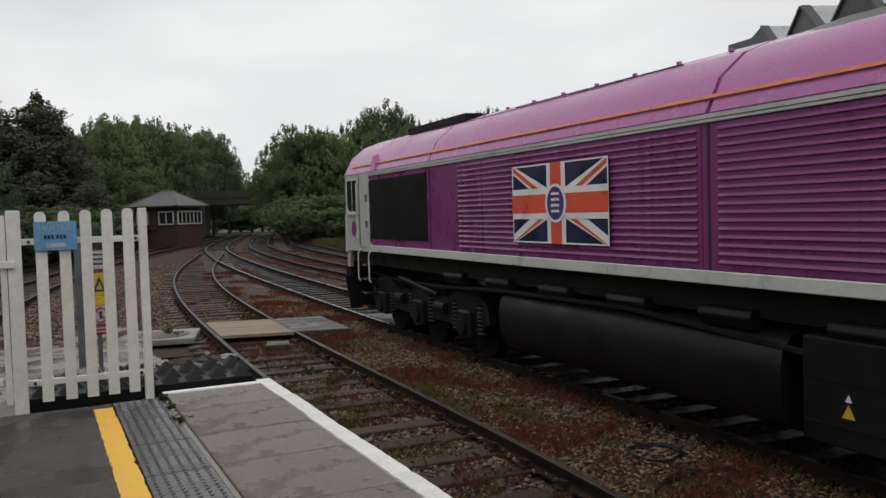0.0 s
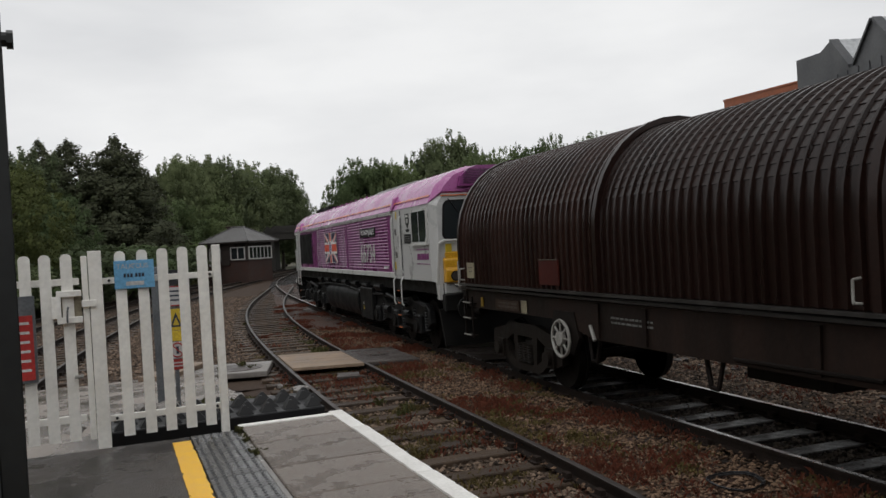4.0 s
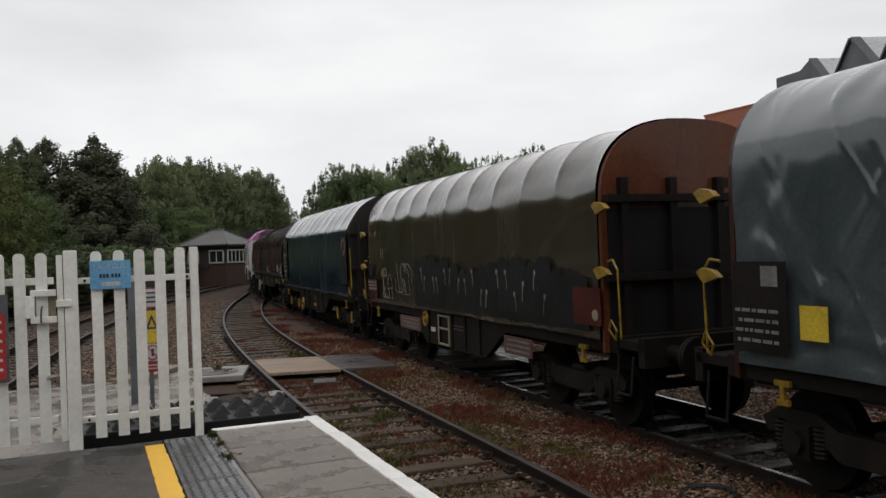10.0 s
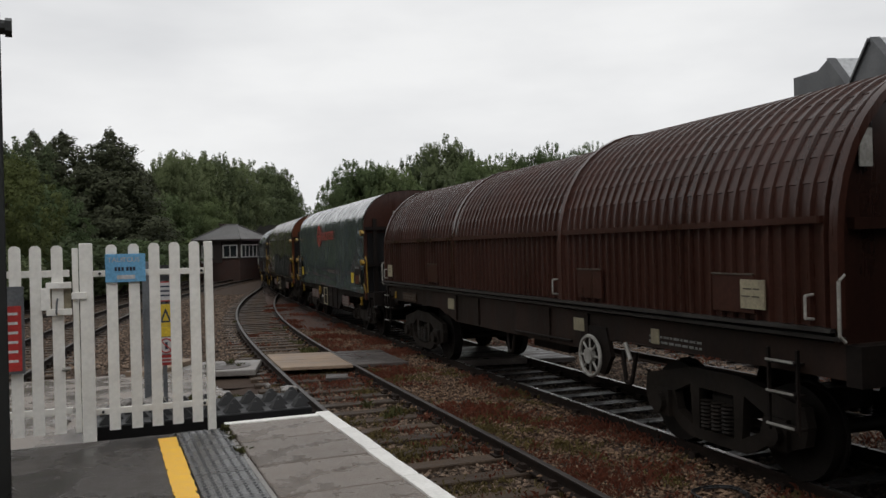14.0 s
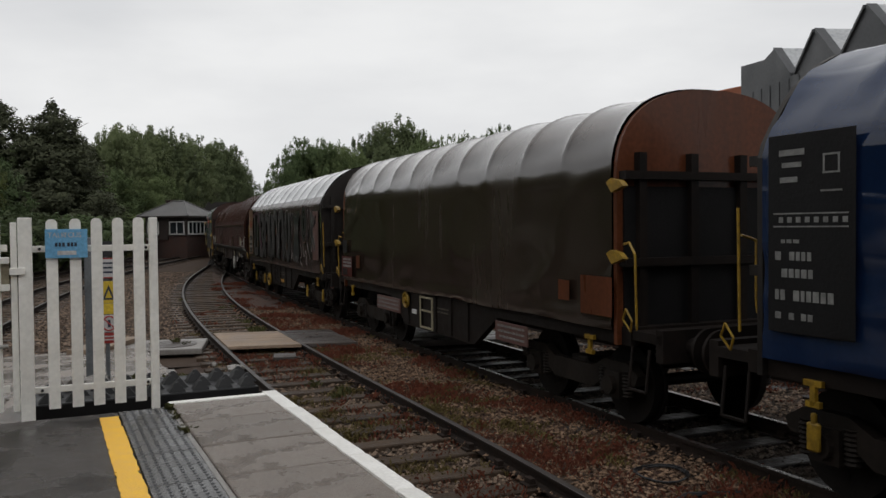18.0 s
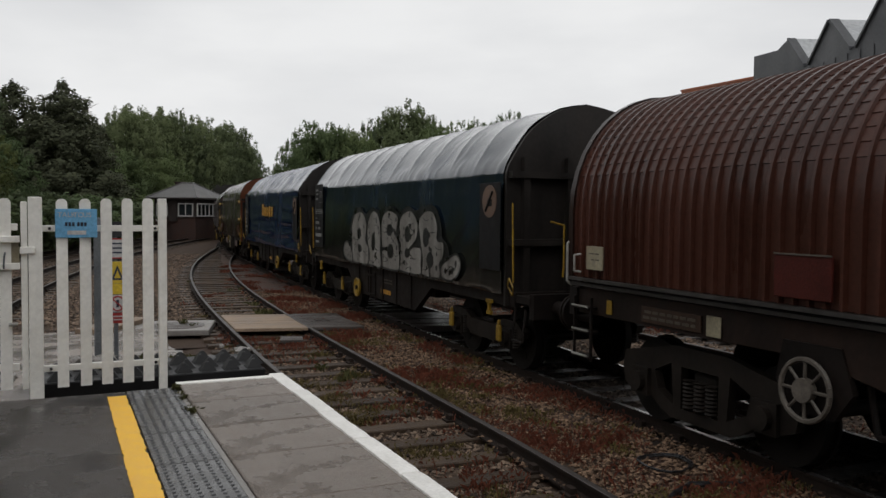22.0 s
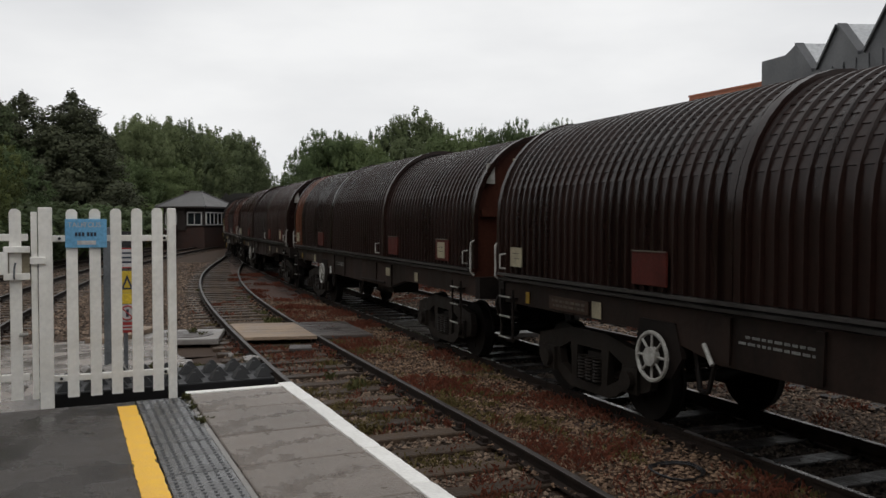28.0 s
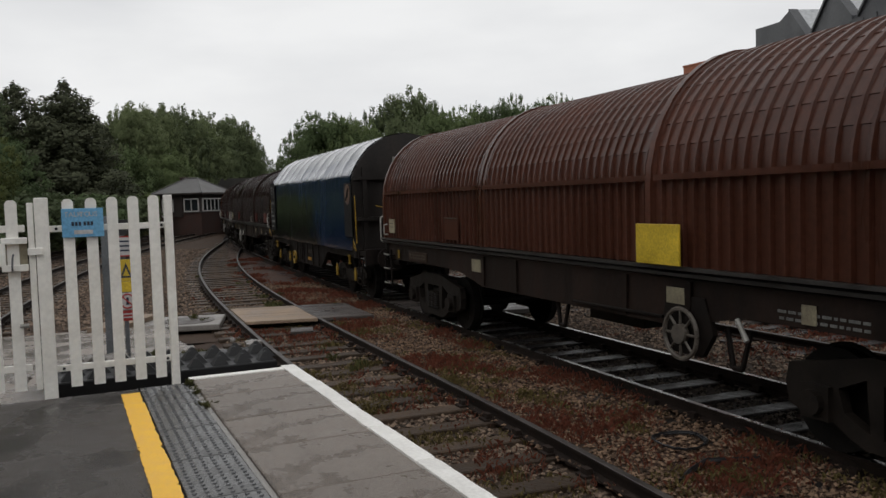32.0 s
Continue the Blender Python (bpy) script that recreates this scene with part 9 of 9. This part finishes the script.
def tuft_mesh(seed, material, blades=26, h=0.16, spread=0.14, width=0.010):
    rg = np.random.default_rng(seed)
    verts, faces = [], []
    for _ in range(blades):
        a, l = rg.uniform(0, 6.28), h * rg.uniform(0.4, 1.1)
        r = spread * rg.uniform(0, 1) ** 0.6
        bx, by = r * math.cos(rg.uniform(0, 6.28)), r * math.sin(rg.uniform(0, 6.28))
        dx, dy, w = math.cos(a), math.sin(a), width * rg.uniform(0.6, 1.6)
        o = len(verts)
        k = rg.uniform(0.3, 1.0)
        verts += [(bx - dy * w, by + dx * w, 0), (bx + dy * w, by - dx * w, 0), (bx + dx * l * 0.4 * k + dy * w, by + dy * l * 0.4 * k - dx * w, l * 0.7), (bx + dx * l * k, by + dy * l * k, l * 0.85), (bx + dx * l * 0.4 * k - dy * w, by + dy * l * 0.4 * k + dx * w, l * 0.7)]
        faces.append((o, o + 1, o + 2, o + 3, o + 4))
    return verts, faces


def weeds(name, spots, seed, material, label, h, spread, blades=22, width=0.010):
    rg = np.random.default_rng(seed)
    V, Fc = [], []
    kinds = [tuft_mesh(seed + k, material, blades, h, spread, width) for k in range(5)]
    for p in spots:
        verts, faces = kinds[rg.integers(0, 5)]
        a, s2 = rg.uniform(0, 6.28), rg.uniform(0.5, 1.4)
        c, d = math.cos(a) * s2, math.sin(a) * s2
        o = len(V)
        V += [(p[0] + x * c - y * d, p[1] + x * d + y * c, p[2] + z * s2) for x, y, z in verts]
        Fc += [tuple(i + o for i in f) for f in faces]
    return tagged(raw(name, V, Fc, material), label, "weeds", kind="stuff")


def patchy(pts, scale, cut, seed):
    rg = random.Random(seed)
    return np.array([p for p in pts if noise.noise((p[0] * scale + seed, p[1] * scale, 0.3)) > cut + rg.uniform(-0.25, 0.35)])


def build_stuff():
    mid = lambda y: (NEAR_X(y) + TRAIN_X(y)) / 2
    scatter_stones("ballast_stones_near", along(NEAR_X, 2.5, 26, -1.25, 1.35, 36000, -0.206, 1, 1.5, (0.7525,)), 0.034, 1, "loose grey-brown ballast stones between worn sleepers")
    scatter_stones("ballast_stones_middle", along(mid, 2.5, 26, -1.15, 1.15, 38000, -0.150, 2, 1.4), 0.027, 2, "loose grey-brown ballast stones between the tracks", M_STONEWARM)
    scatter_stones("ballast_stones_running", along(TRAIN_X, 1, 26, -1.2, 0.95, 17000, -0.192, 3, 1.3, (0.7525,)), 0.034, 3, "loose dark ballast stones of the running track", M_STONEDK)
    scatter_stones("ballast_stones_cess", along(TRAIN_X, 1, 30, 0.95, 4.6, 30000, -0.170, 33, 1.2), 0.034, 33, "loose grey-brown ballast stones beyond the running track")
    scatter_stones("ballast_stones_left", along(LEFT_A, 10, 40, -4.5, 4.5, 14000, -0.19, 4, 1.2, (0.7525,)), 0.045, 4, "loose ballast stones beyond the fence")
    scatter_stones("ballast_stones_side", along(NEAR_X, 18.5, 50, -5.5, -0.95, 9000, -0.195, 5, 1.3), 0.045, 5, "pale loose ballast stones beside the near track")
    red = np.concatenate([patchy(along(mid, 3, 40, -1.0, 1.1, 4200, -0.15, 6, 1.2), 0.9, 0.16, 3), patchy(along(NEAR_X, 4, 30, -1.2, 1.3, 800, -0.195, 7, 1.2), 0.9, 0.24, 8), along(NEAR_X, 14.8, 16.3, -0.9, 1.5, 60, -0.17, 31), along(NEAR_X, 19.4, 22.5, 0.9, 2.6, 70, -0.16, 32), patchy(along(TRAIN_X, 4, 60, 1.3, 7.0, 2900, -0.18, 8), 0.3, 0.0, 5)])
    weeds("red_weeds", red, 60, M_WEED, "low red-brown dying weeds on the ballast", 0.085, 0.20, 24, 0.0024)
    grn = np.concatenate([patchy(along(NEAR_X, 3, 30, -1.1, 1.1, 800, -0.19, 9), 1.0, 0.46, 12), along(NEAR_X, 11.2, 13.4, -2.1, -1.45, 16, -0.1, 10), along(NEAR_X, 20, 24, 0.3, 0.7, 8, -0.17, 11)])
    weeds("green_weeds", grn, 80, M_WEEDG, "sparse yellow-green weeds on the ballast", 0.12, 0.12, 18)
    moss = np.concatenate([patchy(along(NEAR_X, 3, 22, -1.2, 1.4, 1300, -0.185, 41, 1.3), 1.1, 0.22, 17), patchy(along(mid, 3, 20, -1.0, 1.1, 900, -0.135, 42, 1.3), 0.8, 0.28, 23)])
    weeds("moss_tufts", moss, 85, M_MOSS, "low olive-brown moss and dead grass on the ballast", 0.05, 0.16, 30, 0.006)
    joint = np.array([pu(-1.075 + random.uniform(-0.015, 0.02), v, PLAT - 0.01) for v in (3.72, 3.66, 3.6, 3.5, 3.38, 3.2, 3.05, 2.9, 2.76, 2.7, 2.66)])
    weeds("joint_weeds", joint, 90, M_WEEDG, "small weeds in the joint beside the coping slabs", 0.07, 0.035, 12)
    rough = np.array([pu(random.uniform(-1.2, -0.45), random.uniform(5.2, 6.3), 0.50) for _ in range(22)] + [(-4.55 + random.uniform(-0.36, 0.36), 17.2 + random.uniform(-0.36, 0.36), -0.03) for _ in range(5)])
    weeds("ramp_weeds", rough, 92, M_WEEDG, "straggling weeds among the rubble on the ramp", 0.11, 0.08, 12, 0.005)
    bank = np.concatenate([along(LEFT_A, 16, 80, -11, -6.0, 900, -0.22, 14), along(TRAIN_X, 30, 95, 8.5, 13, 900, -0.22, 15)])
    weeds("bank_grass", bank, 95, M_WEEDG, "rough grass along the edges of the tracks", 0.45, 0.5, 26)
    # a loose cable on the ballast
    cab = thing("loose_cable", "loose black cable lying on the ballast between the tracks", "cable")
    s = B()
    for turn in range(2):
        r = 0.24 + 0.02 * turn
        pts = [(2.58 + r * math.cos(0.42 * i), 7.93 + r * 1.1 * math.sin(0.42 * i), -0.12 + 0.012 * turn + 0.01 * math.sin(i)) for i in range(16)]
        tube(s, pts, 0.011, 6)
    tagged(part("coil", s, M_BLACK, cab, smooth=True), kind="stuff")
    hose = thing("rubber_hose", "thick black rubber hose end lying on the ballast", "hose")
    s = B()
    tube(s, [(2.24, 6.85, -0.14), (2.38, 7.02, -0.11), (2.60, 7.26, -0.11), (3.11, 7.30, -0.13)], 0.028, 8)
    part("hose", s, M_BLACK, hose, smooth=True)


build_stuff()


# ---- how the train moves: metres that its nose has gone past the near mark, second by second ----
NOSE = [11.29, 15.53, 19.98, 24.62, 29.47, 34.51, 39.76, 45.20, 50.85, 56.68, 62.70, 68.87, 75.21, 81.69, 88.31, 95.06, 101.95, 108.97, 116.11, 123.36, 130.74, 138.22, 145.83, 153.54, 161.37, 169.30, 177.34, 185.47, 193.69, 201.99, 210.37, 218.83, 227.38]
_ys = np.arange(-420.0, 420.0, 0.2)
_xs = np.array([TRAIN_X(y) for y in _ys])
_ss = np.concatenate([[0], np.cumsum(np.hypot(np.diff(_xs), np.diff(_ys)))])
_ss -= np.interp(8.0, _ys, _ss)


def nose_at(t):
    """The nose's way at t seconds, smooth between the whole seconds."""
    i = min(max(int(t), 1), 30)
    u = t - i
    a, b, c, d = NOSE[i - 1], NOSE[i], NOSE[i + 1], NOSE[min(i + 2, 32)]
    if i + 2 > 32:
        d = 2 * c - b + 0.08
    return (a * u * (u - 1) * (u - 2) / -6 + b * (u + 1) * (u - 1) * (u - 2) / 2 + c * (u + 1) * u * (u - 2) / -2 + d * (u + 1) * u * (u - 1) / 6)


def on_track(s):
    return Vector((float(np.interp(s, _ss, _xs)), float(np.interp(s, _ss, _ys)), 0.0))


def vehicle_pose(s, half):
    s += 0.02
    a, b = on_track(s + half), on_track(s - half)
    m = (a + b) / 2
    return pose(m.x, m.y, 0.0, 0, 0, math.degrees(math.atan2(b.y - a.y, b.x - a.x)) + 180)


def motions():
    times = [0.5 * k for k in range(65)]
    for ob, off, half in TRAIN:
        walk(ob, [(t, vehicle_pose(nose_at(t) - off, half)) for t in times])
    # the wheels turn while they pass the platform
    for ob, owner, x, r, k in WHEELS:
        off = next(o for v, o, _ in TRAIN if v == owner)
        first = next((t for t in np.arange(0, 32, 0.25) if nose_at(t) - off + x > -6), None)
        if first is None:
            continue
        rows, t = [], float(first)
        if t > 0:
            rows.append((0.0, pose(x, 0, r)))
        s0 = nose_at(t)
        while t < 32 and nose_at(t) - off + x < 20:
            rows.append((t, pose(x, 0, r, 0, math.degrees((nose_at(t) - s0) / r) % 360, 0)))
            t += 2 / 30
        if len(rows) < 3:
            continue
        if rows[-1][0] < 32:
            rows.append((32.0, rows[-1][1]))
        walk(ob, rows)


motions()
